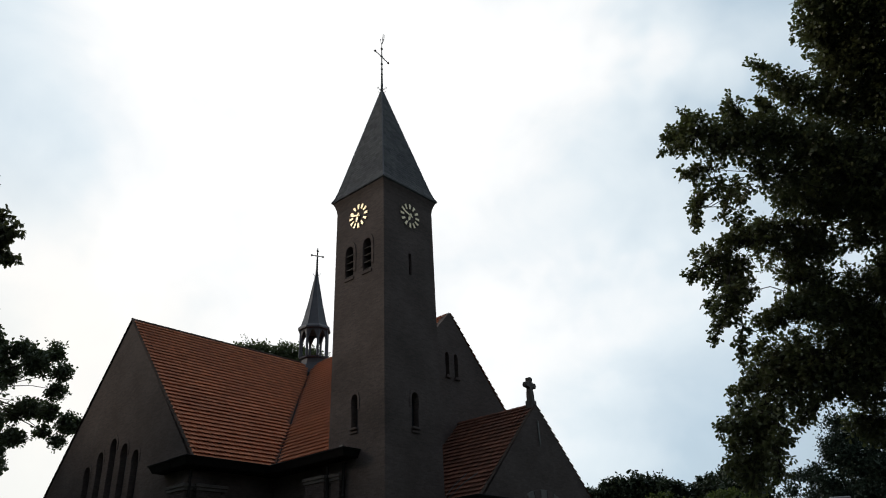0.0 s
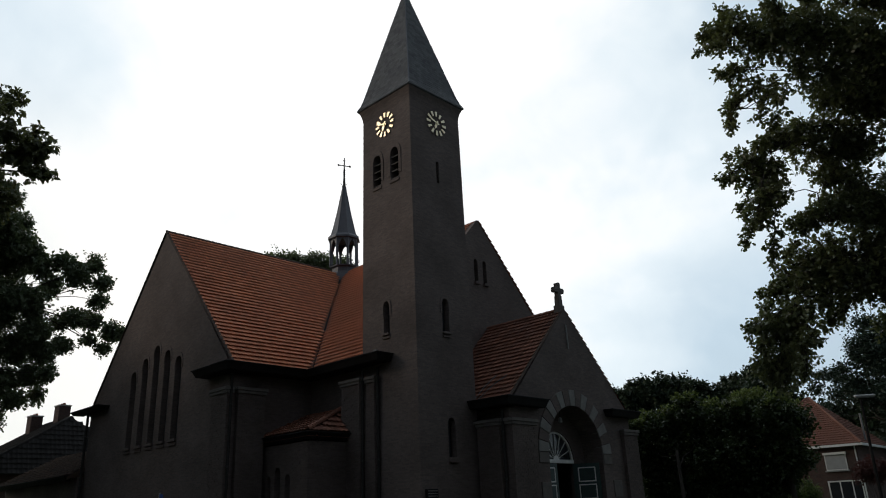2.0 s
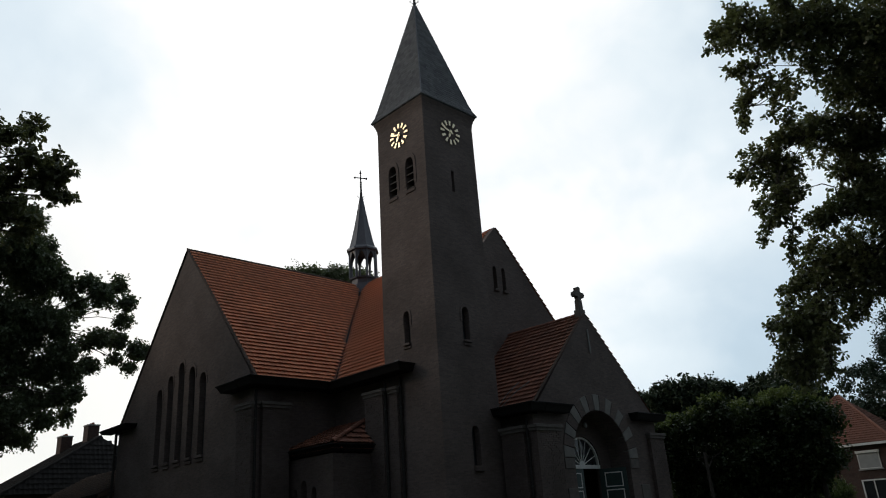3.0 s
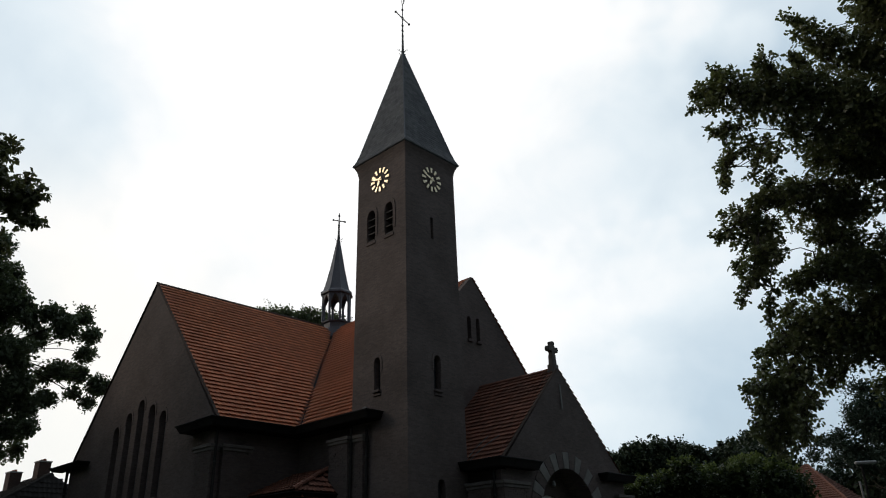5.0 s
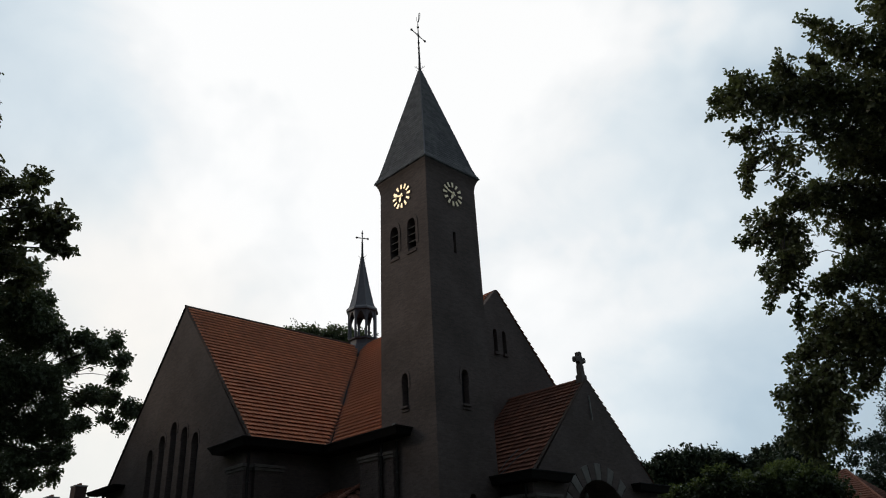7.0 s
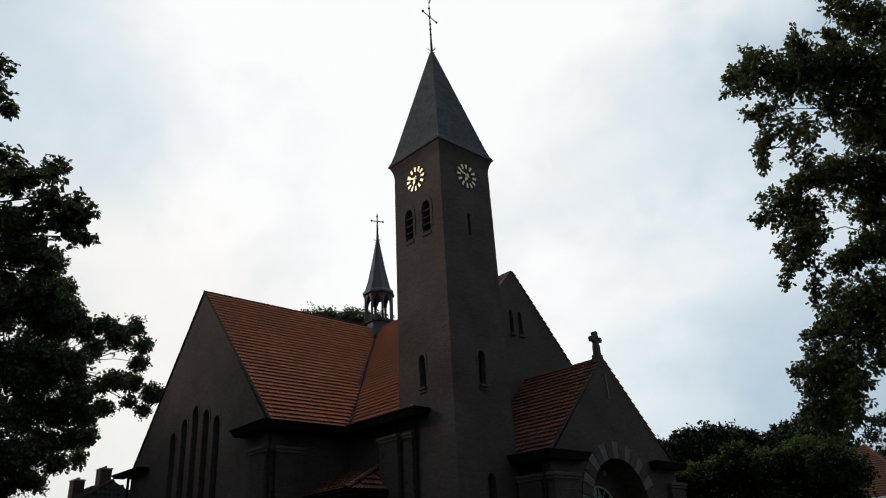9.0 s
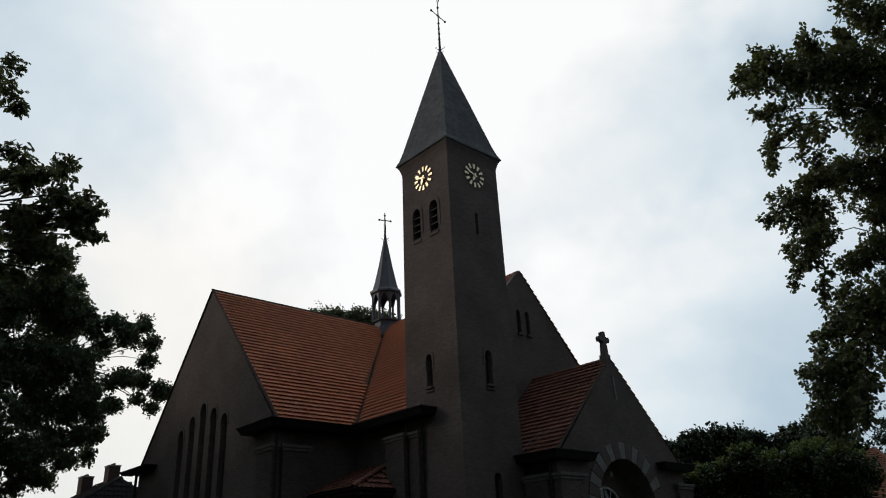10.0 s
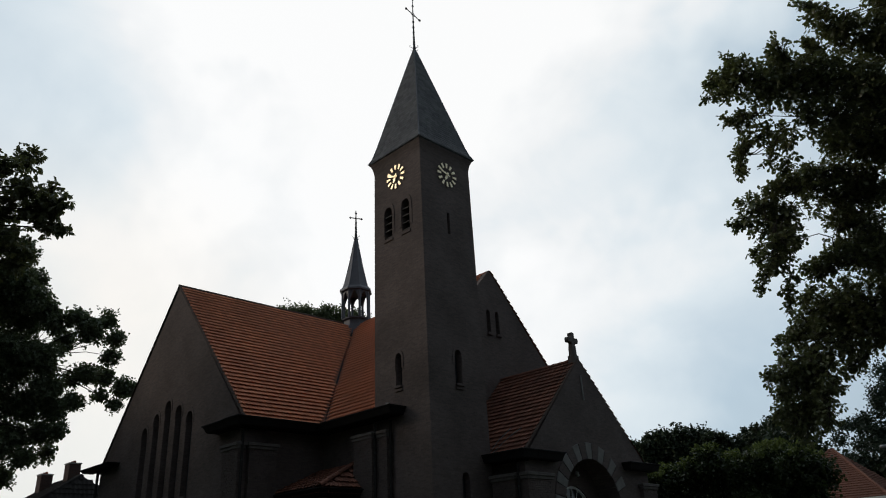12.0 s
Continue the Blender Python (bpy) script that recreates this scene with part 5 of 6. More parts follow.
def tree(name, label, foot, fork, clumps, leaf, leaf_mat, trunk_r, density, sub, style="oak", per=7, spread=0.22, twigs=3, group="", category="tree", loose=0.58, core=7):
    """A tree: a tapered trunk to its fork, crooked limbs out to every clump, twigs within, and a crown of single leaves."""
    r = random.Random(len(clumps) * 7 + int(abs(foot[0]) * 10))
    t = thing(name, label, category, group=group)
    bm = bmesh.new()
    path = wobble(foot, fork, 5, trunk_r * 0.35, r)
    tube(bm, path, [trunk_r * (1.35, 1.02, 0.95, 0.88, 0.82, 0.75)[i] for i in range(6)], 10)
    part("trunk", bm, BARK, t)
    top = Vector(fork)
    order = sorted(clumps, key=lambda q: -q[3])
    main = order[:max(5, len(order) // 5)]
    for x, y, z, cr in main:
        bm = bmesh.new()
        c = Vector((x, y, z))
        start = Vector(foot).lerp(top, r.uniform(0.72, 1.0))
        ln = (c - start).length
        w0 = min(trunk_r * 0.5, 0.010 + ln * 0.0075)
        limb = wobble(start, c, 5, ln * 0.07, r)
        tube(bm, limb, [w0 * (1 - 0.14 * i) for i in range(6)], 6)
        part("limb", bm, BARK, t)
    for x, y, z, cr in order[len(main):]:
        # smaller boughs grow out of the nearest limb
        c = Vector((x, y, z))
        s = min((Vector(q[:3]) for q in main), key=lambda q: (q - c).length + 0.6 * max(0, q.z - c.z))
        ln = (c - s).length
        w0 = 0.008 + ln * 0.007
        bm = bmesh.new()
        tube(bm, wobble(s, c, 4, ln * 0.10, r), [w0 * (1 - 0.17 * i) for i in range(5)], 5)
        for k in range(twigs):
            d = Vector((r.gauss(0, 1), r.gauss(0, 1), r.gauss(0, 0.7))).normalized() * cr * r.uniform(0.6, 0.95)
            tube(bm, wobble(c, c + d, 3, cr * 0.12, r), [w0 * 0.4, w0 * 0.3, w0 * 0.2, w0 * 0.08], 4)
        part("bough", bm, BARK, t)
    P, D = clump_points(clumps, density, sub, 0.6 if style == "chestnut" else 0.9, loose)
    leaf_mesh("crown", P, D, leaf, leaf_mat, t, style, per, spread)
    P, D = inner_points(clumps, sub, core)
    if style == "chestnut":
        leaf_mesh("inner_leaves", P, D, leaf, leaf_mat, t, style, per, sub * 0.8)
    else:
        leaf_mesh("inner_leaves", P, D, leaf * 1.5, leaf_mat, t, "oak", 4, sub * 0.4)
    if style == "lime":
        # paler leaves along the top of the crown stand in for light falling there
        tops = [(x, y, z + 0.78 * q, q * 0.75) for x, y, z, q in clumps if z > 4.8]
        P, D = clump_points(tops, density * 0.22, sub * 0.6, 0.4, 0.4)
        leaf_mesh("lit_top_leaves", P, D + np.array([0, 0, 0.6]), leaf * 0.85, LIME_TIP, t, "oak", 5, 0.05)
    return t


def bough_points(boughs, density, r):
    """Bud places along tapered boughs (foot x, y, z, reach; tip x, y, z, reach), with the twig's root on the bough for each."""
    P, D, roots = [], [], []
    for x0, y0, z0, r0, x1, y1, z1, r1 in boughs:
        a, b = np.array([x0, y0, z0]), np.array([x1, y1, z1])
        ln = np.linalg.norm(b - a)
        n = int(density * (0.86 + 0.52 * (r0 + r1)) * (ln * (r0 + r1) + 1.2 * (r0 * r0 + r1 * r1))) + 3
        t = r.uniform(-0.04, 1.05, n)
        reach = r0 + (r1 - r0) * np.clip(t, 0, 1)
        d = r.normal(0, 1, (n, 3))
        d /= np.linalg.norm(d, axis=1)[:, None]
        # twigs gather into tufts, so that light shows between them
        tuft = np.floor(t * max(2, ln / 0.32)).astype(int)
        lean = r.normal(0, 1, (tuft.max() - tuft.min() + 1, 3))[tuft - tuft.min()]
        d = d + 0.42 * lean
        d /= np.linalg.norm(d, axis=1)[:, None]
        axis = a + (b - a) * t[:, None]
        p = axis + d * (reach * r.uniform(0.02, 1.06, n) ** 0.5)[:, None]
        P.append(p)
        D.append(d * 0.8 + (b - a) / (ln + 1e-6) * 0.5)
        roots.append(axis + (p - axis) * 0.15 - (b - a) * 0.05)
    return np.concatenate(P), np.concatenate(D), np.concatenate(roots)


def twig_mesh(name, roots, tips, mat, parent, r0=0.007, r1=0.0025):
    """Thin three-sided twigs with a bend, all in one mesh."""
    m = len(roots)
    mid = (roots + tips) / 2 + nprng.normal(0, 0.03, (m, 3)) + np.array([0, 0, 0.03])
    u = np.cross(tips - roots, np.array([0.3, 0.2, 1.0]))
    u /= np.linalg.norm(u, axis=1)[:, None] + 1e-9
    w = np.cross(tips - roots, u)
    w /= np.linalg.norm(w, axis=1)[:, None] + 1e-9
    v = np.empty((m, 9, 3))
    for i, (c, rr) in enumerate(((roots, r0), (mid, (r0 + r1) / 2), (tips, r1))):
        for k in range(3):
            a = 2 * math.pi * k / 3
            v[:, 3 * i + k] = c + (u * math.cos(a) + w * math.sin(a)) * rr
    faces = [[3 * i + k, 3 * i + (k + 1) % 3, 3 * i + 3 + (k + 1) % 3, 3 * i + 3 + k] for i in range(2) for k in range(3)]
    return blade_mesh(name, v, faces, mat, parent)


# boughs of the oak: foot and reach of its leaves, tip and reach
OAK_UPPER = [
    (-1.43, 16.32, 9.34, 0.92, -2.82, 14.61, 10.26, 0.64),
    (-2.87, 14.87, 10.42, 0.68, -3.72, 14.02, 10.57, 0.6),
    (-3.68, 13.87, 10.48, 0.6, -4.31, 13.21, 10.54, 0.46),
    (-4.37, 13.39, 10.68, 0.41, -4.83, 13.15, 10.74, 0.18),
    (-4.21, 13.31, 10.95, 0.21, -4.37, 13.09, 11.1, 0.1),
    (-4.47, 12.98, 10.19, 0.2, -4.86, 12.82, 10.22, 0.09),
    (-3.35, 13.46, 10.67, 0.31, -3.38, 13.16, 10.94, 0.15),
    (-3.06, 14.63, 10.99, 0.38, -3.17, 14.28, 11.27, 0.22),
    (-4.22, 13.73, 9.88, 0.38, -4.72, 13.39, 9.79, 0.15),
    (-3.49, 14.4, 9.84, 0.47, -3.05, 14.89, 9.69, 0.5),
    (-4.24, 14.67, 10.05, 0.22, -4.26, 14.88, 9.76, 0.12),
]
OAK_SPRAY_A = [
    (-4.25, 13.92, 9.58, 0.23, -4.77, 13.93, 9.26, 0.31),
    (-4.86, 14.24, 9.42, 0.31, -5.11, 14.34, 9.08, 0.14),
    (-4.12, 14.08, 9.36, 0.18, -4.46, 14.2, 8.96, 0.12),
    (-4.03, 14.44, 9.1, 0.16, -4.34, 14.49, 8.83, 0.13),
    (-3.73, 13.91, 9.19, 0.15, -3.91, 13.96, 8.99, 0.13),
]
OAK_TOP = [
    (-2.53, 15.28, 11.35, 0.31, -2.77, 14.59, 11.96, 0.36),
    (-2.77, 14.81, 12.09, 0.28, -3.04, 14.33, 12.41, 0.15),
    (-2.36, 14.8, 11.84, 0.34, -2.73, 14.8, 11.59, 0.19),
    (-0.5, 16.03, 11.93, 1.18, -1.31, 15.26, 12.35, 0.79),
    (-1.31, 15.2, 12.31, 0.72, -1.83, 14.45, 12.79, 0.37),
    (-0.44, 14.63, 12.51, 0.77, -1.53, 13.72, 12.79, 0.33),
    (-0.83, 16.51, 11.16, 0.97, -2.03, 15.49, 11.66, 0.63),
    (-1.98, 15.68, 11.19, 0.37, -2.31, 15.35, 11.35, 0.28),
    (-1.6, 16.07, 10.44, 0.65, -2.66, 15.59, 10.29, 0.47),
    (-2.11, 15.27, 10.67, 0.22, -2.45, 15.23, 10.46, 0.19),
]
OAK_MIDDLE = [
    (-1.99, 16.92, 8.63, 0.37, -2.72, 16.40, 8.58, 0.28),
    (-2.12, 17.08, 7.59, 0.42, -2.90, 16.47, 7.77, 0.31),
    (-0.17, 15.18, 12.41, 1.00, -1.19, 14.40, 12.73, 0.49),
    (-0.51, 14.51, 13.28, 0.86, -1.44, 13.89, 13.34, 0.43),
    (-3.14, 17.60, 5.60, 0.42, -3.66, 17.07, 5.62, 0.25),
    (-1.4, 17.45, 9.96, 1.08, -2.96, 16.52, 9.81, 0.75),
    (-2.9, 16.17, 9.63, 0.7, -3.52, 15.68, 9.67, 0.47),
    (-1.17, 17.07, 10.42, 0.89, -2.06, 16.67, 10.21, 0.8),
    (-3.21, 17.04, 8.79, 0.52, -3.88, 16.58, 8.73, 0.65),
    (-3.82, 16.41, 8.72, 0.62, -4.36, 15.8, 9, 0.47),
    (-1.95, 18.07, 8.54, 0.51, -2.27, 18.05, 8.22, 0.45),
    (-3.19, 16.25, 9.07, 0.53, -4.06, 15.56, 9.08, 0.33),
]
OAK_SPRAY_B = [
    (-4.09, 14.8, 8.47, 0.41, -4.85, 14.63, 8.35, 0.36),
    (-4.76, 14.33, 8.18, 0.33, -5.36, 14.21, 7.96, 0.13),
    (-4.99, 14.67, 8.49, 0.17, -5.31, 14.54, 8.53, 0.09),
    (-4.33, 14.94, 8.2, 0.39, -5, 14.87, 7.88, 0.44),
    (-4.67, 14.29, 7.4, 0.42, -4.98, 14.38, 6.9, 0.3),
    (-4.96, 14.41, 6.96, 0.25, -5.23, 14.46, 6.55, 0.09),
    (-4.65, 14.62, 6.92, 0.23, -4.91, 14.8, 6.12, 0.1),
    (-5.28, 14.99, 7.6, 0.21, -5.44, 14.99, 7.45, 0.12),
    (-4.44, 14.66, 7.62, 0.3, -4.77, 14.71, 7.23, 0.3),
]
OAK_LOWER = [
    (-1.64, 17.09, 8.84, 0.66, -2.23, 16.58, 9.09, 0.57),
    (-1.99, 17.41, 7.92, 0.57, -2.28, 17.01, 8.02, 0.37),
    (-2.53, 17.56, 6.56, 0.85, -3.33, 17.04, 6.79, 0.71),
    (-2.32, 17.79, 7.07, 0.87, -3.66, 16.73, 7.39, 0.75),
    (-3.61, 16.44, 7.25, 0.71, -4.3, 16.04, 7, 0.46),
    (-3.95, 16.13, 7.84, 0.41, -3.51, 16.37, 7.98, 0.47),
    (-4.31, 16.1, 7.08, 0.38, -4.73, 15.76, 7.09, 0.19),
    (-2.62, 17.75, 6, 1.03, -4.05, 16.65, 6.25, 0.79),
    (-4.04, 16.89, 6.36, 0.75, -4.87, 16.28, 6.31, 0.52),
    (-4.85, 16.29, 6.31, 0.46, -5.3, 16.13, 5.81, 0.32),
    (-4.88, 16.38, 6.92, 0.25, -5.12, 16.33, 6.64, 0.17),
    (-5.21, 16.22, 6.09, 0.22, -5.56, 16.02, 5.85, 0.13),
    (-5.64, 16.24, 5.91, 0.12, -5.83, 16.09, 5.86, 0.07),
    (-3.07, 18.42, 4.99, 0.67, -3.67, 17.94, 5.22, 0.55),
    (-4.1, 17.57, 5.81, 0.4, -4.51, 17.42, 5.43, 0.26),
    (-4.43, 17.11, 5.36, 0.22, -4.82, 16.92, 5.08, 0.17),
    (-4.36, 16.43, 5.66, 0.4, -4.71, 16.18, 5.57, 0.4),
]
OAK_HANGING = [
    (-4.95, 15.86, 5.56, 0.5, -5.36, 15.84, 5.05, 0.58),
    (-5.41, 15.94, 5.01, 0.61, -5.51, 16.04, 4.34, 0.56),
    (-5.49, 15.98, 4.33, 0.53, -5.64, 16, 3.86, 0.4),
    (-5.51, 15.47, 5.08, 0.34, -5.88, 15.36, 4.93, 0.12),
    (-5.71, 15.64, 4.67, 0.29, -5.96, 15.63, 4.19, 0.16),
    (-4.69, 15.4, 4.85, 0.35, -4.95, 15.5, 3.86, 0.23),
    (-5.37, 15.72, 5.45, 0.16, -5.57, 15.65, 5.42, 0.09),
]
# the crown carried on out of view, added to shade the porch
oak_rest = [(3.4, 18.4, 11.0, 2.6), (5.2, 20.6, 12.6, 2.9), (3.0, 22.4, 11.5, 2.8), (2.0, 20.5, 15.4, 2.8), (5.0, 17.2, 14.2, 2.6), (6.6, 19.4, 9.4, 2.5), (5.0, 22.8, 8.6, 2.5), (4.2, 16.4, 8.0, 2.2), (7.4, 21.8, 13.0, 2.6)]


def bough_tree(name, label, foot, fork, limbs, leaf, leaf_mat, trunk_r, density, rest):
    """A broad tree: a tapered trunk, limbs out to each group of boughs, the boughs, their twigs and rosettes of leaves at the twigs' ends."""
    r, nr = random.Random(21), np.random.default_rng(21)
    t = thing(name, label, "tree")
    bm = bmesh.new()
    tube(bm, wobble(foot, fork, 5, trunk_r * 0.35, r), [trunk_r * q for q in (1.35, 1.02, 0.95, 0.88, 0.82, 0.75)], 12)
    part("trunk", bm, BARK, t)
    heavy = [Vector(q[:3]) for boughs in limbs for q in boughs if q[3] > 0.65]
    for boughs in limbs:
        end = Vector(max(boughs, key=lambda q: q[3])[:3])
        start = Vector(foot).lerp(Vector(fork), r.uniform(0.75, 1.0))
        if max(q[3] for q in boughs) < 0.65:          # sprays hang from the nearest thick bough
            start = min(heavy, key=lambda q: (q - end).length)
        thick = 1.0 if start.z < 7.5 and (start - Vector(fork)).length < 3 else 0.35
        bm = bmesh.new()
        tube(bm, wobble(start, end, 6, (end - start).length * 0.13, r), [thick * q for q in (0.08, 0.06, 0.045, 0.036, 0.028, 0.022, 0.018)], 8)
        part("limb", bm, BARK, t)
        for x0, y0, z0, r0, x1, y1, z1, r1 in boughs:
            a, b = Vector((x0, y0, z0)), Vector((x1, y1, z1))
            bm = bmesh.new()
            tube(bm, wobble(a, b, 4, (b - a).length * 0.07, r), [0.007 + 0.018 * r0 * (1 - 0.2 * i) for i in range(5)], 5)
            if (end - a).length > 0.3:
                tube(bm, wobble(end, a, 3, (end - a).length * 0.16, r), [0.010, 0.009, 0.008, 0.007], 5)
            part("bough", bm, BARK, t)
    P, D, R = bough_points([q for boughs in limbs for q in boughs], density, nr)
    leaf_mesh("crown", P, D, leaf, leaf_mat, t, "lobed", 6, 0.03)
    twig_mesh("twig_growth", R, P, BARK, t)
    P, D = clump_points(rest, 30, 0.5)
    leaf_mesh("outer_crown", P, D, leaf * 2.0, leaf_mat, t, "oak", 7, 0.2)
    return t


bough_tree("oak_tree", "large oak tree with dense dark green leaves and hanging sprays", (1.2, 19.5, 0), (0.2, 18.8, 7.0),
           (OAK_UPPER, OAK_SPRAY_A, OAK_TOP, OAK_MIDDLE, OAK_SPRAY_B, OAK_LOWER, OAK_HANGING), 0.101, OAK_LEAF, 0.42, 140, oak_rest)

chestnut = [(-21.48, 2.72, 16.26, 0.20), (-20.02, 2.62, 14.34, 0.22), (-20.31, 3.00, 14.20, 0.22), (-20.80, 2.30, 15.23, 0.48), (-21.39, 3.27, 13.35, 0.34),
        (-21.55, 3.71, 13.21, 0.27), (-21.08, 3.43, 12.42, 0.52), (-20.00, 3.84, 12.07, 0.44), (-20.56, 4.42, 12.71, 0.29), (-20.85, 4.60, 13.10, 0.19),
        (-19.56, 4.37, 11.53, 0.48), (-20.65, 5.22, 12.18, 0.26), (-19.97, 5.33, 11.48, 0.28), (-20.44, 5.29, 11.21, 0.25), (-20.67, 5.02, 11.49, 0.36),
        (-20.53, 5.59, 10.97, 0.18), (-20.34, 5.17, 10.78, 0.14), (-20.63, 4.16, 11.21, 0.50), (-20.03, 3.51, 10.78, 0.69), (-20.56, 3.90, 10.09, 0.61)]
chestnut += [(-19.72, 4.30, 10.06, 0.30), (-20.36, 4.72, 9.90, 0.31), (-20.49, 4.66, 9.59, 0.28), (-21.11, 3.98, 9.64, 0.53), (-20.58, 2.48, 12.04, 0.81),
        (-19.80, 2.67, 10.11, 0.84), (-20.77, 3.03, 9.30, 0.78)]
chestnut += [(-20.19, 3.57, 11.89, 0.53), (-20.18, 4.32, 11.61, 0.43), (-20.28, 4.79, 11.18, 0.39), (-20.7, 3.68, 10.76, 0.71), (-20.78, 4.34, 10.29, 0.6), (-20.08, 4.98, 11.51, 0.28)]
chestnut = [(x, y, z, r * (0.60 if z > 13.5 else 0.76)) for x, y, z, r in chestnut]
# bigger clumps beyond the view's left edge, added to shade the lower gable
chestnut += [(-22.0, 0.0, 7.0, 1.8), (-23.0, -1.5, 9.0, 2.2), (-20.5, -1.5, 6.2, 1.7), (-22.5, -3.0, 11.5, 2.4), (-23.5, 1.0, 5.5, 1.6), (-24.0, -2.5, 15.0, 2.6), (-25.5, -4.5, 9.0, 2.6), (-21.5, -4.5, 13.5, 2.6), (-26.5, -1.5, 12.5, 2.5), (-26.0, -5.0, 14.5, 2.6), (-24.5, -1.0, 7.0, 2.2)]
tree("chestnut_tree", "horse chestnut tree with large drooping hand-shaped leaves", (-22.0, 0.6, 0), (-21.8, 1.0, 6.5), chestnut, 0.205, CHESTNUT_LEAF, 0.36, 6.5, 0.27, style="chestnut", per=7, spread=0.1)

maple = [(-51.84, 9.82, 19.33, 2.15), (-53.55, 12.13, 20.74, 1.57), (-51.87, 13.05, 21.05, 0.97), (-51.61, 13.93, 19.49, 0.96), (-53.97, 13.26, 19.00, 2.02),
        (-51.43, 14.77, 18.38, 1.08), (-50.86, 16.05, 18.66, 0.78), (-50.55, 16.99, 17.92, 1.08), (-50.77, 17.97, 18.78, 0.70), (-49.08, 18.08, 17.12, 0.59),
        (-50.83, 18.59, 16.41, 0.61), (-53.20, 16.24, 17.65, 0.81), (-51.36, 17.27, 15.14, 0.78), (-52.31, 16.69, 14.87, 0.61), (-52.44, 18.83, 15.37, 0.80),
        (-51.56, 19.99, 14.52, 0.79), (-51.35, 19.45, 13.21, 0.43), (-51.95, 18.62, 13.83, 0.44), (-51.27, 20.49, 14.52, 0.35), (-50.98, 14.30, 15.61, 1.48)]
maple += [(-52.29, 12.92, 15.72, 2.15), (-52.18, 10.91, 15.40, 2.55), (-50.85, 14.88, 13.76, 1.26), (-51.54, 16.83, 13.17, 0.69), (-50.91, 15.45, 12.35, 0.84),
        (-52.46, 14.45, 12.90, 1.29), (-52.80, 12.51, 12.76, 1.93), (-49.95, 15.68, 10.93, 0.58), (-51.52, 15.15, 10.96, 0.84), (-51.74, 13.57, 10.52, 1.26),
        (-52.39, 15.94, 9.88, 0.51), (-50.37, 14.04, 9.14, 0.73), (-51.24, 11.96, 9.64, 1.64), (-52.38, 13.09, 8.49, 0.84), (-52.22, 11.90, 7.75, 0.67),
        (-52.80, 13.90, 8.23, 0.42), (-52.67, 7.94, 16.54, 3.42), (-51.98, 8.86, 10.87, 3.31), (-55.17, 7.45, 21.88, 2.75)]
maple = [(x, y, z, r * 1.0 + 0.10) for x, y, z, r in maple] + [(-50.61, 11.77, 22.50, 1.2), (-50.65, 11.58, 20.42, 1.6), (-50.34, 12.88, 19.39, 1.2), (-50.99, 10.00, 23.21, 1.6)] + [(-50.5, 7.0, 7.0, 2.6), (-51.0, 9.5, 6.0, 2.4), (-52.0, 4.5, 10.5, 3.2)]
tree("maple_tree", "tall broad-leaved tree with dark crown behind the church", (-53.5, 9.5, 0), (-53.2, 10.2, 8.5), maple, 0.19, MAPLE_LEAF, 0.5, 28, 0.40, style="lobed", per=7, spread=0.07, loose=0.5, core=16)

far = [(-70.47, 45.34, 29.6, 1.6), (-70.06, 47.42, 30.2, 1.5), (-69.38, 49.8, 30.3, 1.7), (-68.81, 51.92, 30.3, 1.6), (-66.18, 52.05, 29.0, 1.9), (-69.61, 48.78, 28.5, 2.3), (-69, 50, 25, 4.0), (-71, 46, 25, 3.5)]
far = [(x, y, z + 0.45, r) for x, y, z, r in far]
tree("poplar_tree", "tall tree crown rising behind the church roof", (-69, 49, 0), (-69, 49, 18), far, 0.30, POPLAR_LEAF, 0.5, 34, 0.6, style="lobed", per=6, spread=0.14, loose=0.6)

wood = [(-52.9, 89.31, 14.94, 2.02), (-50.94, 91.36, 15.64, 2.45), (-48.98, 93.33, 15.94, 2.63), (-47.02, 95.23, 15.85, 2.65), (-44.22, 94.35, 14.99, 2.27), (-42.37, 96.07, 14.14, 2.29),
        (-40.27, 97.84, 15.15, 2.89), (-36.55, 97.15, 15.31, 3.24), (-52.03, 92.58, 12.75, 4.13), (-45.31, 93.83, 11.32, 4.04),
        (-39.24, 97.39, 10.88, 4.89)]
fill = [(-60 + 5.2 * k + rnd.uniform(-1, 1), 92 + 1.1 * k + rnd.uniform(-1, 3), 4.0 + 4.5 * (k % 2) + rnd.uniform(-1, 1), 4.4) for k in range(6)]
fill += [(-52 + 2.4 * k, 72 + 0.9 * k + rnd.uniform(-1, 1), 1.6 + rnd.uniform(-0.5, 0.8), 2.0) for k in range(9)]
fill += [(-31.5, 81.5, 12.8, 2.0), (-29.5, 82.3, 12.3, 1.8), (-28.1, 82.9, 11.1, 1.6), (-26.5, 83.6, 9.9, 1.8), (-24.9, 84.2, 9.2, 2.0), (-23.2, 84.7, 9.0, 2.3)]
fill += [(-20.6, 83.4, 10.1, 2.6), (-18.5, 83.9, 10.9, 3.2), (-16.2, 84.4, 11.3, 3.6), (-20.1, 83.5, 6.7, 3.2), (-17.6, 84.1, 7.2, 3.6), (-15.4, 84.6, 7.6, 3.8), (-19.6, 83.7, 4.0, 3.2), (-17.0, 84.2, 3.7, 3.4), (-13.2, 84.9, 10.2, 4.2), (-13.7, 84.8, 5.4, 4.2)]
around = []
for k in range(110):
    a = radians(95 + 2.14 * k)            # an unseen belt of trees behind the viewer, added to dim the lower walls
    d = 32 + rnd.uniform(-3, 5)
    around.append((-d * math.sin(a), d * math.cos(a), rnd.uniform(2.5, 16), rnd.uniform(3.6, 5.2)))
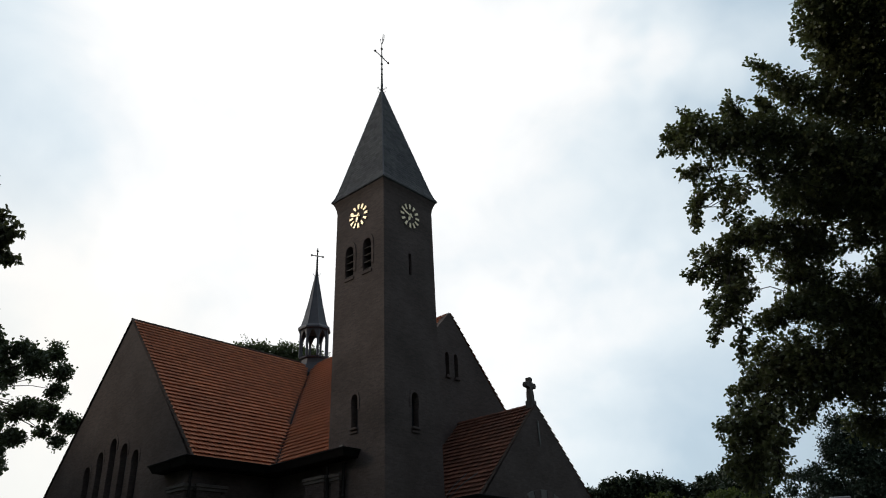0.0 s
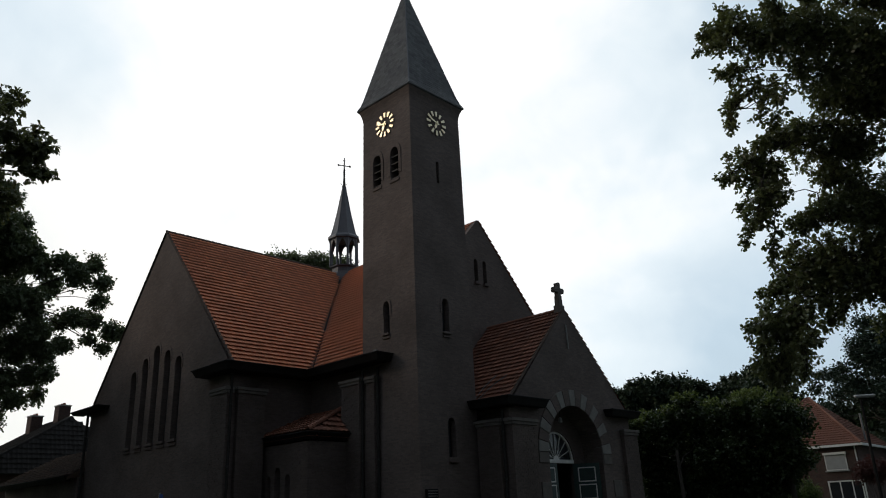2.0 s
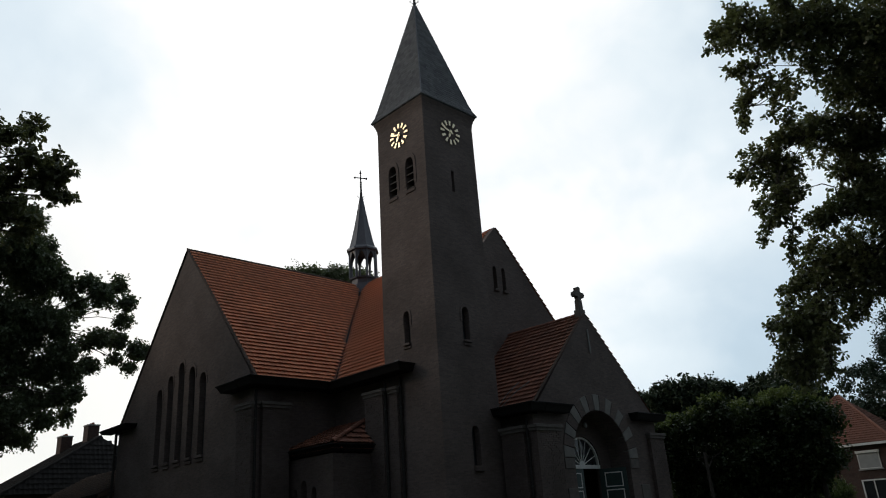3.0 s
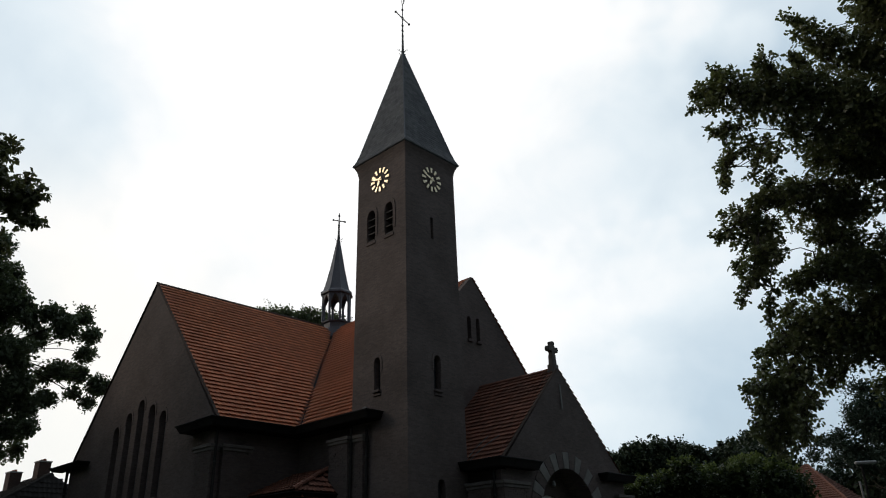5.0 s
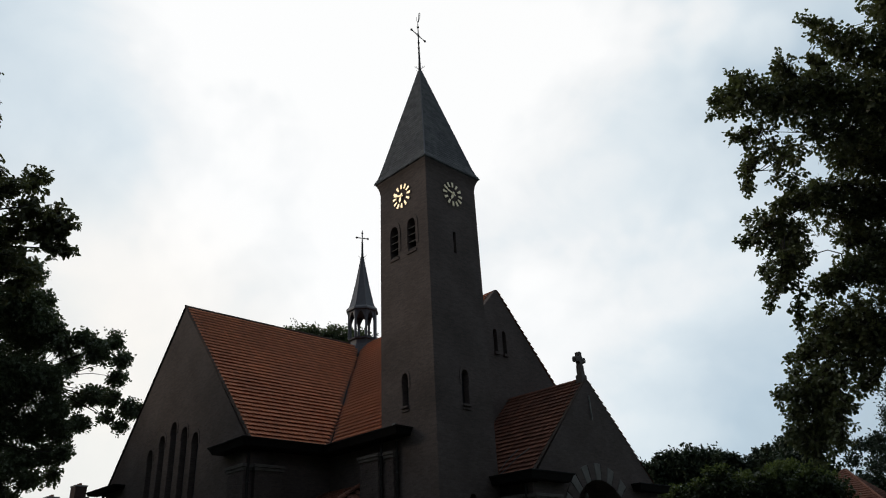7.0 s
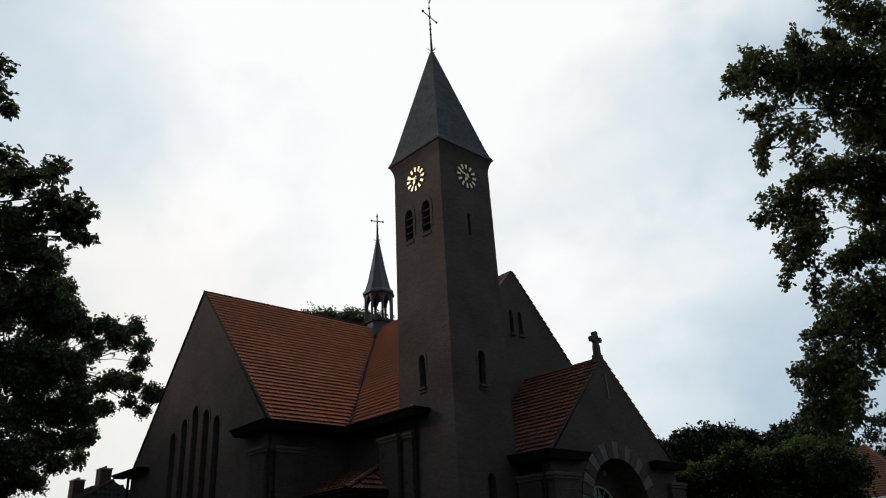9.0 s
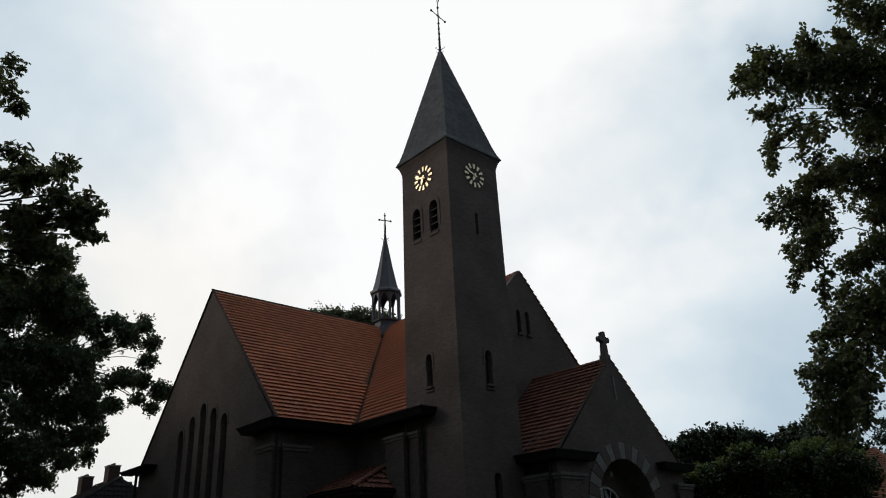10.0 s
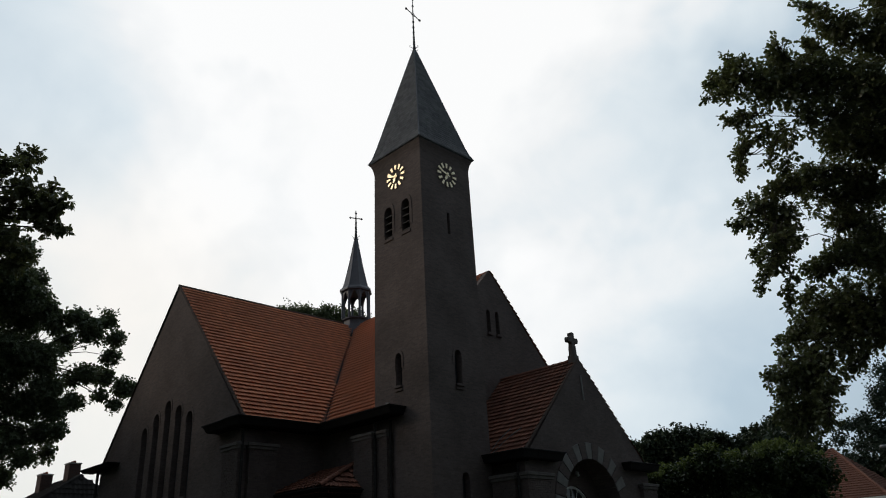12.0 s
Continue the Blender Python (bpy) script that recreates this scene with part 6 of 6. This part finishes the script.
# nearer unseen trees, tall enough to hold sky light off porch and limes
for k in range(48):
    a = radians(222 + 2.1 * k)
    d = 27 + rnd.uniform(-2, 3)
    around.append((-d * math.sin(a), d * math.cos(a), rnd.uniform(2.5, 19), rnd.uniform(3.2, 4.2)))
for k in range(12):
    a = radians(81.5 + 1.8 * k)          # and unseen ones left of the view, shading the gable's foot
    d = 50 + rnd.uniform(-4, 6)
    around.append((-d * math.sin(a), d * math.cos(a), rnd.uniform(4, 13), rnd.uniform(3.6, 4.6)))
for k in range(40):
    a = radians(318 + 0.98 * k)          # unseen tall trees on the far side of the road, added to darken the porch
    d = 35 + rnd.uniform(-2, 3)
    around.append((-d * math.sin(a), d * math.cos(a), rnd.uniform(2.5, 14), rnd.uniform(3.4, 4.6)))
for k in range(34):
    a = radians(87 + 1.0 * k)            # an unseen tall row on the low sun's side, shading the lower transept
    d = 44 + rnd.uniform(-5, 5)
    around.append((-d * math.sin(a), d * math.cos(a), rnd.uniform(2, 17), rnd.uniform(3.8, 4.8)))
# second unseen row, which keeps the low sun off the sacristy wall
for k in range(40):
    a = radians(88 + 0.55 * k)
    d = 62 + rnd.uniform(-4, 4)
    around.append((-d * math.sin(a), d * math.cos(a), rnd.uniform(2, 14), rnd.uniform(3.8, 4.8)))
fill += [(-58 + 2.5 * k, 86 + 0.7 * k + rnd.uniform(-1, 2), rnd.uniform(2, 9.5), 3.4) for k in range(11)]
fill += [(-34 + 2.3 * k, 62 + 0.9 * k, 2.2 + 1.4 * (k % 2), 2.3) for k in range(8)]
Pw, Dw = clump_points(fill, 24, 1.1)
Pa, Da = clump_points(around, 9, 1.2)
Pi, Di = inner_points(wood + fill + around, 0.9, 4)
Pw, Dw = np.concatenate([Pw, Pa, Pi]), np.concatenate([Dw, Da, Di])
woods = leaf_mesh("far_woods", Pw, Dw, 0.55, WOOD_LEAF, None, per=5, spread=0.3)
Pw, Dw = clump_points(wood, 60, 0.8, 0.95, 0.42)
grove = leaf_mesh("grove", Pw, Dw, 0.42, GROVE_LEAF, None, "lobed", per=6, spread=0.10)
tagged(grove, "rounded crowns of distant trees behind the church", "woods", kind="stuff")
tagged(woods, "distant dark green woodland, plus unseen trees added to block light", "woods", kind="stuff")

lime_a = [(-19.6, 39.2, 2.6, 1.3), (-21.4, 39.6, 2.2, 1.2), (-18.74, 38.48, 6.14, 1.06), (-19.99, 38.75, 5.51, 1.18), (-21.31, 38.95, 5.65, 0.86), (-19.21, 40.91, 5.38, 1.4), (-21.58, 37.42, 5.13, 0.94), (-21.77, 38.69, 3.78, 1.37), (-20.53, 40.27, 3.57, 1.75)]
lime_b = [(-16.9, 40.6, 2.2, 1.25), (-17.3, 40.45, 5.64, 1.3), (-16.49, 41.65, 5.94, 1.39), (-17.76, 39.38, 3.68, 1.67), (-16.23, 40.9, 3.76, 1.7), (-17.85, 39.78, 2.4, 1.1)]
lime_c = [(-14.75, 40.18, 5.51, 1.26), (-14.15, 41.24, 5.37, 0.95), (-15.08, 42.19, 3.71, 1.21), (-14.6, 40.6, 3.6, 1.3), (-15.6, 41.29, 2.5, 1.0)]
for foot, cl_, rr in (((-19.1, 37.4, 0), lime_a, 0.11), ((-17.0, 40.4, 0), lime_b, 0.15), ((-14.8, 41.0, 0), lime_c, 0.15)):
    tree("lime_tree", "small rounded street tree, its lit leaf tips coloured light green", foot, (foot[0] - 0.1, foot[1] + 0.1, 4.2), cl_, 0.17, LIME_LEAF, rr, 48, 0.42, style="lime", per=7, spread=0.1, group="street trees beside the church")

cedar = [(-18.2, 71.59, 13.9, 1.1), (-17.7, 72.16, 12.78, 2.0), (-19.6, 71.6, 12.1, 0.8), (-21.62, 71.37, 11.70, 0.81), (-20.31, 71.40, 11.46, 1.04),
        (-22.31, 71.78, 10.64, 0.70), (-20.67, 73.52, 10.24, 1.19), (-18.77, 71.52, 10.01, 1.72), (-21.48, 71.65, 8.59, 1.45), (-17.31, 73.56, 15.23, 2.37),
        (-15.88, 74.54, 13.54, 3.57)]
cedar += [(-18.98, 71.47, 11.03, 1.17), (-17.05, 71.95, 11.99, 1.41), (-15.14, 72.38, 11.63, 1.76), (-12.95, 72.80, 11.92, 1.88), (-16.34, 72.12, 9.60, 2.23), (-14.05, 72.59, 9.19, 2.82), (-15.96, 72.20, 6.68, 2.64), (-13.47, 72.70, 6.09, 2.93), (-11.23, 73.08, 9.93, 3.52)]
tree("cedar_tree", "dark spreading conifer behind the house", (-15.5, 73.5, 0), (-15.8, 73.4, 8.0), cedar, 0.22, CEDAR_LEAF, 0.4, 15, 0.5, per=6, spread=0.16)


def shrub(name, label, x, y, z, r, mat, leaf=0.11, density=24, stems=6):
    t = thing(name, label, "shrub")
    q = random.Random(int(x * 10))
    bm = bmesh.new()
    for k in range(stems):
        a = 2 * math.pi * k / stems
        tube(bm, wobble((x + 0.08 * math.cos(a), y + 0.08 * math.sin(a), 0), (x + r * 0.6 * math.cos(a), y + r * 0.6 * math.sin(a), z + q.uniform(-0.2, 0.4) * r), 4, 0.06, q), [0.03, 0.026, 0.02, 0.015, 0.008], 5)
    part("stems", bm, BARK, t)
    clumps = [(x, y, z, r)] + [(x + r * 0.7 * math.cos(a), y + r * 0.7 * math.sin(a), z + q.uniform(-0.45, 0.25) * r, r * 0.62) for a in (k * 1.26 for k in range(5))]
    P, D = clump_points(clumps, density, 0.22)
    leaf_mesh("foliage", P, D, leaf, mat, t, per=5, spread=0.06)
    return t


shrub("garden_shrub", "light green garden shrub on thin stems", -16.6, 47.3, 1.85, 0.75, SHRUB_LEAF)
shrub("copper_shrub", "dark red leaved shrub beside the house", -12.9, 48.2, 2.9, 0.85, RED_LEAF)
shrub("garden_shrub", "yellow-green garden shrub beside the house", -10.3, 48.8, 2.7, 1.25, GOLD_LEAF)
shrub("flower_shrub", "low reddish flowering garden shrub", -14.2, 47.8, 0.55, 0.5, RED_LEAF)

# ---------------------------------------------------------------- houses


def sash(parent, o, u, w, h, mat=PANE, sill=True, blind=False, bars=1):
    """A framed window standing on a wall: o lower left corner on the wall's face, u unit vector along the wall, n points out of it."""
    o, u = Vector(o), Vector(u)
    n = Vector((u.y, -u.x, 0))

    def bar(bm, a0, a1, z0, z1, d0, d1):
        prism(bm, [o + u * a0 + n * d0 + V(0, 0, z0), o + u * a1 + n * d0 + V(0, 0, z0), o + u * a1 + n * d0 + V(0, 0, z1), o + u * a0 + n * d0 + V(0, 0, z1)], n * (d1 - d0))

    bm = bmesh.new()
    bar(bm, 0.05, w - 0.05, 0.05, h - 0.05, 0.0, 0.02)
    win = part("window", bm, mat, parent)
    bm = bmesh.new()
    bar(bm, 0, 0.09, 0, h, 0.0, 0.07)
    bar(bm, w - 0.09, w, 0, h, 0.0, 0.07)
    bar(bm, 0.09, w - 0.09, 0, 0.09, 0.0, 0.07)
    bar(bm, 0.09, w - 0.09, h - 0.09, h, 0.0, 0.07)
    for k in range(bars):
        c = w * (k + 1) / (bars + 1)
        bar(bm, c - 0.035, c + 0.035, 0.09, h - 0.09, 0.0, 0.06)
    part("frame", bm, WHITE, win, "white painted frame")
    if sill:
        bm = bmesh.new()
        bar(bm, -0.08, w + 0.08, -0.09, -0.003, 0.0, 0.16)
        part("sill", bm, KERB, win)
    if blind:
        bm = bmesh.new()
        bar(bm, -0.05, w + 0.05, h, h + 0.16, 0.0, 0.2)
        part("blind_box", bm, WHITE, win)
        bm = bmesh.new()
        bar(bm, 0.06, w - 0.06, 0.06, h, 0.071, 0.085)
        part("roller_blind", bm, BLIND, win, "lowered grey roller blind")
    return win


# brick house with orange hipped roof across the road; local axes: a along its front, b back
house = thing("brick_house", "two-storey dark brick house with orange hipped tile roof", "house")
HC = Vector((-16.1, 57.7, 0))
ua = Vector((math.cos(radians(3)), math.sin(radians(3)), 0))      # along the front, towards its near corner
ub = Vector((-ua.y, ua.x, 0))                                     # into the house
FW, FD, EZ, RZ = 7.4, 9.0, 4.88, 8.8


def hp(a, b, z):
    return HC + ua * a + ub * b + V(0, 0, z)


def hbox(bm, a0, a1, b0, b1, z0, z1):
    prism(bm, [hp(a0, b0, z0), hp(a1, b0, z0), hp(a1, b1, z0), hp(a0, b1, z0)], (0, 0, z1 - z0))


bm = bmesh.new()
hbox(bm, -FW, 0, 0, FD, 0, EZ)
part("wall", bm, HOUSE_BRICK, house)
ov = 0.45
corners = [hp(-FW - ov, -ov, EZ), hp(ov, -ov, EZ), hp(ov, FD + ov, EZ), hp(-FW - ov, FD + ov, EZ)]
rid = [hp(-FW / 2 - 0.1, FD / 2, RZ), hp(-FW / 2 + 0.1, FD / 2, RZ)]
bm = bmesh.new()
cv = [bm.verts.new(p) for p in corners]
rv = [bm.verts.new(p) for p in rid]
bm.faces.new((cv[0], cv[1], rv[1], rv[0]))
bm.faces.new((cv[1], cv[2], rv[1]))
bm.faces.new((cv[2], cv[3], rv[0], rv[1]))
bm.faces.new((cv[3], cv[0], rv[0]))
bm.faces.new(cv[::-1])
roof = part("roof", bm, HOUSE_TILE, house, "orange clay tile hipped roof")


def front_keep(p):
    q = p - HC
    a, b = q.dot(ua), q.dot(ub)
    t = (b + ov) / (FD / 2 + ov)
    return -FW - ov + t * (FW / 2 + ov) < a < ov - t * (FW / 2 + ov)


def side_keep(p):
    q = p - HC
    a, b = q.dot(ua), q.dot(ub)
    t = (ov - a) / (FW / 2 + ov)
    return -ov + t * (FD / 2 + ov) < b < FD + ov - t * (FD / 2 + ov)


tile_field("roof_tiles", corners[0], corners[1], hp(-FW - ov, FD / 2, RZ), hp(ov, FD / 2, RZ), HOUSE_TILE, house, front_keep, gauge=0.27, width=0.24, roll=0.5)
tile_field("roof_tiles", corners[1], corners[2], hp(-FW / 2, -ov, RZ), hp(-FW / 2, FD + ov, RZ), HOUSE_TILE, house, side_keep, gauge=0.27, width=0.24, roll=0.5)
ridge_tiles("hip_tiles", corners[1], rid[1], HOUSE_TILE, house)
ridge_tiles("hip_tiles", corners[0], rid[0], HOUSE_TILE, house)
bm = bmesh.new()
hbox(bm, -FW - ov - 0.05, ov + 0.05, -ov - 0.06, -ov + 0.1, EZ - 0.14, EZ + 0.02)
part("gutter", bm, WHITE, house, "white eaves gutter")
bm = bmesh.new()
hbox(bm, ov - 0.1, ov + 0.06, -ov + 0.1, FD + ov, EZ - 0.14, EZ + 0.02)
part("gutter", bm, WHITE, house, "white eaves gutter")
sash(house, hp(-2.2, 0, 3.2), ua, 1.4, 1.05, blind=True, bars=0)
sash(house, hp(-5.6, 0, 3.2), ua, 1.5, 1.05, blind=False)
sash(house, hp(-2.3, 0, 1.05), ua, 2.35, 1.45, bars=2)
sash(house, hp(-6.4, 0, 1.05), ua, 2.0, 1.4, bars=1)
bm = bmesh.new()
tube(bm, [hp(-0.12, -0.08, 0), hp(-0.12, -0.08, EZ - 0.2), hp(0.05, -0.4, EZ - 0.1)], 0.045, 8)
part("downpipe", bm, WHITE, house)
bm = bmesh.new()
tube(bm, [hp(0.2, 2.2, EZ + 0.3), hp(0.2, 2.2, EZ + 2.2)], 0.07, 8)
part("flue_pipe", bm, ZINC, house)

# low brick building with white windows seen beneath the street trees
low = thing("low_house", "low dark brick house with white framed windows", "house")
lx, ly = -33.9, 67.1
la = Vector((math.cos(radians(24)), math.sin(radians(24)), 0))
lb = Vector((-la.y, la.x, 0))
bm = bmesh.new()
o = Vector((lx, ly, 0))
prism(bm, [o, o + la * 5.4, o + la * 5.4 + lb * 6, o + lb * 6], (0, 0, 2.7))
part("wall", bm, HOUSE_BRICK, low)
bm = bmesh.new()
a0, a1 = o - la * 0.3 - lb * 0.3 + V(0, 0, 2.7), o + la * 5.7 - lb * 0.3 + V(0, 0, 2.7)
r0, r1 = o - la * 0.3 + lb * 3 + V(0, 0, 4.9), o + la * 5.7 + lb * 3 + V(0, 0, 4.9)
b0, b1 = a0 + lb * 6.6, a1 + lb * 6.6
q = [bm.verts.new(p) for p in (a0, a1, r1, r0, b0, b1)]
for f in ((0, 1, 2, 3), (3, 2, 5, 4), (0, 3, 4), (1, 5, 2), (0, 4, 5, 1)):
    bm.faces.new([q[i] for i in f])
part("roof", bm, TILE_GREY, low)
sash(low, o + la * 0.55 + V(0, 0, 0.95), la, 0.35, 1.2, bars=0)
sash(low, o + la * 2.0 + V(0, 0, 0.9), la, 1.35, 1.35, bars=0, mat=PANE)
sash(low, o + la * 4.05 + V(0, 0, 0.9), la, 0.45, 1.35, bars=0)

# house with grey tiled roof and two chimneys beyond the transept
gh = thing("grey_roof_house", "dark house with grey tiled roof and two brick chimneys", "house")
GX0, GX1, GY0, GY1, GE, GR = -69.6, -60.8, 14.75, 29.25, 5.5, 10.0
GM, GH, GL = (GY0 + GY1) / 2, -62.8, -68.6
boxed("wall", (GX0 + 0.4, GX1 - 0.4, GY0 + 0.5, GY1 - 0.5, 0, GE), HOUSE_BRICK, gh)
bm = bmesh.new()
q = [bm.verts.new(p) for p in ((GX0, GY0, GE), (GX1, GY0, GE), (GX1, GY1, GE), (GX0, GY1, GE), (GL, GM, GR), (GH, GM, GR))]
for f in ((0, 1, 5, 4), (1, 2, 5), (2, 3, 4, 5), (3, 0, 4), (3, 2, 1, 0)):
    bm.faces.new([q[i] for i in f])
part("roof", bm, TILE_GREY, gh)


def grey_end(p):
    t = (GX1 - p.x) / (GX1 - GH)
    return GY0 + t * (GM - GY0) < p.y < GY1 - t * (GM - GY0)


def grey_front(p):
    t = (p.y - GY0) / (GM - GY0)
    return GX0 + (GL - GX0) * t < p.x < GX1 - (GX1 - GH) * t


tile_field("roof_tiles", (GX0, GY0, GE), (GX1, GY0, GE), (GX0, GM, GR), (GX1, GM, GR), TILE_GREY, gh, grey_front, gauge=0.4, width=0.34)
tile_field("end_tiles", (GX1, GY0, GE), (GX1, GY1, GE), (GH, GY0, GR), (GH, GY1, GR), TILE_GREY, gh, grey_end, gauge=0.4, width=0.34)
ridge_tiles("ridge_tiles", (GL, GM, GR), (GH, GM, GR), TILE_GREY, gh)
ridge_tiles("hip_tiles", (GX1, GY0, GE), (GH, GM, GR), TILE_GREY, gh)
ridge_tiles("hip_tiles", (GX0, GY0, GE), (GL, GM, GR), TILE_GREY, gh)
for cx_, cy_, top_ in ((-65.0, GM, 11.1), (-68.2, GM - 1.0, 10.55)):
    wd_ = 1.05
    bm = bmesh.new()
    box(bm, cx_ - wd_ / 2, cx_ + wd_ / 2, cy_ - 0.45, cy_ + 0.45, GR - 1.6, top_)
    ch = part("chimney", bm, HOUSE_BRICK, gh)
    bm = bmesh.new()
    box(bm, cx_ - wd_ / 2 - 0.05, cx_ + wd_ / 2 + 0.05, cy_ - 0.5, cy_ + 0.5, top_, top_ + 0.1)
    part("cap", bm, KERB, ch)
    for k in (-1, 1):
        bm = bmesh.new()
        lathe(bm, (cx_ + 0.24 * k, cy_), [(top_ + 0.1, 0.13), (top_ + 0.28, 0.11)], 8)
        part("pot", bm, TILE_DARK, ch)

# ---------------------------------------------------------------- street things
lamp = thing("street_lamp", "slim grey street lamp with a flat head", "street lamp")
bm = bmesh.new()
tube(bm, [(-7.68, 29.0, 0), (-7.66, 29.0, 2.5), (-7.62, 29.02, 4.6), (-7.62, 29.03, 4.82)], [0.06, 0.05, 0.04, 0.035], 10)
part("pole", bm, FASCIA, lamp, "dark slim pole")
hu, hv = Vector((0.76, 0.65, 0)), Vector((-0.65, 0.76, 0))
hc = Vector((-7.62, 29.03, 4.80))
bm = bmesh.new()
prism(bm, [hc - hu * 0.2 - hv * 0.07, hc + hu * 0.5 - hv * 0.12, hc + hu * 0.5 + hv * 0.12, hc - hu * 0.2 + hv * 0.07], (0, 0, 0.10))
part("lamp_head", bm, LAMP_GREY, lamp, "flat pale grey lamp head", bevel=0.03)

sign = thing("parking_sign", "small blue parking sign on a grey post", "road sign")
bm = bmesh.new()
tube(bm, [(-19.9, 9.40, 0), (-19.9, 9.40, 2.42)], 0.03, 8)
part("post", bm, GREY_POST, sign)
d_ = Vector((0.66, 0.75, 0)).normalized()
u_ = Vector((-0.75, 0.66, 0)).normalized()
bm = bmesh.new()
c_ = Vector((-19.9, 9.40, 0)) + d_ * 0.035
prism(bm, [c_ - u_ * 0.15 + V(0, 0, 1.95), c_ + u_ * 0.15 + V(0, 0, 1.95), c_ + u_ * 0.15 + V(0, 0, 2.38), c_ - u_ * 0.15 + V(0, 0, 2.38)], d_ * 0.01)
plate = part("plate", bm, BLUE_SIGN, sign)
cu = bpy.data.curves.new("letter_p", "FONT")
cu.body, cu.size, cu.align_x, cu.extrude = "P", 0.3, "CENTER", 0.002
tmp = new("letter", cu)
bpy.context.view_layer.update()
me = bpy.data.meshes.new_from_object(tmp.evaluated_get(bpy.context.evaluated_depsgraph_get()))
bpy.data.objects.remove(tmp)
me.materials.append(WHITE)
letter = new("letter", me)
letter.parent = plate
letter.matrix_world = Matrix.Translation(c_ + d_ * 0.014 + V(0, 0, 2.08)) @ Matrix((u_, (0, 0, 1), d_)).transposed().to_4x4()

board = thing("road_sign", "grey back of a road sign on its post", "road sign")
bm = bmesh.new()
tube(bm, [(-8.78, 38.97, 0), (-8.78, 38.97, 2.45)], 0.03, 8)
part("post", bm, IRON, board)
bm = bmesh.new()
prism(bm, [(-8.98, 38.93, 1.72), (-8.58, 38.85, 1.72), (-8.58, 38.85, 2.44), (-8.98, 38.93, 2.44)], (0.004, -0.02, 0))
part("plate", bm, TILE_GREY, board, "dull grey sign plate")

post = thing("marker_post", "thin white marker post in the grass", "post")
bm = bmesh.new()
tube(bm, [(-23.65, 44.05, 0), (-23.65, 44.05, 1.6)], 0.03, 6)
part("post", bm, GREY_POST, post)
bm = bmesh.new()
box(bm, -23.85, -23.45, 44.0, 44.02, 1.48, 1.62)
part("plate", bm, KERB, post)

car = thing("parked_car", "white parked hatchback car", "car")
co, cu_ = Vector((-32.4, 58.2, 0)), Vector((-0.36, 0.93, 0)).normalized()
cn = Vector((-cu_.y, cu_.x, 0))
side = [(-2.0, 0.35), (2.0, 0.35), (2.05, 0.75), (1.5, 0.88), (0.9, 0.92), (0.45, 1.22), (-0.2, 1.34), (-1.2, 1.32), (-1.85, 0.98), (-2.05, 0.7)]
bm = bmesh.new()
prism(bm, [co + cu_ * a - cn * 0.85 + V(0, 0, b) for a, b in side], cn * 1.7)
part("body", bm, CAR_WHITE, car, bevel=0.06)
bm = bmesh.new()
prism(bm, [co + cu_ * a - cn * 0.862 + V(0, 0, b) for a, b in ((-1.6, 0.95), (0.75, 0.95), (0.4, 1.17), (-0.2, 1.27), (-1.15, 1.25))], cn * 1.724)
part("side_glass", bm, PANE, car)
for a in (-1.25, 1.3):
    for s in (-0.8, 0.8):
        bm = bmesh.new()
        c0 = co + cu_ * a + cn * s + V(0, 0, 0.32)
        tube(bm, [c0 - cn * 0.1, c0 + cn * 0.1], 0.32, 16)
        wh = part("wheel", bm, RUBBER, car)
        bm = bmesh.new()
        tube(bm, [c0 - cn * 0.108, c0 + cn * 0.108], 0.2, 12)
        part("rim", bm, GREY_POST, wh)

# low hedge along the lawn, and tufts of grass on it
bm_P = np.stack([nprng.uniform(-40, -8, 5200), np.zeros(5200), nprng.uniform(0.05, 0.75, 5200)], axis=1)
bm_P[:, 1] = 57.0 + (bm_P[:, 0] + 24) * 0.45 + nprng.normal(0, 0.22, 5200)
bm_P = bm_P[bm_P[:, 0] < -17.5]
hedge = leaf_mesh("hedge", bm_P, np.tile([0, 0, 1.0], (len(bm_P), 1)), 0.12, WOOD_LEAF, None, per=5, spread=0.12)
tagged(hedge, "low dark clipped hedge along the lawn", "hedge", kind="stuff")
